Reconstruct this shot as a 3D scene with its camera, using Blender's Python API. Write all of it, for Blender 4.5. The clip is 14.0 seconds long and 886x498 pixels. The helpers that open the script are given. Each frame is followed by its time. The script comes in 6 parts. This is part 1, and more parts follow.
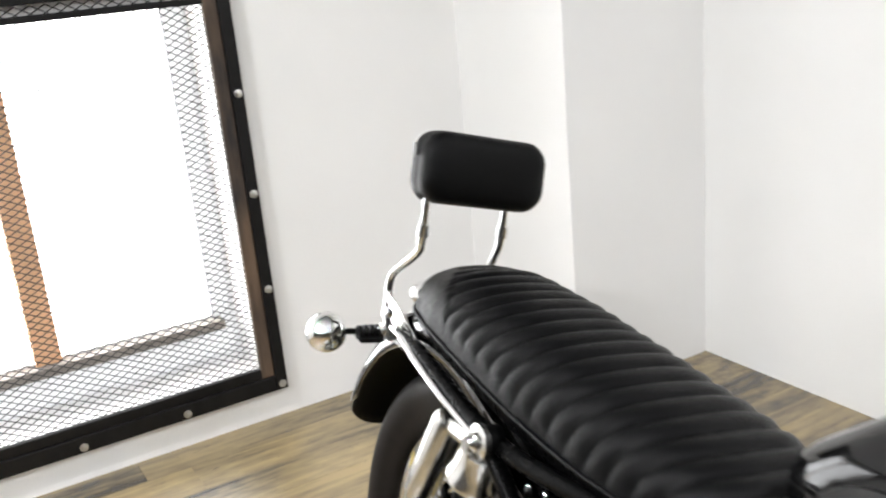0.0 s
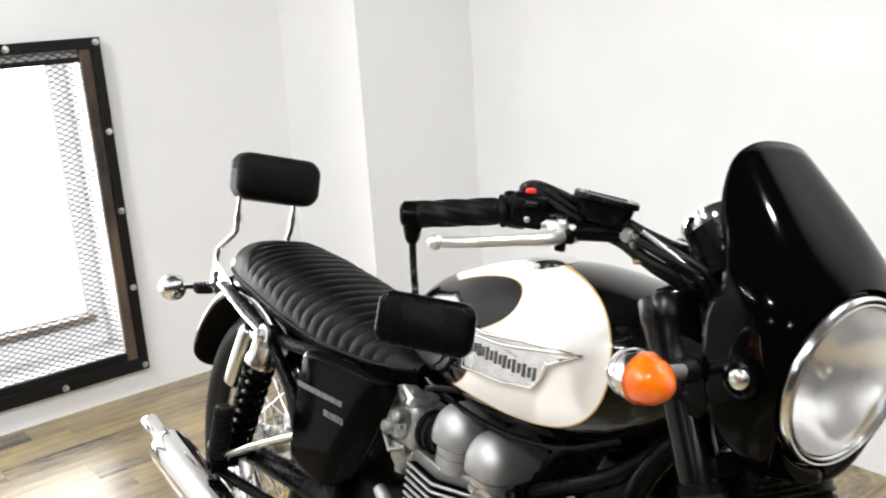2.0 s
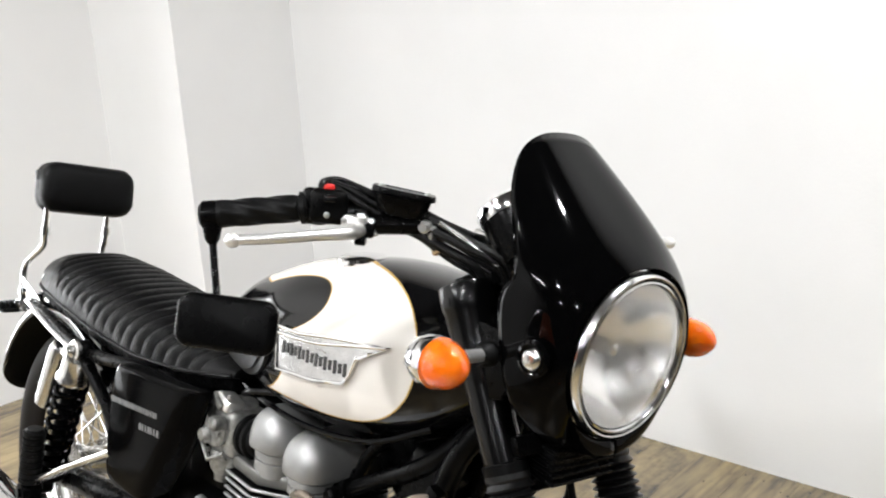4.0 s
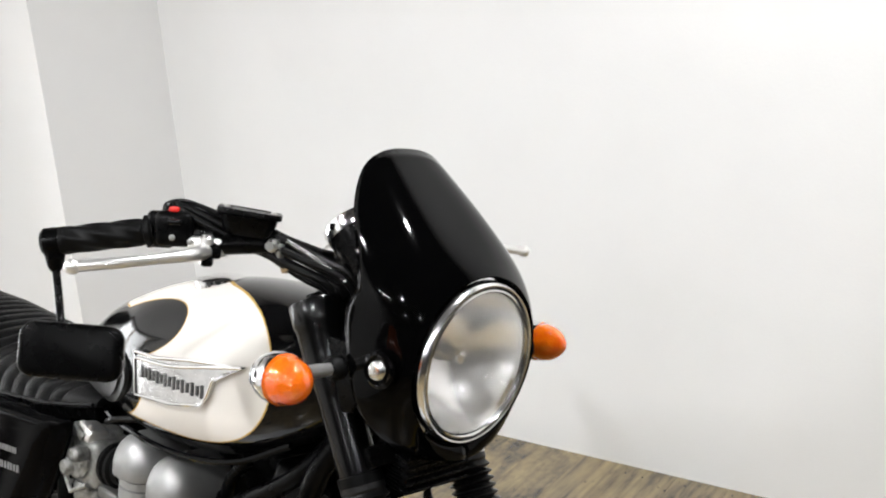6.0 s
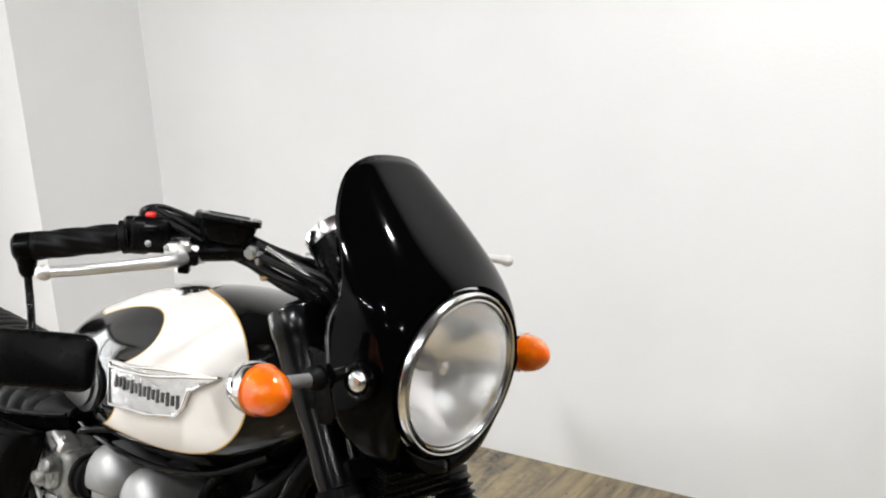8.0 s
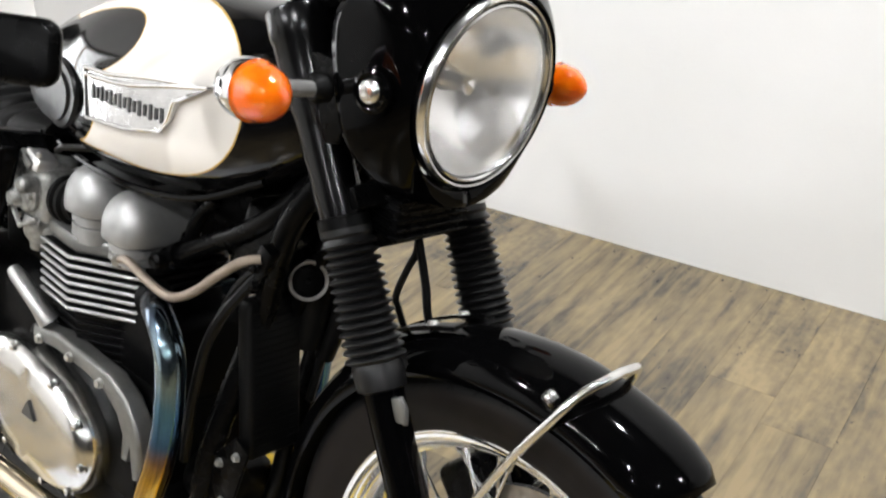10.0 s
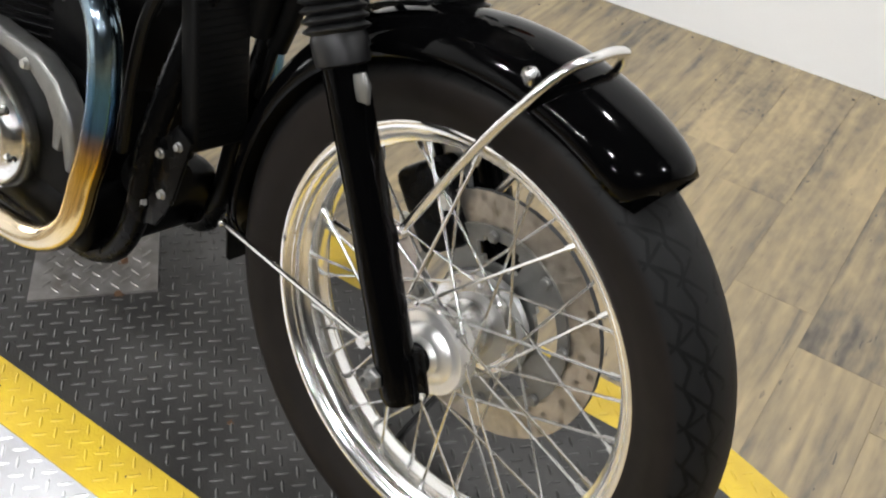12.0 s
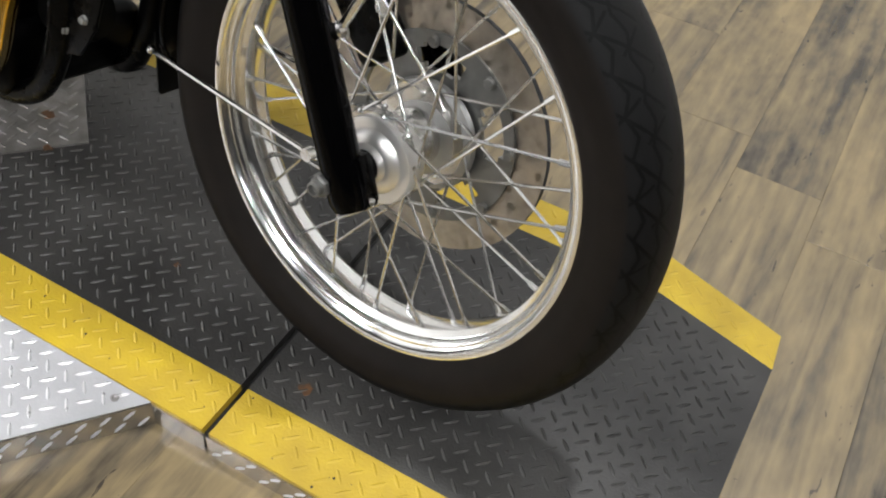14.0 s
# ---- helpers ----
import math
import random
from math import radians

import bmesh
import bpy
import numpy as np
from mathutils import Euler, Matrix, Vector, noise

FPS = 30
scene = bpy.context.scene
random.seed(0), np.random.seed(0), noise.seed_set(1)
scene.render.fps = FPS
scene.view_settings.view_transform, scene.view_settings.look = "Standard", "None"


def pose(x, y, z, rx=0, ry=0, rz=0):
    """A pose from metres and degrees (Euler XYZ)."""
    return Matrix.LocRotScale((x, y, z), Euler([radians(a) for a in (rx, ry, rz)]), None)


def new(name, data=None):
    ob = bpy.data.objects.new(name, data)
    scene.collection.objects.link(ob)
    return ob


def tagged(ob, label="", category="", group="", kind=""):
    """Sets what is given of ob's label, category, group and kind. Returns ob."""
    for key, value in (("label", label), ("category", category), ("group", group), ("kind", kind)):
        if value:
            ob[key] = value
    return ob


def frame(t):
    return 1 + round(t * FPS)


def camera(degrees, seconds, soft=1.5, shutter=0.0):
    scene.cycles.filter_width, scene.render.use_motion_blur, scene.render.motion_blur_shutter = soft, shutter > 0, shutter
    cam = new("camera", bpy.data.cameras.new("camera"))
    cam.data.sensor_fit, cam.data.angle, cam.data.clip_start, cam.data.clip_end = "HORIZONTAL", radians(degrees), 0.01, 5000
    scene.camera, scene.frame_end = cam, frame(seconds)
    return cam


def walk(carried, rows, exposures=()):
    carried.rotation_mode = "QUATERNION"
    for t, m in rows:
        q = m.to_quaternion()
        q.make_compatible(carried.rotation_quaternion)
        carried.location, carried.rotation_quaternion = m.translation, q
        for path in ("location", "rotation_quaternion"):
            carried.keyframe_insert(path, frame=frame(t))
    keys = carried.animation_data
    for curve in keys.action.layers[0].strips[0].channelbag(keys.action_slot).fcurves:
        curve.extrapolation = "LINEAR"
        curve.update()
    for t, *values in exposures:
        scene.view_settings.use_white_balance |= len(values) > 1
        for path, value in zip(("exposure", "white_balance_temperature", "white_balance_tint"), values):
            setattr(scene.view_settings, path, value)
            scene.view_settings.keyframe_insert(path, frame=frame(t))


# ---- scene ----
cam = camera(50.11, 14.0, soft=2.0, shutter=0.3)
# seconds, eye, yaw to the left of +y, pitch up, lean to the left
PATH = [
    (0, -0.3633, -0.4653, 1.2869, 66.28, -17.53, -5.35),
    (0.3, -0.1730, -0.4939, 1.3277, 64.44, -17.50, -5.91),
    (0.5, -0.0667, -0.4972, 1.3456, 65.45, -15.96, -6.15),
    (0.7, 0.0767, -0.4875, 1.3377, 67.52, -15.87, -4.22),
    (1, 0.2348, -0.4496, 1.3323, 68.70, -18.35, -3.58),
    (1.2, 0.3021, -0.4486, 1.3376, 68.64, -17.83, -4.88),
    (1.5, 0.3740, -0.5230, 1.3441, 63.44, -16.40, -4.54),
    (1.7, 0.4075, -0.5969, 1.3593, 61.37, -15.37, -4.78),
    (2, 0.4671, -0.6779, 1.3617, 58.14, -15.21, -3.70),
    (2.5, 0.4940, -0.6996, 1.3601, 55.56, -14.20, -2.98),
    (3, 0.4963, -0.6922, 1.3589, 53.24, -14.14, -2.41),
    (3.5, 0.4990, -0.6673, 1.3513, 50.97, -14.47, -2.82),
    (4, 0.5109, -0.6460, 1.3432, 48.41, -15.18, -3.44),
    (4.2, 0.5160, -0.6430, 1.3420, 47.45, -15.45, -3.60),
    (6.3, 0.5800, -0.6150, 1.3450, 41.45, -14.05, -4.35),
    (6.5, 0.5806, -0.6149, 1.3457, 41.07, -13.61, -4.32),
    (7, 0.5829, -0.6183, 1.3492, 40.69, -13.69, -3.74),
    (7.2, 0.5830, -0.6180, 1.3490, 40.65, -13.58, -3.72),
    (9.3, 0.4880, -0.5500, 1.2770, 42.40, -21.10, -2.90),
    (9.5, 0.4790, -0.5422, 1.2631, 42.02, -23.44, -2.34),
    (10, 0.4565, -0.5239, 1.2271, 41.55, -27.71, -0.48),
    (10.5, 0.4479, -0.5214, 1.1904, 40.91, -31.51, 2.11),
    (11, 0.4458, -0.5169, 1.1524, 39.29, -34.99, 3.89),
    (11.5, 0.4392, -0.5224, 1.1236, 37.80, -37.81, 5.05),
    (12, 0.4319, -0.5240, 1.0937, 36.87, -40.61, 5.64),
    (12.5, 0.4370, -0.5274, 1.0644, 36.08, -42.90, 6.60),
    (13, 0.4442, -0.5393, 1.0474, 34.29, -44.76, 7.20),
    (13.5, 0.4512, -0.5484, 1.0196, 32.18, -46.93, 8.32),
    (14, 0.4651, -0.5742, 1.0141, 30.75, -46.45, 6.48),
]
walk(cam, [(t, pose(x, y, z, 90 + pitch, 0, yaw) @ pose(0, 0, 0, 0, 0, roll)) for t, x, y, z, yaw, pitch, roll in PATH],
     exposures=((0, 0.16), (3.5, 0.14), (6.5, -0.03), (7.2, -0.05), (9.5, 0.08), (10.5, 0.19), (11.5, 0.24), (12.5, 0.12), (14, -0.20)))

LEAN = -12.77            # the motorcycle rests on its side stand
STEER = -2.6
FLOOR = -0.045           # the lift's top is z = 0
ROOM = pose(0, 0, 0, 0, 0, 6.2)   # the room's axes against the motorcycle's

# ---- world and lamps ----
world = bpy.data.worlds.new("sky")
scene.world = world
world.use_nodes = True
wn = world.node_tree.nodes
sky = wn.new("ShaderNodeTexSky")
sky.sky_type, sky.sun_disc = "NISHITA", False
sky.sun_elevation, sky.sun_rotation = radians(40), radians(250)
wn["Background"].inputs[1].default_value = 0.12
world.node_tree.links.new(sky.outputs[0], wn["Background"].inputs[0])


def disc_lamp(x, y, z, size, watts, colour):
    data = bpy.data.lights.new("ceiling_lamp", "AREA")
    data.shape, data.size, data.energy, data.color = "DISK", size, watts, colour
    ob = new("ceiling_lamp", data)
    ob.matrix_world = ROOM @ pose(x, y, z)
    return ob


LAMP_WHITE = (0.975, 0.985, 1.0)
disc_lamp(0.38, 0.68, 3.06, 0.13, 58, LAMP_WHITE)
for lx, ly, watts in ((2.9, 0.7, 50), (-1.9, -1.5, 78), (0.5, -2.2, 78), (2.9, -2.4, 60), (0.9, -5.4, 60)):
    disc_lamp(lx, ly, 3.06, 0.13, watts, LAMP_WHITE)
for k in range(5):          # a track of five spots
    disc_lamp(-2.2 + 0.28 * k, -3.6 - 0.16 * (k % 2), 3.06, 0.09, 24, LAMP_WHITE)


# ---- materials ----
def mat(name, colour, rough=0.5, metal=0.0, spread=0.0, scale=30.0, bump=0.0, bump_scale=None, coat=0.0, rough_spread=0.0, spec=0.5, second=None, stretch=(1, 1, 1)):
    """A surface with a large and a fine variation of colour, gloss and relief."""
    m = bpy.data.materials.new(name)
    m.use_nodes = True
    nt = m.node_tree
    b = nt.nodes["Principled BSDF"]
    b.inputs["Base Color"].default_value = (*colour, 1)
    b.inputs["Roughness"].default_value, b.inputs["Metallic"].default_value = rough, metal
    b.inputs["Specular IOR Level"].default_value = spec
    b.inputs["Coat Weight"].default_value, b.inputs["Coat Roughness"].default_value = coat, 0.03
    if not (spread or bump or rough_spread):
        return m
    tc, mp = nt.nodes.new("ShaderNodeTexCoord"), nt.nodes.new("ShaderNodeMapping")
    mp.inputs["Scale"].default_value = stretch
    nt.links.new(tc.outputs["Object"], mp.inputs["Vector"])
    fine, large = nt.nodes.new("ShaderNodeTexNoise"), nt.nodes.new("ShaderNodeTexNoise")
    fine.inputs["Scale"].default_value, large.inputs["Scale"].default_value = scale, scale / 7
    fine.inputs["Detail"].default_value = 6
    for n in (fine, large):
        nt.links.new(mp.outputs[0], n.inputs["Vector"])
    add = nt.nodes.new("ShaderNodeMath")
    add.operation = "ADD"
    nt.links.new(fine.outputs["Fac"], add.inputs[0])
    nt.links.new(large.outputs["Fac"], add.inputs[1])
    if spread:
        ramp = nt.nodes.new("ShaderNodeMapRange")
        ramp.inputs["From Min"].default_value, ramp.inputs["From Max"].default_value = 0.7, 1.3
        mix = nt.nodes.new("ShaderNodeMix")
        mix.data_type = "RGBA"
        other = second or tuple(c * (1 - spread) for c in colour)
        mix.inputs["A"].default_value, mix.inputs["B"].default_value = (*colour, 1), (*other, 1)
        nt.links.new(add.outputs[0], ramp.inputs["Value"])
        nt.links.new(ramp.outputs[0], mix.inputs["Factor"])
        nt.links.new(mix.outputs["Result"], b.inputs["Base Color"])
    if rough_spread:
        rr = nt.nodes.new("ShaderNodeMapRange")
        rr.inputs["From Min"].default_value, rr.inputs["From Max"].default_value = 0.7, 1.3
        rr.inputs["To Min"].default_value, rr.inputs["To Max"].default_value = max(0.02, rough - rough_spread), rough + rough_spread
        nt.links.new(add.outputs[0], rr.inputs["Value"])
        nt.links.new(rr.outputs[0], b.inputs["Roughness"])
    if bump:
        bn, bp = nt.nodes.new("ShaderNodeTexNoise"), nt.nodes.new("ShaderNodeBump")
        bn.inputs["Scale"].default_value, bn.inputs["Detail"].default_value = bump_scale or scale * 3, 4
        bp.inputs["Strength"].default_value, bp.inputs["Distance"].default_value = bump, 0.002
        nt.links.new(mp.outputs[0], bn.inputs["Vector"])
        nt.links.new(bn.outputs["Fac"], bp.inputs["Height"])
        nt.links.new(bp.outputs[0], b.inputs["Normal"])
    return m


M_WALL = mat("wall_paint", (0.80, 0.795, 0.785), 0.6, spread=0.05, scale=3, bump=0.25, bump_scale=120, rough_spread=0.1)
M_DARKWALL = mat("charcoal_wall_paint", (0.035, 0.035, 0.035), 0.7, spread=0.1, scale=3)
M_CEIL = mat("ceiling_paint", (0.04, 0.04, 0.04), 0.8, spread=0.05, scale=3)
M_BLACKSTEEL = mat("black_steel", (0.009, 0.0085, 0.0085), 0.42, spec=0.2, spread=0.5, scale=25, bump=0.3, rough_spread=0.12)
M_RUSTWOOD = mat("scorched_timber", (0.19, 0.120, 0.072), 0.75, spread=0.8, second=(0.015, 0.012, 0.011), scale=16, bump=0.8, bump_scale=90, stretch=(1, 1, 0.25))
M_ZINC = mat("zinc_bolt", (0.62, 0.62, 0.60), 0.32, 1.0, spread=0.2, scale=200)
M_WIRE = mat("mesh_wire", (0.02, 0.02, 0.02), 0.5, 0.4, spread=0.4, scale=60)
M_POST = mat("cedar_post", (0.88, 0.52, 0.30), 0.7, spread=0.3, scale=20, bump=0.4, stretch=(1, 1, 0.1))
M_LEDGE = mat("weathered_ledge", (0.30, 0.27, 0.24), 0.8, spread=0.4, scale=25, bump=0.4)
# lighter grey patches put wear and a broad sheen into the rubber's colour
M_RUBBERMAT = mat("black_rubber_plate", (0.0090, 0.0089, 0.0088), 0.38, spec=0.36, spread=0.7, second=(0.056, 0.054, 0.051), scale=5, bump=0.3, bump_scale=300, rough_spread=0.1)
M_RUBBERLUG = mat("worn_black_lug", (0.022, 0.0216, 0.021), 0.46, spec=0.38, spread=0.5, second=(0.05, 0.048, 0.044), scale=7, rough_spread=0.1)
M_YELLOW = mat("yellow_edge_paint", (0.56, 0.395, 0.022), 0.5, spread=0.35, second=(0.38, 0.255, 0.020), scale=14, bump=0.3, bump_scale=260, rough_spread=0.1)
M_ALUPLATE = mat("aluminium_plate", (0.56, 0.56, 0.575), 0.42, 0.3, spread=0.35, scale=12, bump=0.2, bump_scale=300, rough_spread=0.1)
# scuffed metal; its warm tint paints in the floor's reflection
M_SKIRT = mat("scuffed_floor_tinted_skirt", (0.56, 0.52, 0.46), 0.20, 0.95, spread=0.4, scale=40, bump=0.25, bump_scale=120, rough_spread=0.1)
M_LUGALU = mat("worn_aluminium_lug", (0.66, 0.66, 0.67), 0.30, 0.45, spread=0.15, scale=30, rough_spread=0.08)
# grime, darkened further to hold the shade under the motorcycle
M_GRIMYSHADE = mat("grimy_shaded_plate", (0.30, 0.29, 0.28), 0.45, 0.6, spread=0.5, second=(0.11, 0.097, 0.083), scale=30, bump=0.2, bump_scale=300, rough_spread=0.1)
# near-black for gaps and holes, with their shade put into the colour
M_SHADE = mat("recess_shade_black", (0.012, 0.012, 0.012), 0.9)

# vinyl planks: each plank takes its own tone, with streaks along it
M_PLANK = bpy.data.materials.new("wood_plank")
M_PLANK.use_nodes = True
nt = M_PLANK.node_tree
N, K = nt.nodes, nt.links
bs = N["Principled BSDF"]
tc, info, comb = N.new("ShaderNodeTexCoord"), N.new("ShaderNodeObjectInfo"), N.new("ShaderNodeVectorMath")
comb.operation = "ADD"
jump = N.new("ShaderNodeVectorMath")
jump.operation = "SCALE"
jump.inputs[0].default_value = (37, 53, 11)
K.new(info.outputs["Random"], jump.inputs["Scale"])
K.new(tc.outputs["Object"], comb.inputs[0])
K.new(jump.outputs[0], comb.inputs[1])
mp = N.new("ShaderNodeMapping")
mp.inputs["Scale"].default_value = (1, 0.055, 1)
K.new(comb.outputs[0], mp.inputs["Vector"])
mp2 = N.new("ShaderNodeMapping")
mp2.inputs["Scale"].default_value = (1, 0.28, 1)
K.new(comb.outputs[0], mp2.inputs["Vector"])
streak, cloud, fine = N.new("ShaderNodeTexNoise"), N.new("ShaderNodeTexNoise"), N.new("ShaderNodeTexNoise")
streak.inputs["Scale"].default_value, streak.inputs["Detail"].default_value, streak.inputs["Distortion"].default_value = 34, 10, 0.5
cloud.inputs["Scale"].default_value, cloud.inputs["Detail"].default_value = 7, 5
fine.inputs["Scale"].default_value, fine.inputs["Detail"].default_value = 150, 3
K.new(mp.outputs[0], streak.inputs["Vector"])
K.new(mp2.outputs[0], cloud.inputs["Vector"])
K.new(mp.outputs[0], fine.inputs["Vector"])
a1, a2, a3 = N.new("ShaderNodeMath"), N.new("ShaderNodeMath"), N.new("ShaderNodeMath")
a1.operation = a2.operation = a3.operation = "MULTIPLY_ADD"
K.new(streak.outputs["Fac"], a1.inputs[0])
a1.inputs[1].default_value, a1.inputs[2].default_value = 0.85, -0.23
K.new(cloud.outputs["Fac"], a2.inputs[0])
a2.inputs[1].default_value = 0.95
K.new(a1.outputs[0], a2.inputs[2])
K.new(info.outputs["Random"], a3.inputs[0])
a3.inputs[1].default_value = 0.10
K.new(a2.outputs[0], a3.inputs[2])
ramp = N.new("ShaderNodeValToRGB")
ramp.color_ramp.elements[0].position, ramp.color_ramp.elements[0].color = 0.48, (0.285, 0.212, 0.108, 1)
ramp.color_ramp.elements[1].position, ramp.color_ramp.elements[1].color = 1.0, (0.045, 0.037, 0.027, 1)
e = ramp.color_ramp.elements.new(0.70)
e.color = (0.196, 0.150, 0.082, 1)
e = ramp.color_ramp.elements.new(0.86)
e.color = (0.112, 0.089, 0.056, 1)
spot, crack = N.new("ShaderNodeTexNoise"), N.new("ShaderNodeTexNoise")
spot.inputs["Scale"].default_value, spot.inputs["Detail"].default_value = 55, 8
crack.inputs["Scale"].default_value, crack.inputs["Detail"].default_value, crack.inputs["Distortion"].default_value = 60, 5, 1.5
K.new(mp2.outputs[0], spot.inputs["Vector"])
K.new(mp2.outputs[0], crack.inputs["Vector"])
a4, a5, a6 = N.new("ShaderNodeMath"), N.new("ShaderNodeMath"), N.new("ShaderNodeMath")
a4.operation, a5.operation, a6.operation = "MULTIPLY_ADD", "GREATER_THAN", "MULTIPLY_ADD"
K.new(spot.outputs["Fac"], a4.inputs[0])
a4.inputs[1].default_value = 0.42
off = N.new("ShaderNodeMath")
off.operation = "SUBTRACT"
K.new(a3.outputs[0], off.inputs[0])
off.inputs[1].default_value = 0.21
K.new(off.outputs[0], a4.inputs[2])
K.new(crack.outputs["Fac"], a5.inputs[0])
a5.inputs[1].default_value = 0.70
K.new(a5.outputs[0], a6.inputs[0])
a6.inputs[1].default_value = 0.22
K.new(a4.outputs[0], a6.inputs[2])
K.new(a6.outputs[0], ramp.inputs[0])
K.new(ramp.outputs[0], bs.inputs["Base Color"])
bs.inputs["Roughness"].default_value, bs.inputs["Specular IOR Level"].default_value = 0.27, 0.85
bp = N.new("ShaderNodeBump")
bp.inputs["Strength"].default_value, bp.inputs["Distance"].default_value = 0.25, 0.001
K.new(fine.outputs["Fac"], bp.inputs["Height"])
K.new(bp.outputs[0], bs.inputs["Normal"])

# translucent strips round the clear pane, added so that daylight brightens the reveal
M_BACKLIT = bpy.data.materials.new("backlit_reveal_strip")
M_BACKLIT.use_nodes = True
N = M_BACKLIT.node_tree.nodes
N.remove(N["Principled BSDF"])
tl, df, ad = N.new("ShaderNodeBsdfTranslucent"), N.new("ShaderNodeBsdfDiffuse"), N.new("ShaderNodeAddShader")
tl.inputs["Color"].default_value, df.inputs["Color"].default_value = (0.26, 0.26, 0.26, 1), (0.35, 0.35, 0.35, 1)
M_BACKLIT.node_tree.links.new(tl.outputs[0], ad.inputs[0])
M_BACKLIT.node_tree.links.new(df.outputs[0], ad.inputs[1])
M_BACKLIT.node_tree.links.new(ad.outputs[0], N["Material Output"].inputs["Surface"])

# daylight outside the window
M_OUT = bpy.data.materials.new("bright_daylight")
M_OUT.use_nodes = True
N = M_OUT.node_tree.nodes
N.remove(N["Principled BSDF"])
em = N.new("ShaderNodeEmission")
em.inputs["Color"].default_value, em.inputs["Strength"].default_value = (0.97, 0.985, 1, 1), 11.0
M_OUT.node_tree.links.new(em.outputs[0], N["Material Output"].inputs["Surface"])


# ---- shapes: each gives (points, faces) ----
def tube(path, r, n=10, cap=True):
    """A round bar along a path; r is one radius or one for each point."""
    path = [Vector(p) for p in path]
    rs = r if isinstance(r, (list, tuple)) else [r] * len(path)
    V, F = [], []
    side = None
    for i, p in enumerate(path):
        d = (path[min(i + 1, len(path) - 1)] - path[max(i - 1, 0)]).normalized()
        if side is None:
            side = d.orthogonal().normalized()
        side = (side - d * side.dot(d)).normalized()
        other = d.cross(side)
        for k in range(n):
            a = 2 * math.pi * k / n
            V.append(p + rs[i] * (math.cos(a) * side + math.sin(a) * other))
    for i in range(len(path) - 1):
        for k in range(n):
            F.append((i * n + k, i * n + (k + 1) % n, (i + 1) * n + (k + 1) % n, (i + 1) * n + k))
    if cap:
        F.append(tuple(range(n - 1, -1, -1)))
        F.append(tuple(range((len(path) - 1) * n, len(path) * n)))
    return V, F


def bend(points, k=6):
    """A smooth path through the points."""
    P = [Vector(p) for p in points]
    P = [2 * P[0] - P[1], *P, 2 * P[-1] - P[-2]]
    out = []
    for i in range(1, len(P) - 2):
        a, b, c, d = P[i - 1:i + 3]
        for j in range(k):
            t = j / k
            out.append(0.5 * (2 * b + (c - a) * t + (2 * a - 5 * b + 4 * c - d) * t * t + (3 * b - a - 3 * c + d) * t ** 3))
    return [*out, P[-2]]


def lathe(profile, origin, axis, n=32, closed=False):
    """A turned body: profile of (along the axis, radius)."""
    o, ax = Vector(origin), Vector(axis).normalized()
    u = ax.orthogonal().normalized()
    v = ax.cross(u)
    V, F = [], []
    for h, r in profile:
        for k in range(n):
            a = 2 * math.pi * k / n
            V.append(o + h * ax + max(r, 1e-5) * (math.cos(a) * u + math.sin(a) * v))
    m = len(profile)
    for i in range(m if closed else m - 1):
        j = (i + 1) % m
        for k in range(n):
            F.append((i * n + k, i * n + (k + 1) % n, j * n + (k + 1) % n, j * n + k))
    if not closed:
        F.append(tuple(range(n - 1, -1, -1)))
        F.append(tuple(range((m - 1) * n, m * n)))
    return V, F


def loft(rings, cap=True, closed=True):
    n = len(rings[0])
    V = [Vector(p) for ring in rings for p in ring]
    F = []
    for i in range(len(rings) - 1):
        for k in range(n if closed else n - 1):
            F.append((i * n + k, i * n + (k + 1) % n, (i + 1) * n + (k + 1) % n, (i + 1) * n + k))
    if cap and closed:
        F.append(tuple(range(n - 1, -1, -1)))
        F.append(tuple(range((len(rings) - 1) * n, len(rings) * n)))
    return V, F


def rbox(size, m=None, bevel=0.003, segments=2):
    """A box of that size with rounded edges, at the pose m."""
    bm = bmesh.new()
    bmesh.ops.create_cube(bm, size=1.0)
    bmesh.ops.scale(bm, vec=size, verts=bm.verts)
    if bevel:
        bmesh.ops.bevel(bm, geom=bm.edges[:], offset=bevel, segments=segments, profile=0.5, affect="EDGES")
    bm.verts.index_update()
    V = [v.co.copy() for v in bm.verts]
    F = [tuple(v.index for v in f.verts) for f in bm.faces]
    bm.free()
    return moved((V, F), m) if m else (V, F)


def slab(outline, depth, m=None, bevel=0.0, segments=2):
    """A flat body: an outline in x and y, raised along z, with rounded rims, at the pose m."""
    bm = bmesh.new()
    face = bm.faces.new([bm.verts.new((x, y, 0)) for x, y in outline])
    up = [g for g in bmesh.ops.extrude_face_region(bm, geom=[face])["geom"] if isinstance(g, bmesh.types.BMVert)]
    bmesh.ops.translate(bm, vec=(0, 0, depth), verts=up)
    bmesh.ops.recalc_face_normals(bm, faces=bm.faces[:])
    if bevel:
        rims = [e for e in bm.edges if abs(e.verts[0].co.z - e.verts[1].co.z) < 1e-6]
        bmesh.ops.bevel(bm, geom=rims, offset=bevel, segments=segments, profile=0.5, affect="EDGES")
    bm.verts.index_update()
    V = [v.co.copy() for v in bm.verts]
    F = [tuple(v.index for v in f.verts) for f in bm.faces]
    bm.free()
    return moved((V, F), m) if m else (V, F)


def moved(geo, m):
    return [m @ Vector(p) for p in geo[0]], geo[1]


def joined(*geos):
    V, F = [], []
    for v, f in geos:
        n = len(V)
        V += list(v)
        F += [tuple(i + n for i in face) for face in f]
    return V, F


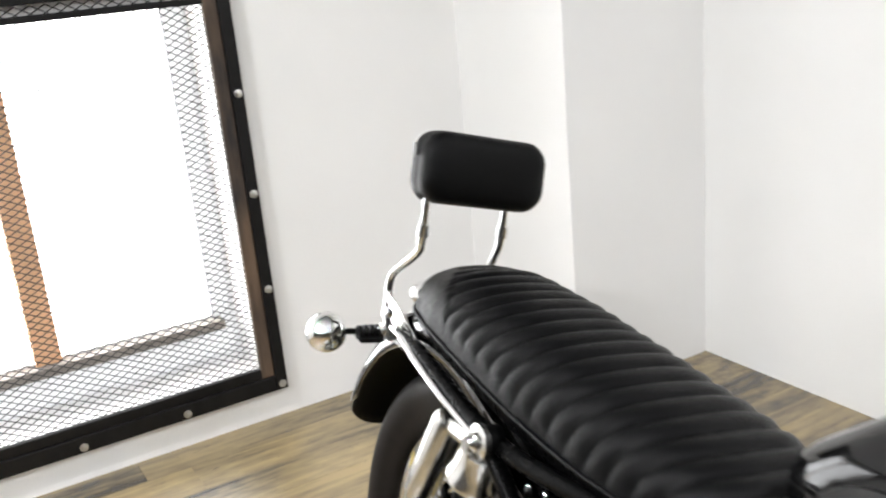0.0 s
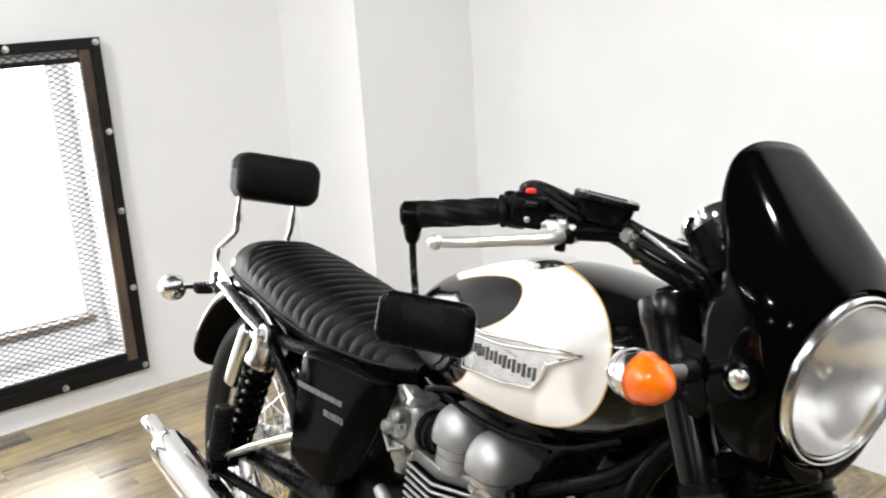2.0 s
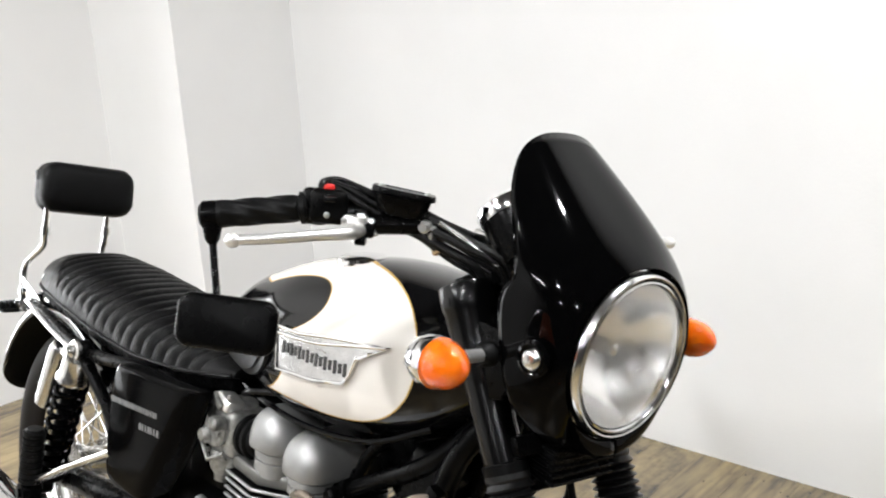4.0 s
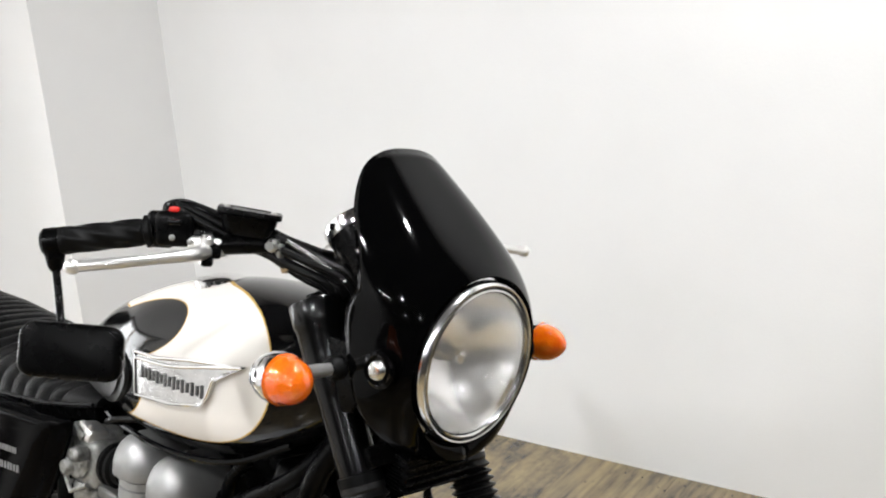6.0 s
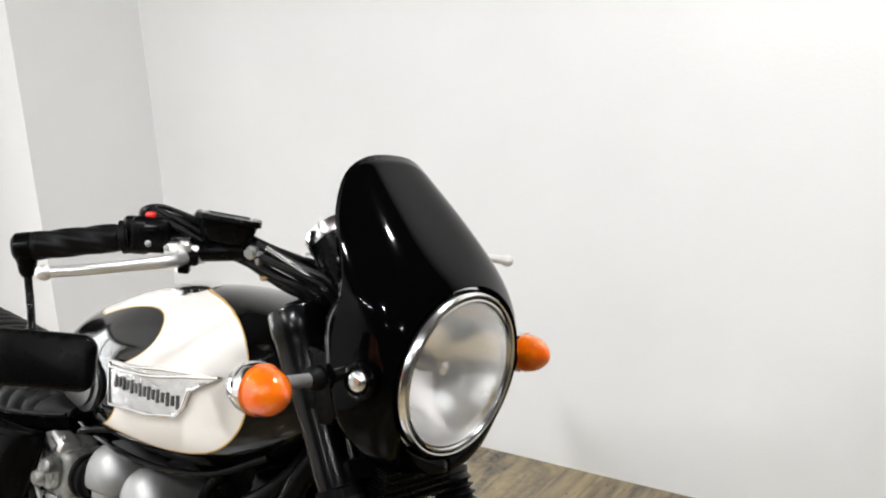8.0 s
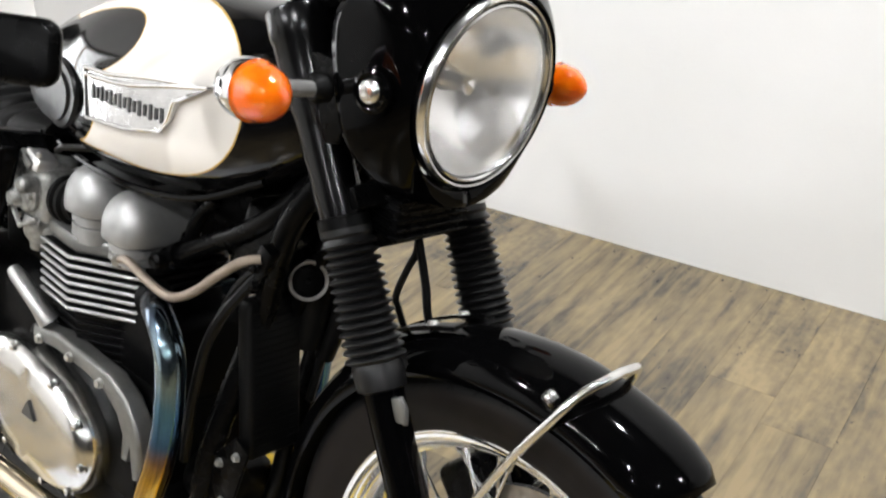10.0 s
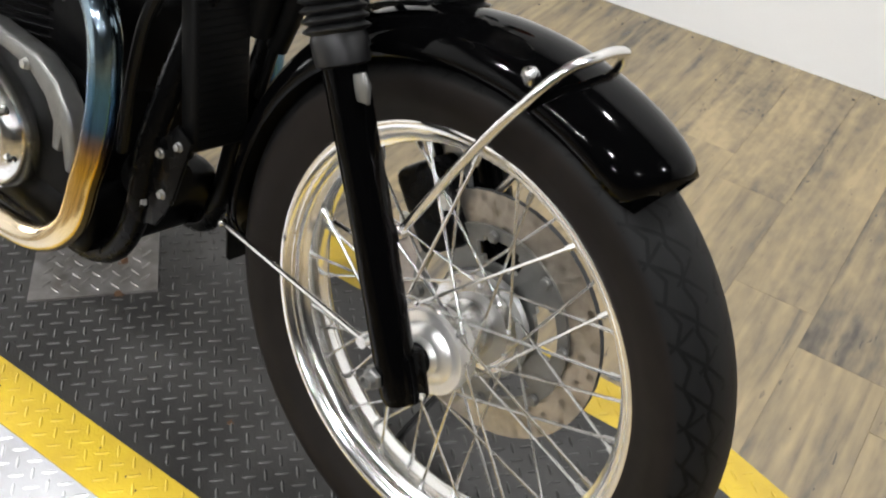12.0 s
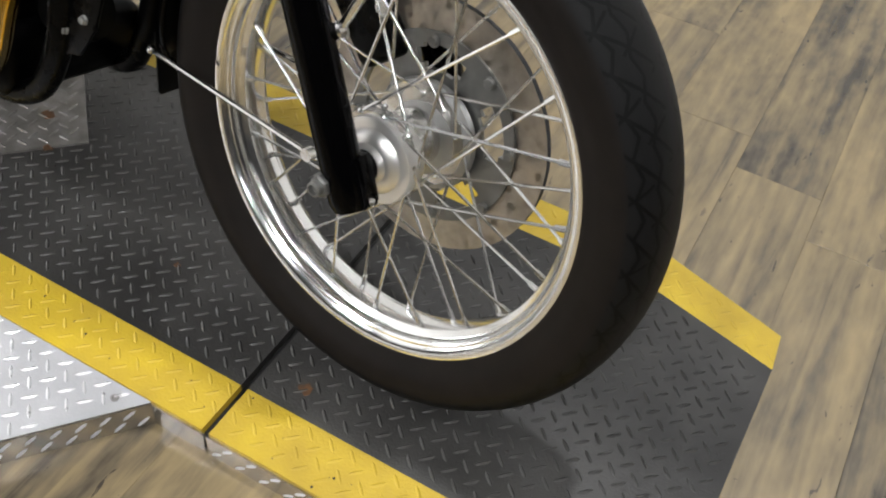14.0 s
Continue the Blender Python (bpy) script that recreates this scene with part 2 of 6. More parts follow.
def mesh_of(name, geo, material, smooth=40):
    me = bpy.data.meshes.new(name)
    me.from_pydata([tuple(v) for v in geo[0]], [], geo[1])
    bm = bmesh.new()
    bm.from_mesh(me)
    bmesh.ops.recalc_face_normals(bm, faces=bm.faces[:])
    bm.to_mesh(me)
    bm.free()
    if smooth:
        me.shade_smooth()
        me.set_sharp_from_angle(angle=radians(smooth))
    me.materials.append(material)
    return me


def part(name, geo, material, parent=None, label="", smooth=40, kind=""):
    ob = new(name, mesh_of(name, geo, material, smooth))
    ob.parent = parent
    return tagged(ob, label, kind=kind)


def setting(name, geo, material, label, smooth=0, category="", kind="structure"):
    ob = part(name, geo, material, None, "", smooth)
    ob.matrix_world = ROOM.copy()
    return tagged(ob, label, category or name.split("_")[0], kind=kind)


def brick(x0, x1, y0, y1, z0, z1, bevel=0.0):
    return rbox((x1 - x0, y1 - y0, z1 - z0), pose((x0 + x1) / 2, (y0 + y1) / 2, (z0 + z1) / 2), bevel)


# ---- the room ----
XB, XF, YR, YN, TOP = -3.0, 7.5, 1.715, -9.0, 3.1
floor = setting("floor", brick(XB - 0.2, XF + 0.2, YN - 0.2, YR + 0.2, FLOOR - 0.2, FLOOR - 0.006), M_PLANK, "tan and grey wood plank floor")
setting("ceiling", brick(XB - 0.2, XF + 0.2, YN - 0.2, YR + 0.2, TOP, TOP + 0.2), M_CEIL, "plain dark grey ceiling")
setting("wall_north", brick(XB - 0.2, XF + 0.2, YR, YR + 0.2, FLOOR - 0.006, TOP), M_WALL, "smooth white painted wall", category="wall")
# unseen walls closing the room, made dark to hold down fill and reflections
setting("wall_south", brick(XB - 0.2, XF + 0.2, YN - 0.2, YN, FLOOR - 0.006, TOP), M_DARKWALL, "unseen charcoal wall that darkens reflections", category="wall")
setting("wall_east", brick(XF, XF + 0.2, YN, YR, FLOOR - 0.006, TOP), M_DARKWALL, "unseen charcoal wall that darkens reflections", category="wall")
W0, W1, WZ0, WZ1 = -0.68, 0.392, 0.128, 1.203      # the window's opening
setting("wall_west", joined(
    brick(XB - 0.2, XB, YN, W0, FLOOR - 0.006, TOP),
    brick(XB - 0.2, XB, W1, YR, FLOOR - 0.006, TOP),
    brick(XB - 0.2, XB, W0, W1, FLOOR - 0.006, WZ0),
    brick(XB - 0.2, XB, W0, W1, WZ1, TOP)), M_WALL, "warm white painted wall with a caged window", category="wall")
setting("wall_chase", brick(XB, -2.464, 1.187, YR, FLOOR - 0.006, TOP), M_WALL, "boxed-out white wall corner", category="wall")

# the window: opening, rails, post and daylight
window = setting("window_1", joined(brick(XB - 0.175, XB - 0.171, W0, W1, 0.128, 0.268), brick(XB - 0.175, XB - 0.171, 0.318, W1, 0.268, WZ1)), M_BACKLIT, "bright overexposed window behind a wire cage", category="window")
part("window_sill", brick(XB - 0.20, XB - 0.125, W0, 0.345, 0.232, 0.262, 0.004), M_LEDGE, window, "weathered grey sill", 0)
part("mullion", brick(XB - 0.21, XB - 0.15, -0.202, -0.130, 0.262, WZ1, 0.004), M_POST, window, "orange cedar post", 0)
backdrop = setting("backdrop", brick(-3.75, -3.70, -2.0, 1.8, -0.9, 2.4), M_OUT, "glaring daylight outside the window", category="backdrop")

# the wire cage over the window
cage = new("window_cage")
cage.matrix_world = ROOM @ pose(XB, 0, 0)
tagged(cage, "black steel window cage with diamond wire mesh", "window cage")
C0, C1, CZ0, CZ1 = -0.75, 0.461, 0.050, 1.283
part("frame", joined(
    brick(0, 0.028, C1 - 0.036, C1, CZ0, CZ1, 0.003), brick(0, 0.028, C0, C0 + 0.036, CZ0, CZ1, 0.003),
    brick(0, 0.0275, C0 + 0.036, C1 - 0.036, CZ0, CZ0 + 0.048, 0.003), brick(0, 0.0275, C0 + 0.036, C1 - 0.036, CZ1 - 0.036, CZ1, 0.003)), M_BLACKSTEEL, cage, "", 0)
part("stile", brick(0.001, 0.021, C1 - 0.075, C1 - 0.036, CZ0 + 0.048, CZ1 - 0.036, 0.003), M_RUSTWOOD, cage, "scorched brown timber", 0)
part("stile", brick(0.001, 0.021, C0 + 0.036, C0 + 0.075, CZ0 + 0.048, CZ1 - 0.036, 0.003), M_RUSTWOOD, cage, "scorched brown timber", 0)
part("rail", brick(0.001, 0.021, C0 + 0.075, C1 - 0.075, CZ0 + 0.048, CZ0 + 0.080, 0.003), M_BLACKSTEEL, cage, "", 0)
part("rail", brick(0.001, 0.021, C0 + 0.075, C1 - 0.075, CZ1 - 0.080, CZ1 - 0.062, 0.003), M_BLACKSTEEL, cage, "", 0)
# diamond mesh
V, F = [], []
DW, DH, WR = 0.036, 0.0195, 0.0015
def strand(a, b):
    d = (b - a).normalized()
    s = Vector((0, -d.z, d.y)) * WR
    u = Vector((WR, 0, 0))
    n = len(V)
    for p in (a, b):
        V.extend([p + s, p + u, p - s, p - u])
    for k in range(4):
        F.append((n + k, n + (k + 1) % 4, n + 4 + (k + 1) % 4, n + 4 + k))
ny, nz = int((C1 - C0 - 0.15) / DW) + 1, int((CZ1 - CZ0 - 0.14) / DH) + 1
for i in range(ny):
    for j in range(nz):
        y, z = C0 + 0.077 + i * DW, CZ0 + 0.082 + j * DH
        for dy, dz in ((0, 0), (DW, 0)):
            a = Vector((0.012, y + DW / 2, z))
            strand(Vector((0.012, y + dy, z + DH / 2)), a)
            strand(Vector((0.012, y + dy, z + DH / 2)), Vector((0.012, y + DW / 2, z + DH)))
part("wire_mesh", (V, F), M_WIRE, cage, "dark diamond wire mesh", 0, kind="stuff")
bolt_me = mesh_of("bolt", lathe([(0, 0.012), (0.002, 0.012), (0.003, 0.0085), (0.008, 0.008), (0.009, 0.006)], (0.028, 0, 0), (1, 0, 0), 12), M_ZINC)
spots = [(0.444, z) for z in (0.069, 0.376, 0.667, 0.955, 1.266)] + [(y, z) for y in (0.147, -0.146, -0.44) for z in (0.067, 1.265)] + [(-0.733, z) for z in (0.069, 0.376, 0.667, 0.955, 1.266)]
for y, z in spots:
    o = new("bolt", bolt_me)
    o.parent, o.matrix_local = cage, pose(0, y, z)

# ---- the lift ----
lift = new("motorcycle_lift")
lift.matrix_world = ROOM.copy()
tagged(lift, "low lift platform with black diamond-tread deck and yellow edges", "vehicle lift")
NEAR, FAR, SEAM = -0.173, 0.434, -0.094
def deck(outline, material, name, z0=FLOOR, z1=0.0, label=""):
    return part(name, slab(outline, z1 - z0, pose(0, 0, z0), 0.0), material, lift, label, 0)
deck([(-1.85, NEAR + 0.078), (SEAM - 0.0055, NEAR + 0.078), (SEAM - 0.0055, FAR - 0.078), (-1.85, FAR - 0.078)], M_RUBBERMAT, "deck", label="black diamond-tread deck")
deck([(SEAM + 0.0055, NEAR + 0.078), (0.285, NEAR + 0.078), (0.482, -0.035), (0.487, 0.307), (0.290, FAR - 0.076), (SEAM + 0.0055, FAR - 0.078)], M_RUBBERMAT, "front_deck", label="black diamond-tread front deck")
deck([(-1.85, NEAR), (SEAM - 0.0055, NEAR), (SEAM - 0.0055, NEAR + 0.078), (-1.85, NEAR + 0.078)], M_YELLOW, "edge_strip", label="yellow painted edge")
deck([(-1.85, FAR - 0.078), (SEAM - 0.0055, FAR - 0.078), (SEAM - 0.0055, FAR), (-1.85, FAR)], M_YELLOW, "edge_strip", label="yellow painted edge")
deck([(SEAM + 0.0055, NEAR), (0.290, NEAR), (0.478, -0.110), (0.482, -0.035), (0.285, NEAR + 0.078), (SEAM + 0.0055, NEAR + 0.078)], M_YELLOW, "edge_strip", label="yellow painted edge")
deck([(SEAM + 0.0055, FAR - 0.078), (0.290, FAR - 0.076), (0.487, 0.307), (0.482, 0.372), (0.290, FAR), (SEAM + 0.0055, FAR)], M_YELLOW, "edge_strip", label="yellow painted edge")
# black strip laid in the open seam to stand for the shade there
part("gap_shade_strip", brick(SEAM - 0.0055, SEAM + 0.0055, NEAR + 0.004, FAR - 0.004, FLOOR, -0.012), M_SHADE, lift, "", 0)
deck([(SEAM + 0.002, NEAR - 0.003), (0.290, NEAR - 0.003), (0.290, NEAR), (SEAM + 0.002, NEAR)], M_SKIRT, "side_skirt", z1=-0.006, label="aluminium tread-plate skirt")
deck([(-0.178, NEAR - 0.003), (SEAM - 0.002, NEAR - 0.003), (SEAM - 0.002, NEAR), (-0.178, NEAR)], M_SKIRT, "side_skirt", z1=-0.006, label="aluminium tread-plate skirt")
WING = [(-0.178, NEAR - 0.001), (-1.1, NEAR - 0.001), (-1.1, -0.52), (-0.465, -0.52)]
deck(WING, M_ALUPLATE, "side_wing", z1=-0.001, label="aluminium tread-plate side wing")
PLATE = [(-0.719, 0.001), (-0.581, 0.145), (-0.74, 0.30), (-0.88, 0.16)]
deck(PLATE, M_GRIMYSHADE, "jack_plate", z0=0.0, z1=0.004, label="small aluminium tread plate")

def inside(x, y, poly):
    hit, j = False, len(poly) - 1
    for i in range(len(poly)):
        (xi, yi), (xj, yj) = poly[i], poly[j]
        if (yi > y) != (yj > y) and x < (xj - xi) * (y - yi) / (yj - yi) + xi:
            hit = not hit
        j = i
    return hit

LUG = [(-0.0112, 0, 0), (-0.0055, 0.0026, 0), (0.0055, 0.0026, 0), (0.0112, 0, 0), (0.0055, -0.0026, 0), (-0.0055, -0.0026, 0),
       (-0.0076, 0, 0.0016), (0.0076, 0, 0.0016)]
LUGF = [(0, 1, 6), (1, 2, 7, 6), (2, 3, 7), (3, 4, 7), (4, 5, 6, 7), (5, 0, 6)]
def lugs(areas, material, name, z, turn=radians(45), tall=1.0, x0=-1.35, x1=0.5, y0=-0.55, y1=0.45, pitch=0.0218, holes=()):
    V, F = [], []
    c, s = math.cos(turn), math.sin(turn)
    for i in range(-120, 120):
        for j in range(-120, 120):
            u, v = i * pitch, j * pitch
            x, y = c * u - s * v - 0.4, s * u + c * v
            if not (x0 < x < x1 and y0 < y < y1) or not any(inside(x, y, a) for a in areas) or any(inside(x, y, h) for h in holes):
                continue
            a = turn + radians(90 if (i + j) % 2 else 0)
            ca, sa, n = math.cos(a), math.sin(a), len(V)
            V.extend([Vector((x + ca * p - sa * q, y + sa * p + ca * q, z + h * tall)) for p, q, h in LUG])
            F.extend([tuple(k + n for k in f) for f in LUGF])
    part(name, (V, F), material, lift, "", 25, kind="stuff")
IN = 0.010
lugs([[(-1.85, NEAR + 0.083), (SEAM - IN, NEAR + 0.083), (SEAM - IN, FAR - 0.083), (-1.85, FAR - 0.083)], [(SEAM + IN, NEAR + 0.083), (0.27, NEAR + 0.083), (0.474, -0.022), (0.478, 0.295), (0.27, FAR - 0.083), (SEAM + IN, FAR - 0.083)]], M_RUBBERLUG, "tread", 0.0, holes=[PLATE])
lugs([[(-1.85, NEAR + IN), (SEAM - IN, NEAR + IN), (SEAM - IN, NEAR + 0.068), (-1.85, NEAR + 0.068)], [(SEAM + IN, NEAR + IN), (0.288, NEAR + IN), (0.472, -0.102), (0.474, -0.045), (0.284, NEAR + 0.072), (SEAM + IN, NEAR + 0.072)], [(SEAM + IN, FAR - 0.072), (0.288, FAR - 0.070), (0.480, 0.314), (0.476, 0.366), (0.288, FAR - IN), (SEAM + IN, FAR - IN)],
      [(-1.85, FAR - 0.068), (SEAM - IN, FAR - 0.068), (SEAM - IN, FAR - IN), (-1.85, FAR - IN)]], M_YELLOW, "tread", 0.0, tall=0.6)
lugs([[(-0.195, NEAR - 0.007), (-1.09, NEAR - 0.007), (-1.09, -0.512), (-0.468, -0.512)]], M_LUGALU, "tread", -0.001, tall=1.1)
lugs([[(-0.719, 0.016), (-0.60, 0.145), (-0.74, 0.285), (-0.865, 0.16)]], M_GRIMYSHADE, "tread", 0.004, turn=0.0)
# rust stains on the deck
M_RUST = mat("rust_stain", (0.17, 0.075, 0.025), 0.8, spread=0.6, second=(0.05, 0.03, 0.018), scale=120)
srng = random.Random(3)
for x, y, s, z in ((-0.026, -0.056, 0.011, 0.0004), (-0.62, 0.10, 0.009, 0.0044), (-0.68, 0.16, 0.012, 0.0044), (-0.30, 0.02, 0.006, 0.0004)):
    out = [(x + s * srng.uniform(0.5, 1.2) * math.cos(0.63 * k), y + s * srng.uniform(0.5, 1.1) * math.sin(0.63 * k)) for k in range(10)]
    part("rust_stain", slab(out, 0.0004, pose(0, 0, z - 0.0002)), M_RUST, lift, "brown rust stain", 0)
M_GRIT = mat("dark_grit", (0.03, 0.025, 0.02), 0.8, spread=0.5, scale=200)
V, F = [], []
for k in range(70):
    x, y, s = srng.uniform(-0.85, 0.40), (NEAR + srng.uniform(0.006, 0.074) if k % 2 else srng.uniform(NEAR + 0.08, 0.20)), srng.uniform(0.0008, 0.0026)
    if x > 0.28 or abs(x - SEAM) < 0.008:
        continue
    n, a = len(V), srng.uniform(0, 3)
    V.extend([Vector((x + s * math.cos(a + 1.05 * j) * srng.uniform(0.5, 1.3), y + s * math.sin(a + 1.05 * j), 0.0)) for j in range(6)])
    V.append(Vector((x, y, 0.0008)))
    F.extend([(n + j, n + (j + 1) % 6, n + 6) for j in range(6)])
part("grit", (V, F), M_GRIT, lift, "dark specks of dirt", 0, kind="stuff")
# the wing's upright edge: thin reflective plate with two staggered rows of tread
ea, eb = Vector((-0.178, NEAR - 0.001, 0)), Vector((-0.465, -0.52, 0))
ed = (eb - ea).normalized()
eo = Vector((-ed.y, ed.x, 0))
deck([tuple((p)[:2]) for p in (ea, eb, eb + eo * 0.003, ea + eo * 0.003)], M_SKIRT, "wing_edge", z1=-0.002, label="reflective aluminium upright edge")
mark_me = mesh_of("tread_mark", ([Vector(v) for v in LUG], LUGF), M_LUGALU, 25)
side_way = Matrix(((-ed.x, 0, eo.x), (-ed.y, 0, eo.y), (0, 1, 0))).to_4x4()
for k in range(24):
    o = new("tread_mark", mark_me)
    o.parent = lift
    o.matrix_local = Matrix.Translation(ea + eo * 0.003 + ed * (0.014 + k * 0.0145) + Vector((0, 0, -0.014 if k % 2 else -0.034))) @ side_way @ pose(0, 0, 0, 0, 0, 40)
for k in range(20):
    o = new("tread_mark", mark_me)
    o.parent = lift
    o.matrix_local = Matrix.Translation((SEAM + 0.016 + k * 0.0180, NEAR - 0.003, -0.015 if k % 2 else -0.035)) @ Matrix(((1, 0, 0), (0, 0, -1), (0, 1, 0))).to_4x4() @ pose(0, 0, 0, 0, 0, 40)
wing_bolt = Vector((-0.219, -0.193, -0.001))
part("wing_bolt", lathe([(-0.002, 0.0055), (0.0012, 0.0055), (0.0014, 0.0030), (0.0002, 0.0022)], wing_bolt, (0, 0, 1), 14), M_GRIMYSHADE, lift, "dull countersunk bolt")

# crumbs of dirt along the wall's foot
rng = random.Random(9)
V, F = [], []
for k in range(70):
    x, y, s = rng.uniform(-1.4, 2.6), YR - 0.01 - abs(rng.gauss(0, 0.09)), rng.uniform(0.0015, 0.0055)
    n, a = len(V), rng.uniform(0, 3)
    for j in range(4):
        V.append(Vector((x + s * math.cos(a + 1.57 * j) * rng.uniform(0.6, 1.3), y + s * math.sin(a + 1.57 * j), FLOOR)))
    V.append(Vector((x, y, FLOOR + s * 0.7)))
    F.extend([(n + j, n + (j + 1) % 4, n + 4) for j in range(4)])
setting("floor_debris", (V, F), mat("dark_grit", (0.02, 0.018, 0.016), 0.8, spread=0.5, scale=200), "dark crumbs of dirt along the wall", category="debris", kind="stuff")

# ---- the motorcycle: x ahead, y to its left, z up in its own plane ----
M_BLACK = mat("black_gloss_paint", (0.0010, 0.0010, 0.0011), 0.06, spread=0.3, scale=40, spec=0.07)
M_LACQUER = mat("black_lacquer", (0.0012, 0.0012, 0.0013), 0.05, spread=0.3, scale=40, spec=0.5, coat=1.0)
M_SATIN = mat("black_satin_enamel", (0.0018, 0.0018, 0.0019), 0.28, spec=0.07, spread=0.4, scale=60, bump=0.1, rough_spread=0.06)
M_DARKMETAL = mat("black_engine_enamel", (0.0018, 0.0018, 0.0019), 0.38, spec=0.07, spread=0.4, scale=50, bump=0.15, rough_spread=0.08)
M_CHROME = mat("chrome", (0.86, 0.86, 0.86), 0.09, 1.0, rough_spread=0.03, scale=20)
M_RIM = mat("bright_rim_chrome", (0.92, 0.92, 0.91), 0.17, 1.0, rough_spread=0.05, scale=30)
M_SPOKE = mat("bright_spoke_steel", (0.74, 0.74, 0.73), 0.26, 1.0, spread=0.1, scale=60)
M_LEVER = mat("satin_lever_alloy", (0.84, 0.83, 0.81), 0.34, 0.85, spread=0.08, scale=60, rough_spread=0.05)
M_CASE = mat("dull_cast_alloy", (0.21, 0.21, 0.20), 0.42, 0.8, spread=0.3, scale=40, bump=0.25, bump_scale=300, rough_spread=0.08)
M_CARB = mat("grimy_carburettor_alloy", (0.46, 0.46, 0.44), 0.48, 0.8, spread=0.75, scale=70, bump=0.4, bump_scale=250, rough_spread=0.1)
M_CAM = mat("satin_cam_cover_alloy", (0.36, 0.36, 0.355), 0.46, 0.8, spread=0.2, scale=50, bump=0.12, bump_scale=400, rough_spread=0.06)
M_PAD = mat("knee_pad_rubber", (0.006, 0.006, 0.0062), 0.42, spec=0.35, spread=0.3, scale=60, bump=0.12, rough_spread=0.06)
M_COVER = mat("black_side_cover_paint", (0.0012, 0.0012, 0.0013), 0.07, spread=0.3, scale=40, spec=0.022)
M_SHROUD = mat("black_shroud_enamel", (0.0022, 0.0022, 0.0024), 0.20, spec=0.30, spread=0.4, scale=60, rough_spread=0.06)
M_BADGE = mat("badge_chrome", (0.74, 0.74, 0.74), 0.16, 1.0, spread=0.3, scale=60, rough_spread=0.05, bump=0.5, bump_scale=90)
M_LAMPRIM = mat("satin_lamp_rim", (0.72, 0.72, 0.71), 0.16, 1.0, rough_spread=0.05, scale=40)
M_POLISHED = mat("polished_alloy", (0.74, 0.73, 0.71), 0.2, 1.0, spread=0.12, scale=40, rough_spread=0.06, bump=0.05)
M_ALLOY = mat("cast_alloy", (0.42, 0.42, 0.41), 0.42, 0.9, spread=0.2, scale=50, bump=0.15, bump_scale=400, rough_spread=0.06)
M_RUBBER = mat("black_rubber", (0.0025, 0.0025, 0.0025), 0.5, spec=0.12, spread=0.4, scale=60, bump=0.15, rough_spread=0.08)
M_GAITER = mat("gaiter_rubber", (0.0042, 0.0042, 0.0045), 0.42, spec=0.3, spread=0.4, scale=50, bump=0.15, rough_spread=0.08)
M_VINYL = mat("black_seat_vinyl", (0.0024, 0.0024, 0.0026), 0.36, spec=0.09, spread=0.3, scale=70, bump=0.35, bump_scale=900, rough_spread=0.05)
M_AMBER = mat("amber_lens", (0.82, 0.095, 0.001), 0.10, coat=0.8, bump=0.5, bump_scale=150, spread=0.35, second=(0.95, 0.22, 0.004), scale=45)
M_AMBER.node_tree.nodes["Principled BSDF"].inputs["Transmission Weight"].default_value = 0.2
M_RED = mat("red_switch", (0.65, 0.02, 0.015), 0.35)
M_LENS = mat("lamp_lens_glass", (1, 1, 1), 0.02)
M_LENS.node_tree.nodes["Principled BSDF"].inputs["Transmission Weight"].default_value = 0.98
M_LENS.node_tree.nodes["Principled BSDF"].inputs["IOR"].default_value = 1.3
M_REFLECT = mat("lamp_reflector", (0.93, 0.92, 0.91), 0.22, 0.95, spec=0.9, spread=0.08, scale=30, bump=0.12, bump_scale=24)
M_CABLE = mat("cable_sheath", (0.003, 0.003, 0.003), 0.36, spec=0.14, spread=0.3, scale=80)
M_HOSE = mat("braided_hose", (0.27, 0.22, 0.175), 0.42, 0.5, spread=0.25, scale=300, bump=0.5, bump_scale=900)
M_LETTER = mat("grey_lettering", (0.16, 0.16, 0.16), 0.4, 0.5, spread=0.2, scale=90)
M_TAG = mat("tan_plastic", (0.33, 0.22, 0.11), 0.5, spread=0.2, scale=90)
M_PLAIN = mat("badge_lettering", (0.03, 0.03, 0.03), 0.4, spread=0.2, scale=90)
M_DISC = mat("brake_disc_steel", (0.46, 0.42, 0.37), 0.34, 0.95, spread=0.3, scale=90, rough_spread=0.06)

# tyre: tread blocks cut by slanting grooves, laid by the mesh's own UV (metres round, metres across)
M_TYRE = bpy.data.materials.new("tyre_rubber")
M_TYRE.use_nodes = True
nt = M_TYRE.node_tree
N, K = nt.nodes, nt.links
bs = N["Principled BSDF"]
def calc(op, a, b=None, c=None):
    n = N.new("ShaderNodeMath")
    n.operation = op
    for i, v in enumerate((a, b, c)):
        if v is None:
            continue
        if isinstance(v, (int, float)):
            n.inputs[i].default_value = v
        else:
            K.new(v, n.inputs[i])
    return n.outputs[0]
uv = N.new("ShaderNodeUVMap")
uv.uv_map = "round"
sep = N.new("ShaderNodeSeparateXYZ")
K.new(uv.outputs[0], sep.inputs[0])
U, W = sep.outputs["X"], sep.outputs["Y"]
across = calc("ABSOLUTE", W)
slant = calc("MULTIPLY_ADD", across, 1.0, U)
back = calc("MULTIPLY_ADD", across, -0.7, U)
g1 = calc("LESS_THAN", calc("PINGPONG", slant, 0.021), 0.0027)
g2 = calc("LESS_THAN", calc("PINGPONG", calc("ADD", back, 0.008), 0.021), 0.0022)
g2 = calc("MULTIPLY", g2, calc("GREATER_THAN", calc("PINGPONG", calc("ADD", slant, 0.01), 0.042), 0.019))
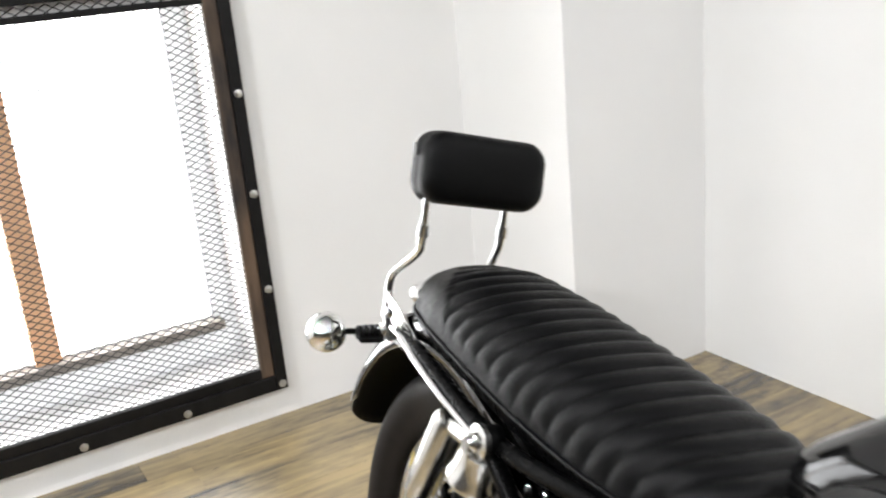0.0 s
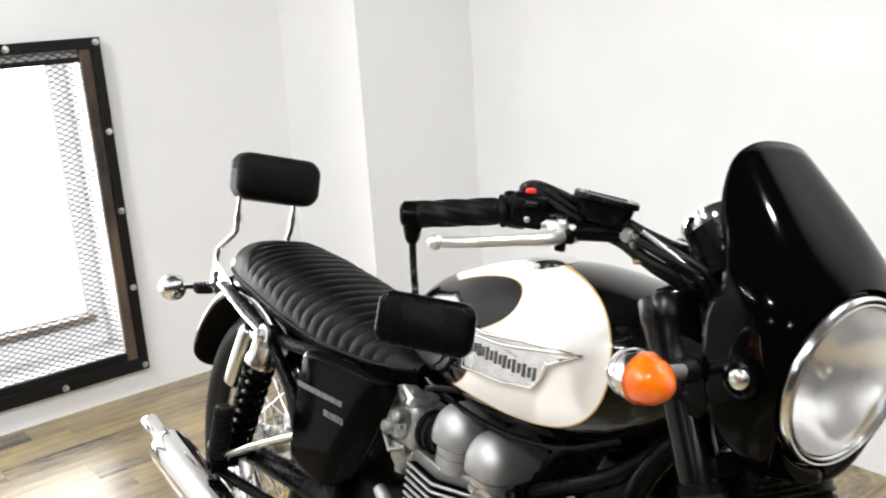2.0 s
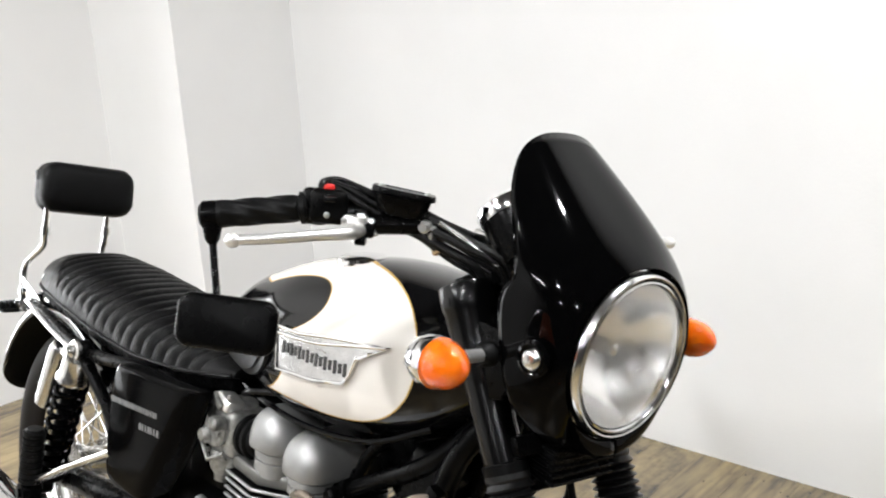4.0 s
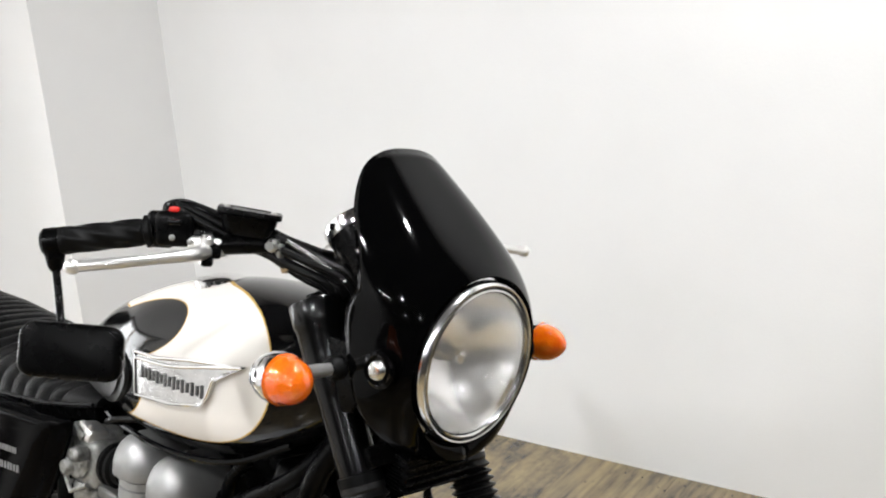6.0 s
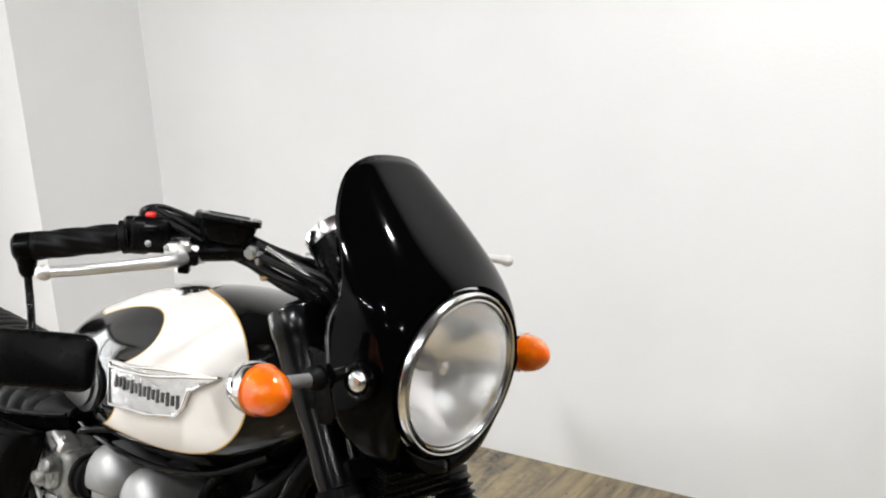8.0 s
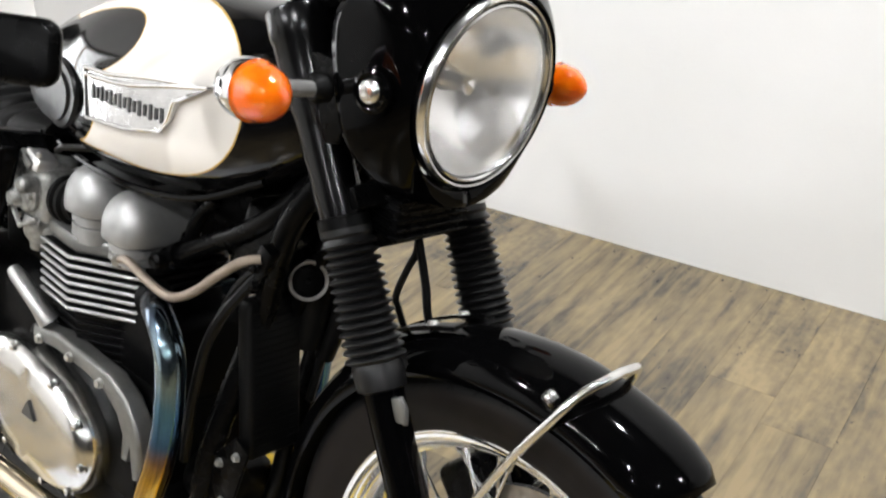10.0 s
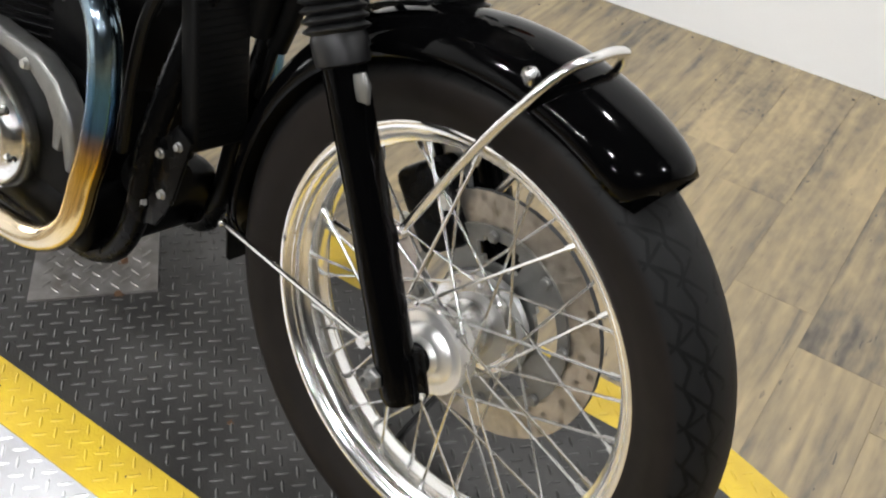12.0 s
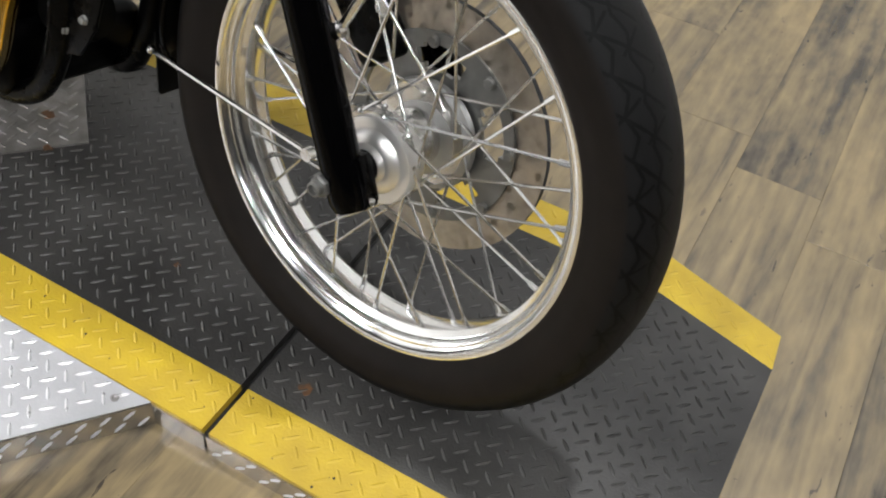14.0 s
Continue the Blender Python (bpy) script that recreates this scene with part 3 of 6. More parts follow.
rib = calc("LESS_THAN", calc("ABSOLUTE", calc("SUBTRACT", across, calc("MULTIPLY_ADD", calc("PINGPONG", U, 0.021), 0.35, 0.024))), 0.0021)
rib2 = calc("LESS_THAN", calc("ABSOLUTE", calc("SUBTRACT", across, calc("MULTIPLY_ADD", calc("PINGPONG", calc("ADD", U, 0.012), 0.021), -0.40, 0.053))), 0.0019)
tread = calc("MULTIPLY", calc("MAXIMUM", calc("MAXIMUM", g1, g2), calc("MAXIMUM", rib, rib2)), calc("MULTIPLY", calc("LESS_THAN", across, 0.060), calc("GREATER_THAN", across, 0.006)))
noi = N.new("ShaderNodeTexNoise")
noi.inputs["Scale"].default_value, noi.inputs["Detail"].default_value = 30, 6
tc = N.new("ShaderNodeTexCoord")
K.new(tc.outputs["Object"], noi.inputs["Vector"])
mix = N.new("ShaderNodeMix")
mix.data_type = "RGBA"
mix.inputs["A"].default_value, mix.inputs["B"].default_value = (0.0036, 0.0030, 0.0026, 1), (0.0105, 0.0080, 0.0067, 1)
K.new(noi.outputs["Fac"], mix.inputs["Factor"])
# near-black groove colour stands in for the shade down in the tread
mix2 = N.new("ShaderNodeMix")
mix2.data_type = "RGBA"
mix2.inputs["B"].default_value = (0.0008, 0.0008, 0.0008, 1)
mix3 = N.new("ShaderNodeMix")
mix3.data_type = "RGBA"
mix3.inputs["B"].default_value = (0.0054, 0.0053, 0.0053, 1)
K.new(calc("MINIMUM", calc("MAXIMUM", calc("DIVIDE", calc("SUBTRACT", 0.064, across), 0.006), 0.0), 1.0), mix3.inputs["Factor"])
K.new(mix.outputs["Result"], mix3.inputs["A"])
K.new(mix3.outputs["Result"], mix2.inputs["A"])
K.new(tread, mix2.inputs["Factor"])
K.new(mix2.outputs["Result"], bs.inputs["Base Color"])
bs.inputs["Roughness"].default_value, bs.inputs["Specular IOR Level"].default_value = 0.55, 0.12
bp = N.new("ShaderNodeBump")
bp.inputs["Strength"].default_value, bp.inputs["Distance"].default_value = 1.0, 0.004
K.new(calc("SUBTRACT", calc("MULTIPLY", noi.outputs["Fac"], 0.1), tread), bp.inputs["Height"])
K.new(bp.outputs[0], bs.inputs["Normal"])

# exhaust header: heat tint from blue at the port to straw, then bare chrome
M_HEADER = bpy.data.materials.new("heat_tinted_header")
M_HEADER.use_nodes = True
N, K = M_HEADER.node_tree.nodes, M_HEADER.node_tree.links
bs = N["Principled BSDF"]
tc, sep, noi = N.new("ShaderNodeTexCoord"), N.new("ShaderNodeSeparateXYZ"), N.new("ShaderNodeTexNoise")
noi.inputs["Scale"].default_value = 25
K.new(tc.outputs["Object"], sep.inputs[0])
K.new(tc.outputs["Object"], noi.inputs["Vector"])
ramp = N.new("ShaderNodeValToRGB")
el = ramp.color_ramp.elements
el[0].position, el[0].color = 0.0, (0.66, 0.60, 0.50, 1)
el[1].position, el[1].color = 0.93, (0.05, 0.07, 0.10, 1)
for p, c in ((0.18, (0.66, 0.50, 0.26, 1)), (0.42, (0.44, 0.26, 0.035, 1)), (0.50, (0.16, 0.10, 0.07, 1)), (0.56, (0.04, 0.10, 0.22, 1)), (0.68, (0.09, 0.22, 0.40, 1)), (0.80, (0.36, 0.48, 0.56, 1))):
    e = el.new(p)
    e.color = c
K.new(calc("MULTIPLY_ADD", calc("ADD", sep.outputs["Z"], calc("MULTIPLY", noi.outputs["Fac"], 0.03)), 2.3, -0.47), ramp.inputs[0])
K.new(ramp.outputs[0], bs.inputs["Base Color"])
bs.inputs["Metallic"].default_value, bs.inputs["Roughness"].default_value = 1.0, 0.16

# tank paint: black with cream side panels, gold lined, and a black scallop behind
M_TANK = bpy.data.materials.new("two_tone_tank_paint")
M_TANK.use_nodes = True
N, K = M_TANK.node_tree.nodes, M_TANK.node_tree.links
bs = N["Principled BSDF"]
tc, sep = N.new("ShaderNodeTexCoord"), N.new("ShaderNodeSeparateXYZ")
K.new(tc.outputs["Object"], sep.inputs[0])
X, Y, Z = sep.outputs[0], sep.outputs[1], sep.outputs[2]
def clamp01(v):
    return calc("MINIMUM", calc("MAXIMUM", v, 0.0), 1.0)
def oval(cx, cz, rx, rz, power, tilt=0.0, nose=False):
    """About the distance in metres to an oval seen from the side; minus inside."""
    dx, dz = calc("SUBTRACT", X, cx), calc("SUBTRACT", Z, cz)
    if nose:                # only the front half is round
        flat = calc("ADD", 1.0, calc("MULTIPLY", clamp01(calc("DIVIDE", calc("SUBTRACT", X, -0.64), 0.08)), 0.19))
        dz = calc("ADD", calc("MULTIPLY", calc("MAXIMUM", dz, 0.0), flat), calc("MINIMUM", dz, 0.0))
        dx = calc("MAXIMUM", dx, 0.0)
    a = calc("ADD", calc("MULTIPLY", dx, math.cos(tilt) / rx), calc("MULTIPLY", dz, math.sin(tilt) / rx))
    b = calc("ADD", calc("MULTIPLY", dz, math.cos(tilt) / rz), calc("MULTIPLY", dx, -math.sin(tilt) / rz))
    s = calc("ADD", calc("POWER", calc("ABSOLUTE", a), power), calc("POWER", calc("ABSOLUTE", b), power))
    f = calc("POWER", calc("MAXIMUM", s, 1e-6), 1 / power)
    away = calc("SQRT", calc("ADD", calc("MULTIPLY", dx, dx), calc("MULTIPLY", dz, dz)))
    return calc("MULTIPLY", away, calc("SUBTRACT", 1.0, calc("DIVIDE", 1.0, f)))
panel = oval(-0.60, 0.879, 0.224, 0.120, 2.5, 0.0, True)
top = calc("SUBTRACT", 0.035, calc("ABSOLUTE", Y))
scallop = calc("MINIMUM", oval(-0.704, 0.888, 0.145, 0.043, 2.2, 0.28), oval(-0.787, 0.831, 0.140, 0.082, 2.4, 0.0))
rear = calc("SUBTRACT", -0.868, X)
shape = calc("MAXIMUM", calc("MAXIMUM", calc("MAXIMUM", panel, rear), top), calc("MULTIPLY", scallop, -1.0))
cream = calc("LESS_THAN", shape, -0.0008)
gold = calc("MULTIPLY", calc("LESS_THAN", shape, 0.0013), calc("GREATER_THAN", shape, -0.0008))
m1, m2 = N.new("ShaderNodeMix"), N.new("ShaderNodeMix")
m1.data_type = m2.data_type = "RGBA"
m1.inputs["A"].default_value, m1.inputs["B"].default_value = (0.002, 0.002, 0.0022, 1), (0.68, 0.645, 0.60, 1)
m2.inputs["B"].default_value = (0.46, 0.28, 0.08, 1)
K.new(cream, m1.inputs["Factor"])
K.new(m1.outputs["Result"], m2.inputs["A"])
K.new(gold, m2.inputs["Factor"])
K.new(m2.outputs["Result"], bs.inputs["Base Color"])
bs.inputs["Roughness"].default_value, bs.inputs["Coat Weight"].default_value, bs.inputs["Coat Roughness"].default_value, bs.inputs["Specular IOR Level"].default_value = 0.10, 0.28, 0.03, 0.18

bike = new("motorcycle")
bike.matrix_world = pose(0, 0, 0, LEAN, 0, 0)
tagged(bike, "black and cream retro motorcycle leaning on its side stand", "motorcycle")

RAKE = Vector((-0.4285, 0, 0.9035))        # along the fork, upwards
AXLE = Vector((0, 0, 0.333))
HUB = AXLE + Vector((-0.004, 0.018, 0.001))       # the front wheel's centre
TURN = Matrix.Translation((-0.32, 0, 1.0)) @ Matrix.Rotation(radians(STEER), 4, RAKE) @ Matrix.Translation((0.32, 0, -1.0))


def bpart(name, geo, material, parent=None, label="", smooth=40, kind=""):
    return part(name, geo, material, parent or bike, label, smooth, kind)


def drift(v):
    """The fork's lower end stands a little to the left of the frame's plane."""
    return Vector((v[0], v[1] + 0.018 * min(1.0, max(0.0, (0.90 - v[2]) / 0.45)), v[2]))


def fpart(name, geo, material, parent=None, label="", smooth=40, kind=""):
    """A part that turns with the fork."""
    return part(name, moved(([drift(v) for v in geo[0]], geo[1]), TURN), material, parent or bike, label, smooth, kind)


def mirror(geo):
    return [Vector((v[0], -v[1], v[2])) for v in geo[0]], geo[1]


def sph(c, r, n=16, squash=(1, 1, 1)):
    V, F = lathe([(-r * math.cos(math.pi * i / n), r * math.sin(math.pi * i / n)) for i in range(n + 1)], (0, 0, 0), (0, 0, 1), 2 * n)
    return [Vector((v.x * squash[0] + c[0], v.y * squash[1] + c[1], v.z * squash[2] + c[2])) for v in V], F


def screw(c, axis, r=0.006, h=0.004):
    return lathe([(0, r * 1.25), (h * 0.3, r * 1.25), (h * 0.4, r), (h, r * 0.9), (h * 1.1, r * 0.5)], c, axis, 12)


# ---- wheels ----
def wheel(centre, R, half, lip, turned, name, spokes=40):
    c = Vector(centre)
    m = TURN if turned else Matrix()
    q, w = (R - lip) / 0.076, half / 0.0515
    side_line = [Vector((h * w, lip + r * q, 0)) for h, r in ((0.0340, -0.006), (0.0385, 0.000), (0.0430, 0.010), (0.0490, 0.024), (0.0515, 0.038), (0.0505, 0.049), (0.0455, 0.0590), (0.0365, 0.0675), (0.0240, 0.0730), (0.0110, 0.0755))]
    side_line = [(v.x, v.y) for v in bend(side_line, 3)]
    prof = [(-h, r) for h, r in side_line] + [(0.0, R)] + side_line[::-1]
    prof = [(-0.030, lip - 0.012), *prof, (0.030, lip - 0.012)]
    n = 96
    V, F = lathe(prof, (0, 0, 0), (0, 1, 0), n, closed=True)
    ob = new(name, mesh_of(name, moved(lathe([(-0.046, 0.018), (-0.044, 0.052), (-0.036, 0.054), (-0.033, 0.035), (0.033, 0.035), (0.036, 0.062), (0.044, 0.060), (0.046, 0.020)], (0, 0, 0), (0, 1, 0), 40), Matrix.Translation(c)), M_POLISHED))
    ob.data.transform(m)
    ob.parent = bike
    tagged(ob, "chrome wire-spoked wheel with black tyre")
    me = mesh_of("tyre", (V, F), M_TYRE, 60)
    lay = me.uv_layers.new(name="round")
    m3 = len(prof)
    dist = [0.0]
    for (h0, r0), (h1, r1) in zip(prof, prof[1:]):
        dist.append(dist[-1] + math.hypot(h1 - h0, r1 - r0))
    mid = dist[len(dist) // 2]
    for poly in me.polygons:
        ang = [math.atan2(me.vertices[v].co.x, me.vertices[v].co.z) for v in poly.vertices]
        if max(ang) - min(ang) > math.pi:
            ang = [a + 2 * math.pi if a < 0 else a for a in ang]
        for li, vi, a in zip(poly.loop_indices, poly.vertices, ang):
            lay.data[li].uv = (a * 0.3341, dist[vi // n] - mid)
    me.transform(m @ Matrix.Translation(c))
    tyre = new("tyre", me)
    tyre.parent = ob
    tagged(tyre, "worn black rubber tyre with slanted tread grooves")
    half_rim = [(0.0375, lip), (0.0395, lip - 0.0008), (0.0402, lip - 0.0035), (0.0385, lip - 0.0075), (0.0345, lip - 0.0095), (0.0318, lip - 0.0125), (0.0318, lip - 0.0150), (0.0290, lip - 0.0175), (0.0255, lip - 0.0165),
                (0.0215, lip - 0.0175), (0.0185, lip - 0.0215), (0.0155, lip - 0.0270), (0.0100, lip - 0.0290)]
    rim = lathe([(-h, r) for h, r in half_rim] + half_rim[::-1] + [(0.034, lip - 0.004), (0, lip - 0.010), (-0.034, lip - 0.004)], (0, 0, 0), (0, 1, 0), 96, closed=True)
    part("rim", moved(rim, m @ Matrix.Translation(c)), M_RIM, ob, "chrome rim")
    rr = lip - 0.026
    meshes = {}
    for side in (-1, 1):
        for way in (-1, 1):
            hub_a = radians(63 * way)
            a = Vector((0.052 * math.sin(hub_a), side * (0.040 - 0.004 * way), 0.052 * math.cos(hub_a)))
            b = Vector((0, side * 0.010, rr))
            d = (b - a).normalized()
            meshes[side, way] = mesh_of("spoke", joined(tube([a, b], 0.0019, 6), tube([b - d * 0.015, b - d * 0.001], 0.0035, 6), sph(a, 0.0042, 4)), M_SPOKE)
    for k in range(spokes):
        side, way = (-1 if k % 2 else 1), (-1 if (k // 2) % 2 else 1)
        o = new("spoke", meshes[side, way])
        o.parent = ob
        o.matrix_local = m @ Matrix.Translation(c) @ Matrix.Rotation(2 * math.pi * (k + 0.5) / spokes, 4, "Y")
    return ob


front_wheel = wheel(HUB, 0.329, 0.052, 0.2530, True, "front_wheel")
rear_wheel = wheel((-1.60, 0, 0.324), 0.324, 0.068, 0.230, False, "rear_wheel")

# front brake disc: slanted rows of drilled holes, on a slotted carrier, on the far side
def drilled(r0, r1, rows, cols, bore, pick):
    V, F = [], []
    for i in range(rows + 1):
        for k in range(cols):
            a, r = 2 * math.pi * k / cols, r0 + (r1 - r0) * i / rows
            V.append(Vector((r * math.cos(a), 0, r * math.sin(a))))
    for i in range(rows):
        for k in range(cols):
            q = (i * cols + k, i * cols + (k + 1) % cols, (i + 1) * cols + (k + 1) % cols, (i + 1) * cols + k)
            if not pick(i, k):
                F.append(q)
                continue
            a, r = 2 * math.pi * (k + 0.5) / cols, r0 + (r1 - r0) * (i + 0.5) / rows
            u, v = Vector((math.cos(a), 0, math.sin(a))), Vector((-math.sin(a), 0, math.cos(a)))
            n = len(V)
            for j in range(8):
                b = radians(-135 + 45 * j)
                V.append(u * (r + bore * math.cos(b)) + v * (bore * math.sin(b)))
            ring = [n + j for j in range(8)]
            F.extend([(q[0], ring[0], ring[7], ring[6], q[3]), (q[0], q[1], ring[2], ring[1], ring[0]), (q[1], q[2], ring[4], ring[3], ring[2]), (q[2], q[3], ring[6], ring[5], ring[4])])
    return V, F
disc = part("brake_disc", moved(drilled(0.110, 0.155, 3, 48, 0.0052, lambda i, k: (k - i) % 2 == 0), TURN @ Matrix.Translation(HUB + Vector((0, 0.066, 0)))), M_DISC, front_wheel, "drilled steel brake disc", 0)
# near-black rim faces: the drilled holes' shade is put into their colour
disc.data.materials.append(M_SHADE)
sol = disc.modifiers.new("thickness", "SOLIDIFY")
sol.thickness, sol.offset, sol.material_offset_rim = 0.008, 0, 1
V, F = [], []
for r in (0.040, 0.072, 0.078, 0.096, 0.102, 0.116):
    for k in range(60):
        a = 2 * math.pi * k / 60
        V.append(Vector((r * math.cos(a), 0, r * math.sin(a))))
for i in range(5):
    for k in range(60):
        if (i == 2 and k % 12 < 7) or (i in (1, 3) and 1 <= k % 12 < 6):
            continue
        F.append((i * 60 + k, i * 60 + (k + 1) % 60, (i + 1) * 60 + (k + 1) % 60, (i + 1) * 60 + k))
carrier = part("disc_carrier", moved((V, F), TURN @ Matrix.Translation(HUB + Vector((0, 0.061, 0)))), M_CASE, front_wheel, "grey slotted disc carrier", 0)
sol = carrier.modifiers.new("thickness", "SOLIDIFY")
sol.thickness, sol.offset = 0.006, 0
for k in range(8):
    a = 2 * math.pi * k / 8 + 0.2
    fpart("disc_bolt", screw(AXLE + Vector((0.107 * math.cos(a), 0.057, 0.107 * math.sin(a))), (0, -1, 0), 0.0062, 0.005), M_CASE, front_wheel)
for k in range(5):
    a = 2 * math.pi * k / 5 + 0.5
    fpart("disc_bolt", screw(AXLE + Vector((0.051 * math.cos(a), 0.056, 0.051 * math.sin(a))), (0, -1, 0), 0.0075, 0.008), M_ZINC, front_wheel)
fpart("hub_flange", lathe([(0.030, 0.034), (0.036, 0.050), (0.042, 0.066), (0.048, 0.068), (0.054, 0.064), (0.056, 0.03)], AXLE, (0, 1, 0), 40), M_ALLOY, front_wheel)
# near-side hub cover and spacer
fpart("hub_cover", lathe([(0.020, 0.047), (0.036, 0.051), (0.048, 0.051), (0.0505, 0.0495), (0.0515, 0.046), (0.0515, 0.038), (0.054, 0.036), (0.058, 0.032), (0.060, 0.024), (0.066, 0.020)], AXLE, (0, -1, 0), 48), M_LEVER, front_wheel, "polished alloy hub cover")
fpart("axle_spacer", lathe([(0.060, 0.0165), (0.064, 0.021), (0.068, 0.017), (0.072, 0.021), (0.076, 0.017), (0.080, 0.019)], AXLE, (0, -1, 0), 24), M_RUBBER, front_wheel)

# ---- fork ----
def at_fork(z, y, ahead=0.0):
    s = (z - 0.333) / RAKE.z
    p = AXLE + RAKE * s
    f = Vector((RAKE.z, 0, -RAKE.x))
    return Vector((p.x, y, p.z)) + f * ahead

for side in (-1, 1):
    y = 0.099 * side
    leg = fpart("fork_leg", joined(
        tube([at_fork(z, y) for z in (0.300, 0.312, 0.345, 0.50, 0.620, 0.632)], [0.018, 0.0220, 0.0228, 0.0226, 0.0226, 0.021], 20),
        rbox((0.052, 0.034, 0.060), Matrix.Translation(at_fork(0.326, y * 0.93)) @ Matrix.Rotation(radians(-25), 4, "Y"), 0.008)), M_BLACK, None, "gloss black fork leg")
    fpart("pinch_bolt", screw(at_fork(0.310, y * 0.93, 0.020) + Vector((0.003, 0, -0.004)), (0.6, -0.35 * -side, -0.3), 0.006), M_ZINC, leg)
    fpart("axle_nut", joined(lathe([(0, 0.0155), (0.003, 0.0155), (0.0035, 0.0125), (0.010, 0.0125), (0.012, 0.0105)], at_fork(0.330, y + 0.016 * side, -0.012), (0, side, 0), 6), lathe([(0.008, 0.0090), (0.019, 0.0085), (0.020, 0.0060), (0.015, 0.0050)], at_fork(0.330, y + 0.016 * side, -0.012), (0, side, 0), 16)), M_CASE, leg)
    fpart("mudguard_lug", slab([(-0.010, -0.014), (0.008, -0.016), (0.012, 0.002), (0.006, 0.015), (-0.008, 0.012)], 0.008, Matrix.Translation(at_fork(0.603, y * 1.02, 0.026)) @ pose(0, 0, 0, 90, -18, 0), 0.003), M_CASE, leg)
    y -= 0.012 if side > 0 else 0.0
    # rubber boot
    prof = [(0.622, 0.023), (0.624, 0.0275), (0.646, 0.0285), (0.649, 0.027)]
    z, k = 0.650, 0
    while z < 0.770:
        r = 0.0342 - 0.0036 * (z - 0.650) / 0.12
        prof += [(z, r - 0.0075), (z + 0.0028, r - 0.0015), (z + 0.0042, r), (z + 0.0056, r - 0.0015)]
        z += 0.0086
    prof += [(0.772, 0.0265), (0.775, 0.0285), (0.783, 0.0285), (0.785, 0.0255)]
    V, F = lathe([((h - 0.598) / RAKE.z, r) for h, r in prof], at_fork(0.598, y), RAKE, 28)
    fpart("fork_gaiter", (V, F), M_GAITER, leg, "ribbed rubber fork gaiter", 30)
    # shroud with the lamp's ear and the top cap
    V, F = lathe([((h - 0.79) / RAKE.z, r) for h, r in ((0.790, 0.023), (0.792, 0.0255), (0.812, 0.0265), (0.830, 0.026), (0.890, 0.0275), (0.925, 0.0320), (0.962, 0.0335), (0.966, 0.0355), (0.990, 0.0355), (0.993, 0.034), (0.9935, 0.012))], at_fork(0.79, y), RAKE, 28)
    shroud = fpart("fork_shroud", (V, F), M_SHROUD, None, "black fork shroud")
    fpart("lamp_ear", slab([(0.0, -0.045), (0.030, -0.050), (0.060, -0.020), (0.060, 0.025), (0.020, 0.045), (0, 0.050)], 0.005, Matrix.Translation(at_fork(0.905, 0.112 * side, 0.012)) @ Matrix.Rotation(radians(-20), 4, "Y") @ pose(0, 0, 0, 90, 0, 0), 0.002), M_SATIN, shroud)
    fpart("fork_cap", lathe([(0, 0.016), (0.004, 0.016), (0.006, 0.012), (0.009, 0.011)], at_fork(0.993, y), RAKE, 20), M_DARKMETAL, shroud, "dark fork cap")
    fpart("gaiter_clip", lathe([(-0.004, 0.0275), (-0.003, 0.0290), (0.009, 0.0290), (0.010, 0.0275)], at_fork(0.784, y), RAKE, 24), M_POLISHED if side > 0 else M_DARKMETAL, shroud)

def yoke(z, w, label):
    out = [(-0.030, -w), (0.035, -w), (0.050, -0.05), (0.050, 0.05), (0.035, w), (-0.030, w), (-0.060, 0.05), (-0.060, -0.05)]
    return fpart("fork_yoke", slab(out, 0.026, Matrix.Translation(at_fork(z, 0)) @ Matrix.Rotation(radians(-25.4), 4, "Y"), 0.006), M_SATIN, None, label)
yoke(0.795, 0.105, "black lower fork yoke")
reg = fpart("regulator", rbox((0.050, 0.105, 0.050), pose(-0.190, -0.018, 0.800, 0, 8, 0), 0.005), M_SATIN, None, "black finned regulator under the headlamp")
for k in range(5):
    fpart("fin", rbox((0.058, 0.112, 0.004), pose(-0.190, -0.018, 0.782 + 0.010 * k, 0, 8, 0), 0.001, 1), M_SATIN, reg, "", 0)
fpart("cable_bracket", rbox((0.055, 0.160, 0.022), pose(-0.218, 0, 0.774, 0, 12, 0), 0.005), M_SATIN)
top_yoke = yoke(0.985, 0.085, "black top fork yoke")
fpart("yoke_nut", lathe([(0.026, 0.022), (0.036, 0.022), (0.038, 0.018)], at_fork(1.0, 0, -0.02), RAKE, 6), M_CHROME, top_yoke)

# ---- front mudguard ----
def guard(centre, R, a0, a1, half, drop, n=48, tip=0.62, tail=0.0):
    rings = []
    c = Vector(centre)
    for i in range(n + 1):
        edge = math.sqrt(1 - (1 - min(1.0, min(i, n - i) / 4.0)) ** 2)
        w = half * (tip + (1 - tip) * edge)
        ring = []
        for k in range(17):
            t = (k / 8 - 1)
            b = t * radians(84)
            a = radians(a0 + (a1 - a0 - tail * t * t) * i / n)
            d = Vector((math.cos(a), 0, math.sin(a)))
            ring.append(c + d * (R - drop + drop * math.cos(b) ** 0.75 - 0.004 * (1 - edge)) + Vector((0, w * math.sin(b) / math.sin(radians(84)), 0)))
        rings.append(ring)
    return loft(rings, closed=False)

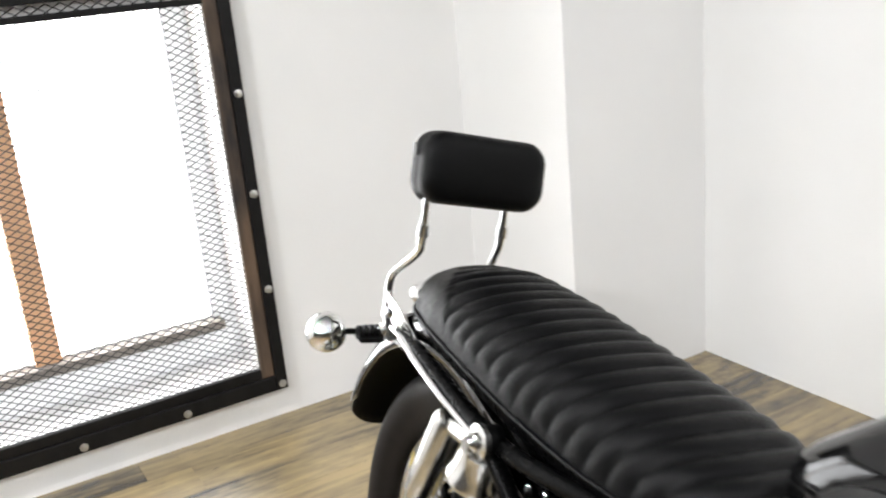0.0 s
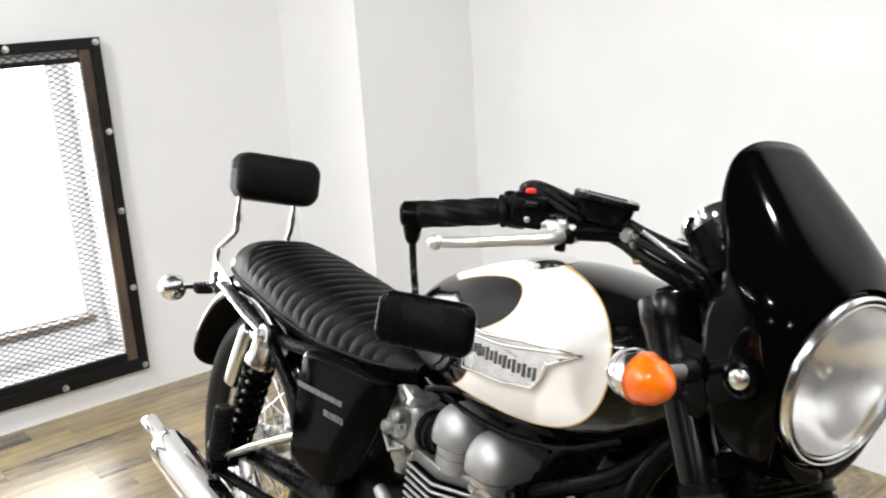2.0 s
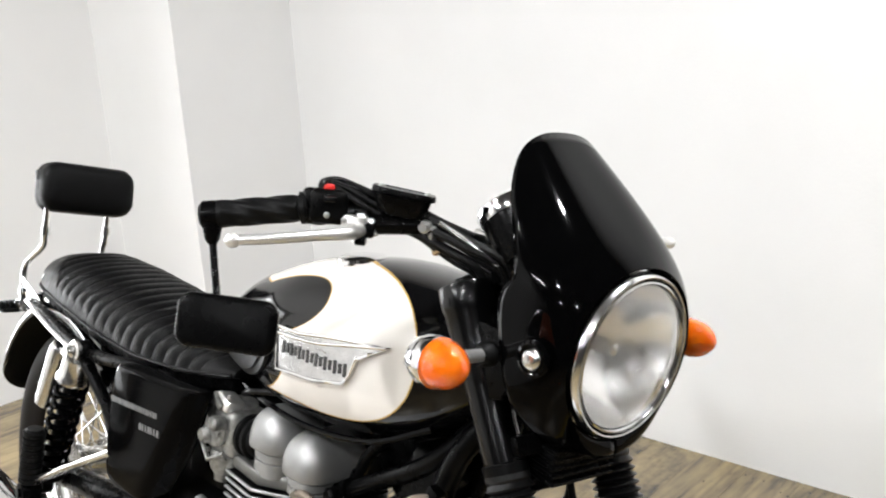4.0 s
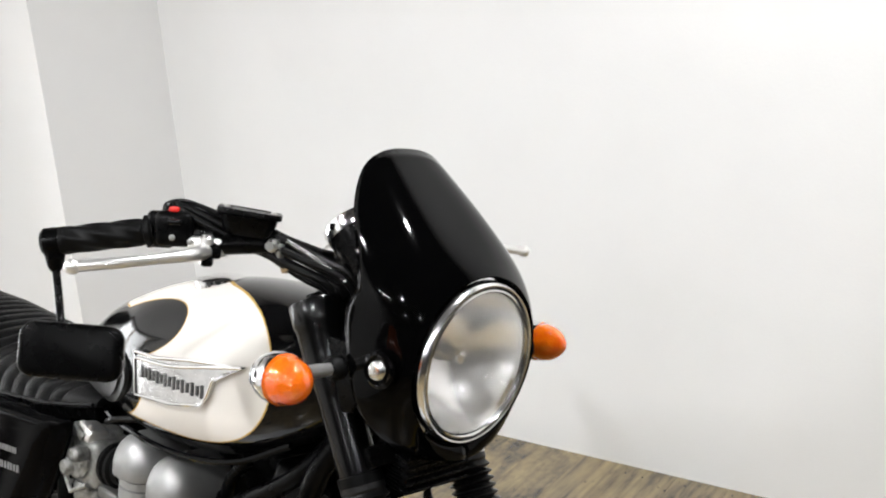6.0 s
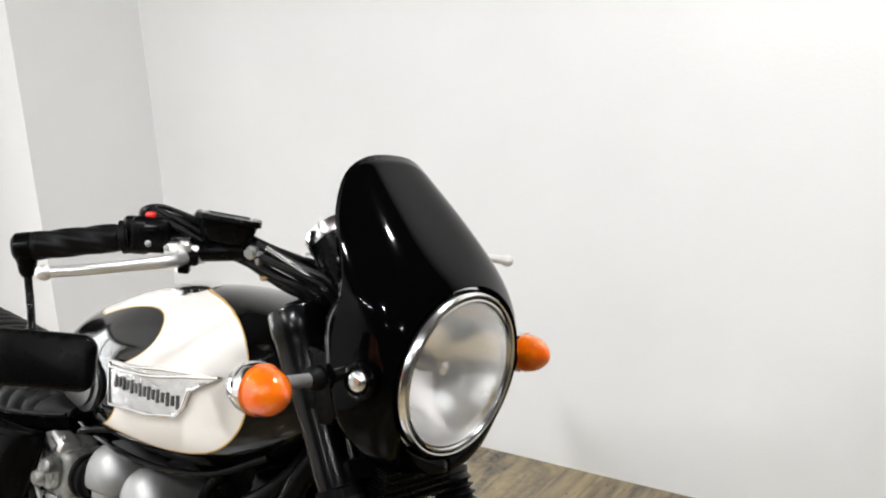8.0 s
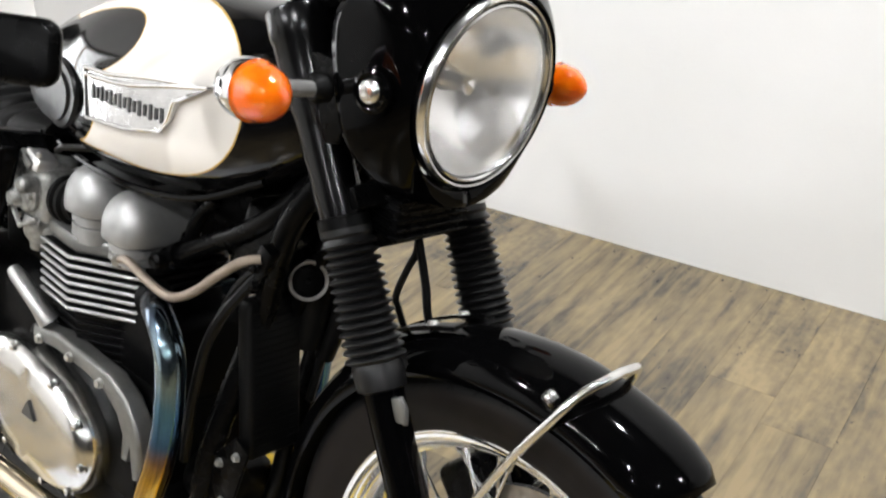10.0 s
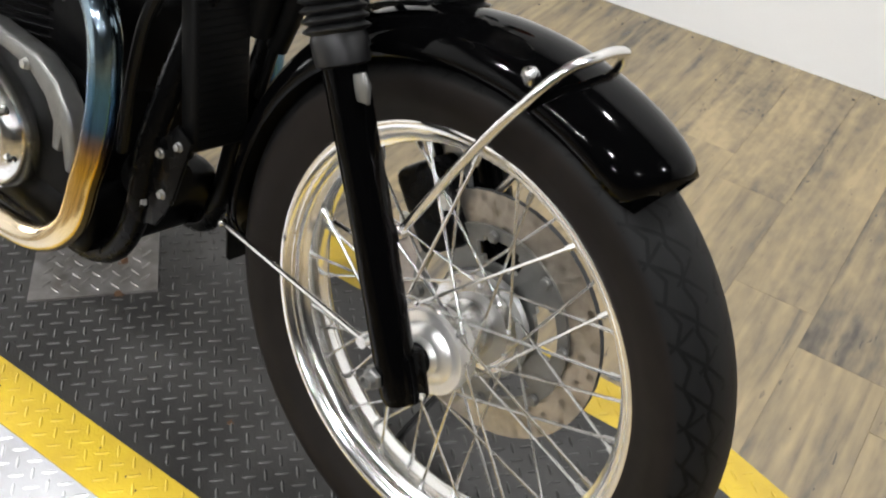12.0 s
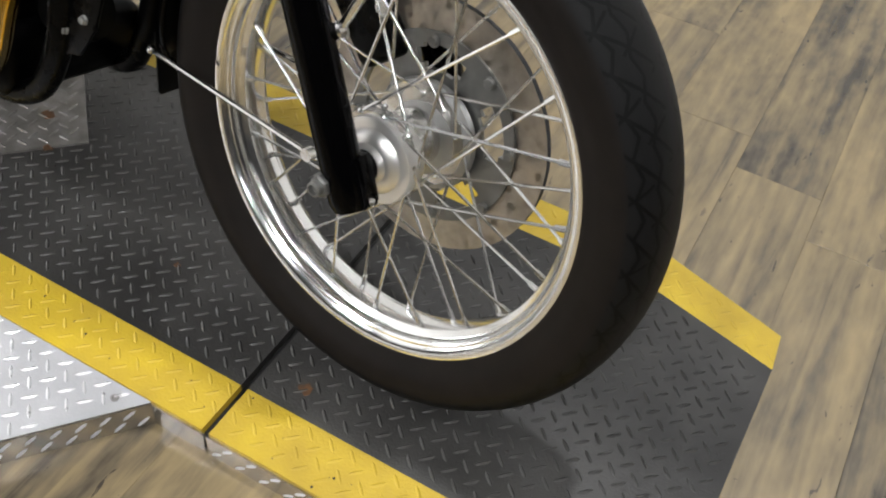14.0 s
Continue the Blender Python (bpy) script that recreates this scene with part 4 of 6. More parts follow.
fg = fpart("front_mudguard", guard(AXLE, 0.369, 57.5, 186, 0.063, 0.056), M_BLACK, None, "gloss black front mudguard", 60)
fg.data.materials.append(M_RUBBER)
sol = fg.modifiers.new("thickness", "SOLIDIFY")
sol.thickness, sol.offset, sol.material_offset = 0.0025, -1, 1
fpart("mud_flap", slab([(-0.026, -0.066), (-0.022, -0.070), (0.022, -0.070), (0.026, -0.066), (0.034, 0.02), (-0.034, 0.02)], 0.004, Matrix.Translation((-0.372, 0, 0.300)) @ pose(0, 0, 0, 90, 0, 90), 0.001), M_RUBBER, fg)
top = [AXLE + 0.377 * Vector((math.cos(radians(a)), 0, math.sin(radians(a)))) for a in (77,)][0]
p0 = Vector((-0.046, -0.080, 0.475))
loop = [p0, Vector((0.020, -0.076, 0.603)), Vector((0.056, -0.069, 0.664)), Vector((0.074, -0.050, 0.697)), Vector((0.083, -0.022, 0.708)), Vector((0.084, 0, 0.7105))]
loop = bend(loop + [Vector((p.x, -p.y, p.z)) for p in loop[-2::-1]], 5)
fpart("mudguard_stay", joined(tube(loop, 0.0052, 10), lathe([(-0.004, 0.009), (0.006, 0.009), (0.008, 0.006)], p0 + Vector((0, -0.002, 0)), (0, -1, 0), 14)), M_POLISHED, fg, "bright steel mudguard stay")
fpart("stay_bolt", joined(sph((0.046, -0.055, 0.682), 0.008, 8), lathe([(0, 0.008), (0.012, 0.008)], (0.046, -0.052, 0.676), (0, -0.6, 0.8), 10)), M_POLISHED, fg)
for s in (-1, 1):
    q0, q1 = Vector((-0.066, 0.078 * s, 0.318)), Vector((-0.342, 0.063 * s, 0.318))
    fpart("rear_stay", joined(tube([q0, q0.lerp(q1, 0.1), q1], 0.0034, 8), sph(q1, 0.006, 6), lathe([(-0.004, 0.008), (0.006, 0.008)], q0, (0, s, 0), 10)), M_POLISHED, fg)
for s in (-1, 1):
    V, F = loft([[AXLE + (0.3725 + h - 0.010 * (w / 0.02) ** 2 * 0.12) * Vector((math.cos(radians(a)), 0, math.sin(radians(a)))) + Vector((0, s * (0.026 + w * 0.6), 0)) for w, h in ((-0.012, 0), (-0.012, 0.0035), (0.012, 0.0025), (0.012, -0.003))] for a in range(106, 127, 2)])
    fpart("mudguard_bracket", (V, F), M_SATIN, fg)
    fpart("bracket_bolt", screw(AXLE + 0.3745 * Vector((math.cos(radians(112)), 0, math.sin(radians(112)))) + Vector((0, s * 0.026, 0)), (-0.37, 0, 0.93), 0.006), M_ZINC, fg)
# brake caliper on the far leg
cal = fpart("brake_caliper", rbox((0.075, 0.060, 0.110), Matrix.Translation((-0.112, 0.072, 0.430)) @ Matrix.Rotation(radians(-40), 4, "Y"), 0.014, 3), M_SATIN, None, "black brake caliper")
for x, z in ((-0.085, 0.455), (-0.135, 0.405)):
    fpart("caliper_bolt", screw((x, 0.040, z), (0, -1, 0), 0.008), M_ZINC, cal)
fpart("caliper_bracket", slab([(-0.05, -0.05), (0.05, -0.045), (0.055, 0.04), (-0.02, 0.07)], 0.008, Matrix.Translation((-0.120, 0.094, 0.470)) @ pose(0, 0, 0, 90, 0, 0), 0.002), M_ALLOY, cal)
fpart("brake_hose", tube(bend([(-0.215, 0.045, 0.56), (-0.228, 0.010, 0.655), (-0.225, 0.0, 0.680), (-0.210, 0.0, 0.719), (-0.198, 0.0, 0.748), (-0.203, 0.0, 0.80)]), 0.0045, 8), M_CABLE)
fpart("cable", tube(bend([(-0.02, 0.11, 0.34), (-0.13, 0.09, 0.46), (-0.168, 0.045, 0.59), (-0.168, 0.0, 0.664), (-0.180, 0.0, 0.707), (-0.200, 0.0, 0.766), (-0.21, 0.0, 0.81)]), 0.005, 8), M_CABLE)

# ---- headlamp and fly screen ----
LAMP = Vector((-0.126, -0.002, 0.940))
LN = Vector((0.994, 0.03, -0.11)).normalized()
LU = Vector((0.11, 0, 0.994)).normalized()
def lamp_at(h, r, th):
    return LAMP + LN * h + r * (math.cos(th) * LU + math.sin(th) * Vector((0, -1, 0)))
lamp = fpart("headlamp", lathe([(-0.150, 0.02), (-0.145, 0.05), (-0.11, 0.082), (-0.05, 0.096), (-0.012, 0.098), (-0.011, 0.0955), (-0.05, 0.093), (-0.108, 0.079), (-0.141, 0.048), (-0.146, 0.018)], LAMP, LN, 48, closed=True), M_BLACK, None, "round headlamp with a chrome rim")
fpart("rim", lathe([(-0.014, 0.099), (-0.006, 0.1022), (0.003, 0.1022), (0.008, 0.1008), (0.0105, 0.0985), (0.010, 0.0968), (0.004, 0.0955), (-0.010, 0.0955)], LAMP, LN, 64, closed=True), M_LAMPRIM, lamp, "bright headlamp rim")
fpart("inner_rim", lathe([(-0.010, 0.0945), (0.005, 0.0945), (0.009, 0.0932), (0.0100, 0.0912), (0.008, 0.0890), (0.003, 0.0880), (-0.008, 0.0885)], LAMP, LN, 64, closed=True), M_LAMPRIM, lamp, "bright inner rim")
fpart("reflector", lathe([(0.002, 0.0895), (-0.016, 0.0830), (-0.034, 0.0700), (-0.050, 0.0520), (-0.060, 0.0320), (-0.064, 0.0150), (-0.0645, 0.0005), (-0.0665, 0.0005), (-0.062, 0.034), (-0.052, 0.054), (-0.036, 0.072), (-0.018, 0.085), (0.0005, 0.0910)], LAMP, LN, 64, closed=True), M_REFLECT, lamp, "chromed reflector bowl")
fpart("bulb", joined(lathe([(-0.064, 0.014), (-0.046, 0.014), (-0.042, 0.008), (-0.024, 0.008), (-0.020, 0.004)], LAMP, LN, 16), lathe([(-0.036, 0.0090), (-0.024, 0.0105), (-0.020, 0.008), (-0.018, 0.001)], LAMP, LN, 18)), M_POLISHED, lamp, "bulb with a metal shade")
glass = fpart("lens", lathe([(0.006, 0.0885), (0.010, 0.0855), (0.016, 0.070), (0.020, 0.050), (0.0225, 0.025), (0.023, 0.001), (0.019, 0.001), (0.0185, 0.025), (0.016, 0.050), (0.012, 0.069), (0.004, 0.0875)], LAMP, LN, 48, closed=True), M_LENS, lamp, "clear domed glass lens", 60)
glass.visible_shadow = False

O = [(0, -0.266, 0.0, 1.192), (14, -0.266, 0.042, 1.187), (26, -0.265, 0.074, 1.166), (38, -0.250, 0.099, 1.124), (52, -0.223, 0.116, 1.075), (64, -0.206, 0.126, 1.030), (74, -0.222, 0.128, 0.998),
     (90, -0.214, 0.129, 0.945), (112, -0.192, 0.126, 0.882), (136, -0.166, 0.100, 0.842), (158, -0.146, 0.056, 0.822), (180, -0.138, 0.0, 0.814)]
def along(th):
    for k in range(len(O) - 1):
        a, b = O[k], O[k + 1]
        if a[0] <= th <= b[0]:
            t = (th - a[0]) / (b[0] - a[0])
            p, q = O[k - 1] if k else (-b[0], b[1], -b[2], b[3]), O[k + 2] if k + 2 < len(O) else (0, a[1], -a[2], a[3])
            return Vector([0.5 * (2 * a[i] + (b[i] - p[i]) * t + (2 * p[i] - 5 * a[i] + 4 * b[i] - q[i]) * t * t + (3 * a[i] - p[i] - 3 * b[i] + q[i]) * t ** 3) for i in (1, 2, 3)])
rings = []
for k in range(15):
    t = k / 14
    ring = []
    for j in range(97):
        th = -180 + 360 * j / 96
        o = along(abs(th))
        o.y *= -1 if th > 0 else 1
        i = lamp_at(0.004, 0.1085, radians(th))
        up = max(0.0, math.cos(radians(th)))
        out = Vector((0, -math.sin(radians(th)), math.cos(radians(th))))
        shoulder = 0.015 * math.sin(2 * radians(th)) ** 2 if up > 0 else 0.0
        c = i.lerp(o, 0.47) - (LN + LU) * (0.006 * up ** 3) + LN * (0.006 + shoulder) + out * (0.008 + shoulder)
        ring.append((1 - t) ** 2 * i + 2 * t * (1 - t) * c + t * t * o)
    rings.append(ring)
lipring = [[lamp_at(-0.010, 0.1040, radians(-180 + 360 * j / 96)) for j in range(97)], [lamp_at(0.002, 0.1060, radians(-180 + 360 * j / 96)) for j in range(97)]]
fly = fpart("fly_screen", loft(lipring + rings, closed=False), M_BLACK, None, "gloss black fly screen round the headlamp", 60)
sol = fly.modifiers.new("thickness", "SOLIDIFY")
sol.thickness, sol.offset = 0.003, -1
for s in (-1, 1):
    fpart("screen_bolt", joined(lathe([(0, 0.022), (0.004, 0.022), (0.006, 0.018), (0.003, 0.013)], (-0.157, 0.127 * s, 0.940), (0.15, s, 0), 24)), M_BLACK, fly)
    fpart("bolt_head", lathe([(0.002, 0.0125), (0.008, 0.0125), (0.011, 0.010), (0.0125, 0.006)], (-0.157, 0.127 * s, 0.940), (0.15, s, 0), 16), M_POLISHED, fly, "bright button bolt")

# ---- front indicators ----
def indicator(c, way, s, lens, label):
    """c: the lens's centre, way: where it faces, s: side."""
    c, way = Vector(c), Vector(way).normalized()
    f = fpart if c.x > -1 else bpart
    body = f("indicator", lathe([(-0.046, 0.006), (-0.045, 0.015), (-0.036, 0.024), (-0.022, 0.0284), (-0.008, 0.0290), (-0.005, 0.0285), (-0.006, 0.0255)], c, way, 28), M_CHROME, None, label)
    f("lens", lathe([(-0.006, 0.0262), (0.000, 0.0268), (0.003, 0.0270), (0.005, 0.0258), (0.009, 0.0256), (0.014, 0.0244), (0.019, 0.0222), (0.024, 0.0188), (0.029, 0.0145), (0.033, 0.0098), (0.0355, 0.005), (0.036, 0.001)], c, way, 28), lens, body)
    return body, f
for s in (-1, 1):
    c = Vector((-0.182 if s < 0 else -0.204, 0.241 * s, 0.938 if s < 0 else 0.925))
    body, f = indicator(c, (1, 0.05 * s, 0.02), s, M_AMBER, "chrome indicator with an orange lens")
    f("stalk", tube([c + Vector((-0.016, -0.020 * s, 0)), Vector((-0.222, 0.150 * s, 0.930)), Vector((-0.225, 0.125 * s, 0.929))], [0.0085, 0.0078, 0.0095], 14), M_LEVER, body)
    f("stalk_grommet", lathe([(-0.006, 0.015), (0.006, 0.015), (0.012, 0.011)], (-0.224, 0.136 * s, 0.9295), (0, s, 0), 16), M_RUBBER, body)

# ---- handlebar and controls ----
def hpart(name, geo, material, parent=None, label="", smooth=40):
    """A part of the handlebar, whose far half sits further ahead."""
    return fpart(name, ([Vector((v[0] + 0.19 * max(0.0, v[1] - 0.03), v[1], v[2])) for v in geo[0]], geo[1]), material, parent, label, smooth)


GI, GO = Vector((-0.453, -0.247, 1.071)), Vector((-0.526, -0.334, 1.052))
half = [GO, GI, Vector((-0.385, -0.165, 1.080)), Vector((-0.345, -0.110, 1.058)), Vector((-0.335, -0.06, 1.043)), Vector((-0.334, 0, 1.042))]
bar = hpart("handlebar", tube(bend(half + [Vector((p.x, -p.y, p.z)) for p in half[-2::-1]], 6), 0.011, 14), M_SATIN, None, "black handlebar")
for s in (-1, 1):
    hpart("bar_clamp", rbox((0.040, 0.030, 0.050), pose(-0.334, 0.045 * s, 1.036), 0.008, 3), M_POLISHED, bar, "alloy bar clamp")
for s in (-1, 1):
    gi, go = Vector((GI.x, -s * GI.y, GI.z)), Vector((GO.x, -s * GO.y, GO.z))
    d = (go - gi).normalized()
    L = (go - gi).length
    u = d.orthogonal().normalized()
    v = d.cross(u)
    rings = []
    for k in range(73):
        h = L * k / 72
        ring = []
        for q in range(40):
            a = 2 * math.pi * q / 40
            wave = 0.5 + 0.5 * math.tanh(3.0 * math.sin(6 * a + s * 150 * h))
            r = 0.0205 if 0.002 < h < 0.010 else 0.0185 if h <= 0.002 else 0.0160 if h < 0.014 else 0.0160 + 0.0016 * wave
            if h > L - 0.008:
                r = 0.0175 if h < L - 0.002 else 0.016
            ring.append(gi + d * h + r * (math.cos(a) * u + math.sin(a) * v))
        rings.append(ring)
    V, F = loft(rings)
    grip = hpart("grip", (V, F), M_RUBBER, bar, "black rubber grip with slanted ridges")
    # lever
    pv, tip = Vector((-0.388, 0.212 * s, 1.052)), Vector((-0.418, 0.368 * s, 1.036))
    lev = bend([pv, Vector((-0.372, 0.244 * s, 1.050)), Vector((-0.380, 0.284 * s, 1.046)), Vector((-0.394, 0.330 * s, 1.041)), tip], 6)
    lv = hpart("lever", joined(tube(lev, [0.0105 - 0.0040 * min(1, i / 12) for i in range(len(lev))], 12), sph(tip, 0.0095, 8)), M_LEVER, bar, "satin alloy lever")
    hpart("lever_perch", joined(rbox((0.046, 0.040, 0.026), Matrix.Translation((-0.402, 0.200 * s, 1.056)) @ Matrix.Rotation(radians(-38 * s), 4, "Z"), 0.006), lathe([(-0.016, 0.009), (0.016, 0.009), (0.019, 0.006)], pv, (0, 0, 1), 14)), M_LEVER if s < 0 else M_SATIN, bar, "alloy lever perch")
    # switch pod
    hpart("switch_pod", joined(
        rbox((0.040, 0.048, 0.044), Matrix.Translation((-0.432, 0.230 * s, 1.076)) @ Matrix.Rotation(radians(40 * s), 4, "Z"), 0.010, 3),
        tube([(-0.424, 0.214 * s, 1.068), (-0.400, 0.192 * s, 1.070)], 0.016, 14)), M_SATIN, bar, "black switch pod")
hpart("kill_switch", rbox((0.010, 0.013, 0.008), Matrix.Translation((-0.426, -0.236, 1.0995)) @ Matrix.Rotation(radians(-40), 4, "Z"), 0.003), M_RED, bar, "red kill switch")
hpart("switch_lever", joined(rbox((0.010, 0.016, 0.007), Matrix.Translation((-0.408, -0.246, 1.086)) @ Matrix.Rotation(radians(-40), 4, "Z"), 0.002), rbox((0.030, 0.004, 0.034), Matrix.Translation((-0.447, -0.241, 1.078)) @ Matrix.Rotation(radians(50), 4, "Z"), 0.0015)), M_SHROUD, bar)
# throttle housing: two clamped halves with screws, and the cable elbow
hpart("throttle_housing", joined(rbox((0.034, 0.020, 0.046), Matrix.Translation((-0.443, -0.243, 1.074)) @ Matrix.Rotation(radians(40), 4, "Z"), 0.007, 3), tube(bend([(-0.441, -0.232, 1.092), (-0.436, -0.222, 1.104), (-0.418, -0.206, 1.101), (-0.402, -0.190, 1.094)], 5), 0.0065, 10)), M_SHROUD, bar, "black throttle housing")
for x, y, z in ((-0.418, -0.243, 1.066), (-0.404, -0.226, 1.062), (-0.420, -0.241, 1.088)):
    hpart("housing_screw", screw((x, y, z), (0.75, -0.66, 0), 0.0032, 0.003), M_ALLOY, bar)
# brake reservoir: tapered cup under a thin wide cap
rz = Matrix.Translation((-0.370, -0.166, 1.084)) @ Matrix.Rotation(radians(-38), 4, "Z") @ Matrix.Rotation(radians(-7), 4, "X")
cup = []
for h, k in ((-0.012, 0.66), (-0.009, 0.76), (0.004, 0.92), (0.012, 0.96)):
    cup.append([rz @ Vector((0.028 * k * math.copysign(abs(math.cos(a)) ** 0.5, math.cos(a)), 0.037 * k * math.copysign(abs(math.sin(a)) ** 0.5, math.sin(a)), h)) for a in [2 * math.pi * q / 32 for q in range(32)]])
rs = hpart("brake_reservoir", loft(cup), M_SATIN, bar, "black brake fluid reservoir")
lid = []
for h, k in ((0.0125, 0.98), (0.0135, 1.03), (0.0185, 1.03), (0.0205, 1.0), (0.0205, 0.85), (0.0195, 0.83), (0.0195, 0.02)):
    lid.append([rz @ Vector((0.029 * k * math.copysign(abs(math.cos(a)) ** 0.5, math.cos(a)), 0.039 * k * math.copysign(abs(math.sin(a)) ** 0.5, math.sin(a)), h)) for a in [2 * math.pi * q / 32 for q in range(32)]])
hpart("reservoir_cap", loft(lid), M_SATIN, bar)
for q in (-1, 1):
    hpart("cap_screw", screw(rz @ Vector((0, 0.029 * q, 0.0195)), (0, 0, 1), 0.0040, 0.003), M_ZINC, bar)
# master cylinder, lever pivot and brake switch
hpart("master_cylinder", joined(tube([(-0.398, -0.212, 1.058), (-0.362, -0.166, 1.062), (-0.350, -0.150, 1.062)], [0.013, 0.0125, 0.010], 14), rbox((0.030, 0.026, 0.018), Matrix.Translation((-0.390, -0.205, 1.052)) @ Matrix.Rotation(radians(-38), 4, "Z"), 0.004)), M_SATIN, bar, "black master cylinder")
hpart("banjo_union", joined(lathe([(-0.008, 0.009), (0.008, 0.009), (0.010, 0.006), (0.015, 0.006)], (-0.346, -0.145, 1.062), (0.6, -0.8, 0), 6), rbox((0.014, 0.010, 0.018), pose(-0.342, -0.138, 1.055), 0.003)), M_ZINC, bar)
hpart("brake_switch", rbox((0.022, 0.014, 0.012), Matrix.Translation((-0.384, -0.214, 1.040)) @ Matrix.Rotation(radians(-38), 4, "Z"), 0.003), M_SATIN, bar)
hpart("pivot_bolt", lathe([(-0.020, 0.006), (0.014, 0.006), (0.015, 0.0080), (0.018, 0.0070)], (-0.388, -0.212, 1.054), (0, 0, 1), 10), M_ZINC, bar)
# cables
for pts, r in (([(-0.436, -0.240, 1.092), (-0.440, -0.236, 1.104), (-0.442, -0.207, 1.106), (-0.392, -0.174, 1.088), (-0.355, -0.141, 1.073), (-0.316, -0.108, 1.053), (-0.267, -0.075, 1.026), (-0.262, -0.045, 0.960)], 0.0050),
               ([(-0.430, -0.222, 1.080), (-0.400, -0.192, 1.078), (-0.375, -0.168, 1.073), (-0.321, -0.122, 1.048), (-0.276, -0.078, 1.020), (-0.268, -0.050, 0.950)], 0.0056),
               ([(-0.425, -0.208, 1.092), (-0.380, -0.165, 1.066), (-0.325, -0.117, 1.024), (-0.303, -0.085, 1.000), (-0.300, -0.050, 0.930)], 0.0046),
               ([(-0.410, -0.205, 1.066), (-0.365, -0.160, 1.056), (-0.330, -0.126, 1.036), (-0.298, -0.090, 1.012), (-0.290, -0.060, 0.950)], 0.0060),
               ([(-0.39, 0.17, 1.07), (-0.34, 0.10, 1.09), (-0.27, 0.05, 1.05), (-0.25, 0.03, 0.98), (-0.27, 0.02, 0.86)], 0.0048)):
    hpart("cable", tube(bend(pts, 6), r, 8), M_CABLE, bar)
for d in (0.0, 0.009, 0.017):     # control cables in a bundle down to the headstock
    hpart("cable", tube(bend([(-0.441 + 0.4 * d, -0.228, 1.098 + 0.6 * d), (-0.424, -0.212 - d, 1.106 - 0.4 * d), (-0.375, -0.172 - 0.5 * d, 1.084 - d), (-0.330, -0.116 - 0.4 * d, 1.056 - d), (-0.289, -0.082, 1.029 - d), (-0.262, -0.055, 1.000 - d)], 6), 0.0040, 8), M_CABLE, bar)
for pts in ([(-0.352, -0.150, 1.052), (-0.331, -0.116, 1.032), (-0.287, -0.078, 1.005)], [(-0.335, -0.132, 1.068), (-0.300, -0.104, 1.044), (-0.276, -0.082, 1.022)]):
    hpart("cable_guide", tube(bend(pts, 5), 0.0034, 8), M_POLISHED, bar, "bright cable ferrule")
hpart("connector", rbox((0.016, 0.014, 0.026), Matrix.Translation((-0.342, -0.126, 1.040)) @ Matrix.Rotation(radians(-30), 4, "Y"), 0.003), M_TAG, bar, "tan plastic connector")

# bar-end mirrors hanging under the grips
def mirror_body(s):
    end = Vector((GO.x, -s * GO.y, GO.z))
    d = (end - Vector((GI.x, -s * GI.y, GI.z))).normalized()
    a = end + d * 0.006
    mc = Vector((-0.452, 0.352 * s, 0.931))
    hpart("mirror_clamp", joined(lathe([(-0.004, 0.0165), (0.000, 0.0178), (0.016, 0.0178), (0.020, 0.014)], end, d, 20), tube([a, a + Vector((0.003, 0, -0.016)), a + Vector((0.005, 0, -0.030)), a + Vector((0.006, 0, -0.036))], [0.0145, 0.0125, 0.0095, 0.006], 14)), M_SATIN, bar)
    hpart("mirror_stem", tube(bend([a + Vector((0.005, 0, -0.028)), a + Vector((0.018, 0.001 * s, -0.066)), Vector((-0.482, 0.350 * s, 0.955)), Vector((-0.474, 0.351 * s, 0.912))], 5), 0.0048, 12), M_SATIN, bar)
    out = []
    W, H, r = 0.063, 0.033, 0.018
    for cx, cy, a0 in ((W - r, H - r, 0), (-W + r, H - r, 90), (-W + r, -H + r, 180), (W - r, -H + r, 270)):
        out += [(cx + r * math.cos(radians(a0 + 15 * i)), cy + r * math.sin(radians(a0 + 15 * i))) for i in range(7)]
    m = Matrix.Translation(mc) @ Matrix.Rotation(radians(52 * s), 4, "Z") @ Matrix.Rotation(radians(-8), 4, "Y") @ pose(0, 0, 0, 90, 0, 90 )
    out = [(x + 0.006, y) for x, y in out]
    shell = hpart("mirror", slab(out, 0.020, m @ pose(0, 0, 0.0), 0.008, 3), M_SATIN, bar, "black bar-end mirror")
    hpart("mirror_glass", slab([(x * 0.93, y * 0.93) for x, y in out], 0.002, m @ pose(0, 0, -0.0012)), M_CHROME, shell, "mirror glass", 0)
for s in (-1, 1):
    mirror_body(s)

# instruments
for y in (-0.050, 0.050):
    ax = Vector((-0.62, 0, 0.78)).normalized()
    g = fpart("instrument", lathe([(-0.065, 0.020), (-0.062, 0.034), (-0.020, 0.042), (0.0, 0.0435)], (-0.290, y, 1.086), ax, 32), M_SATIN, None, "round instrument with a chrome bezel")
    fpart("bezel", lathe([(-0.006, 0.0440), (0.006, 0.0465), (0.012, 0.0445), (0.011, 0.039), (0.004, 0.038)], (-0.290, y, 1.086), ax, 40, closed=True), M_CHROME, g)
    fpart("dial", lathe([(0.003, 0.039), (0.005, 0.0385)], (-0.290, y, 1.086), ax, 32), M_PLAIN, g)

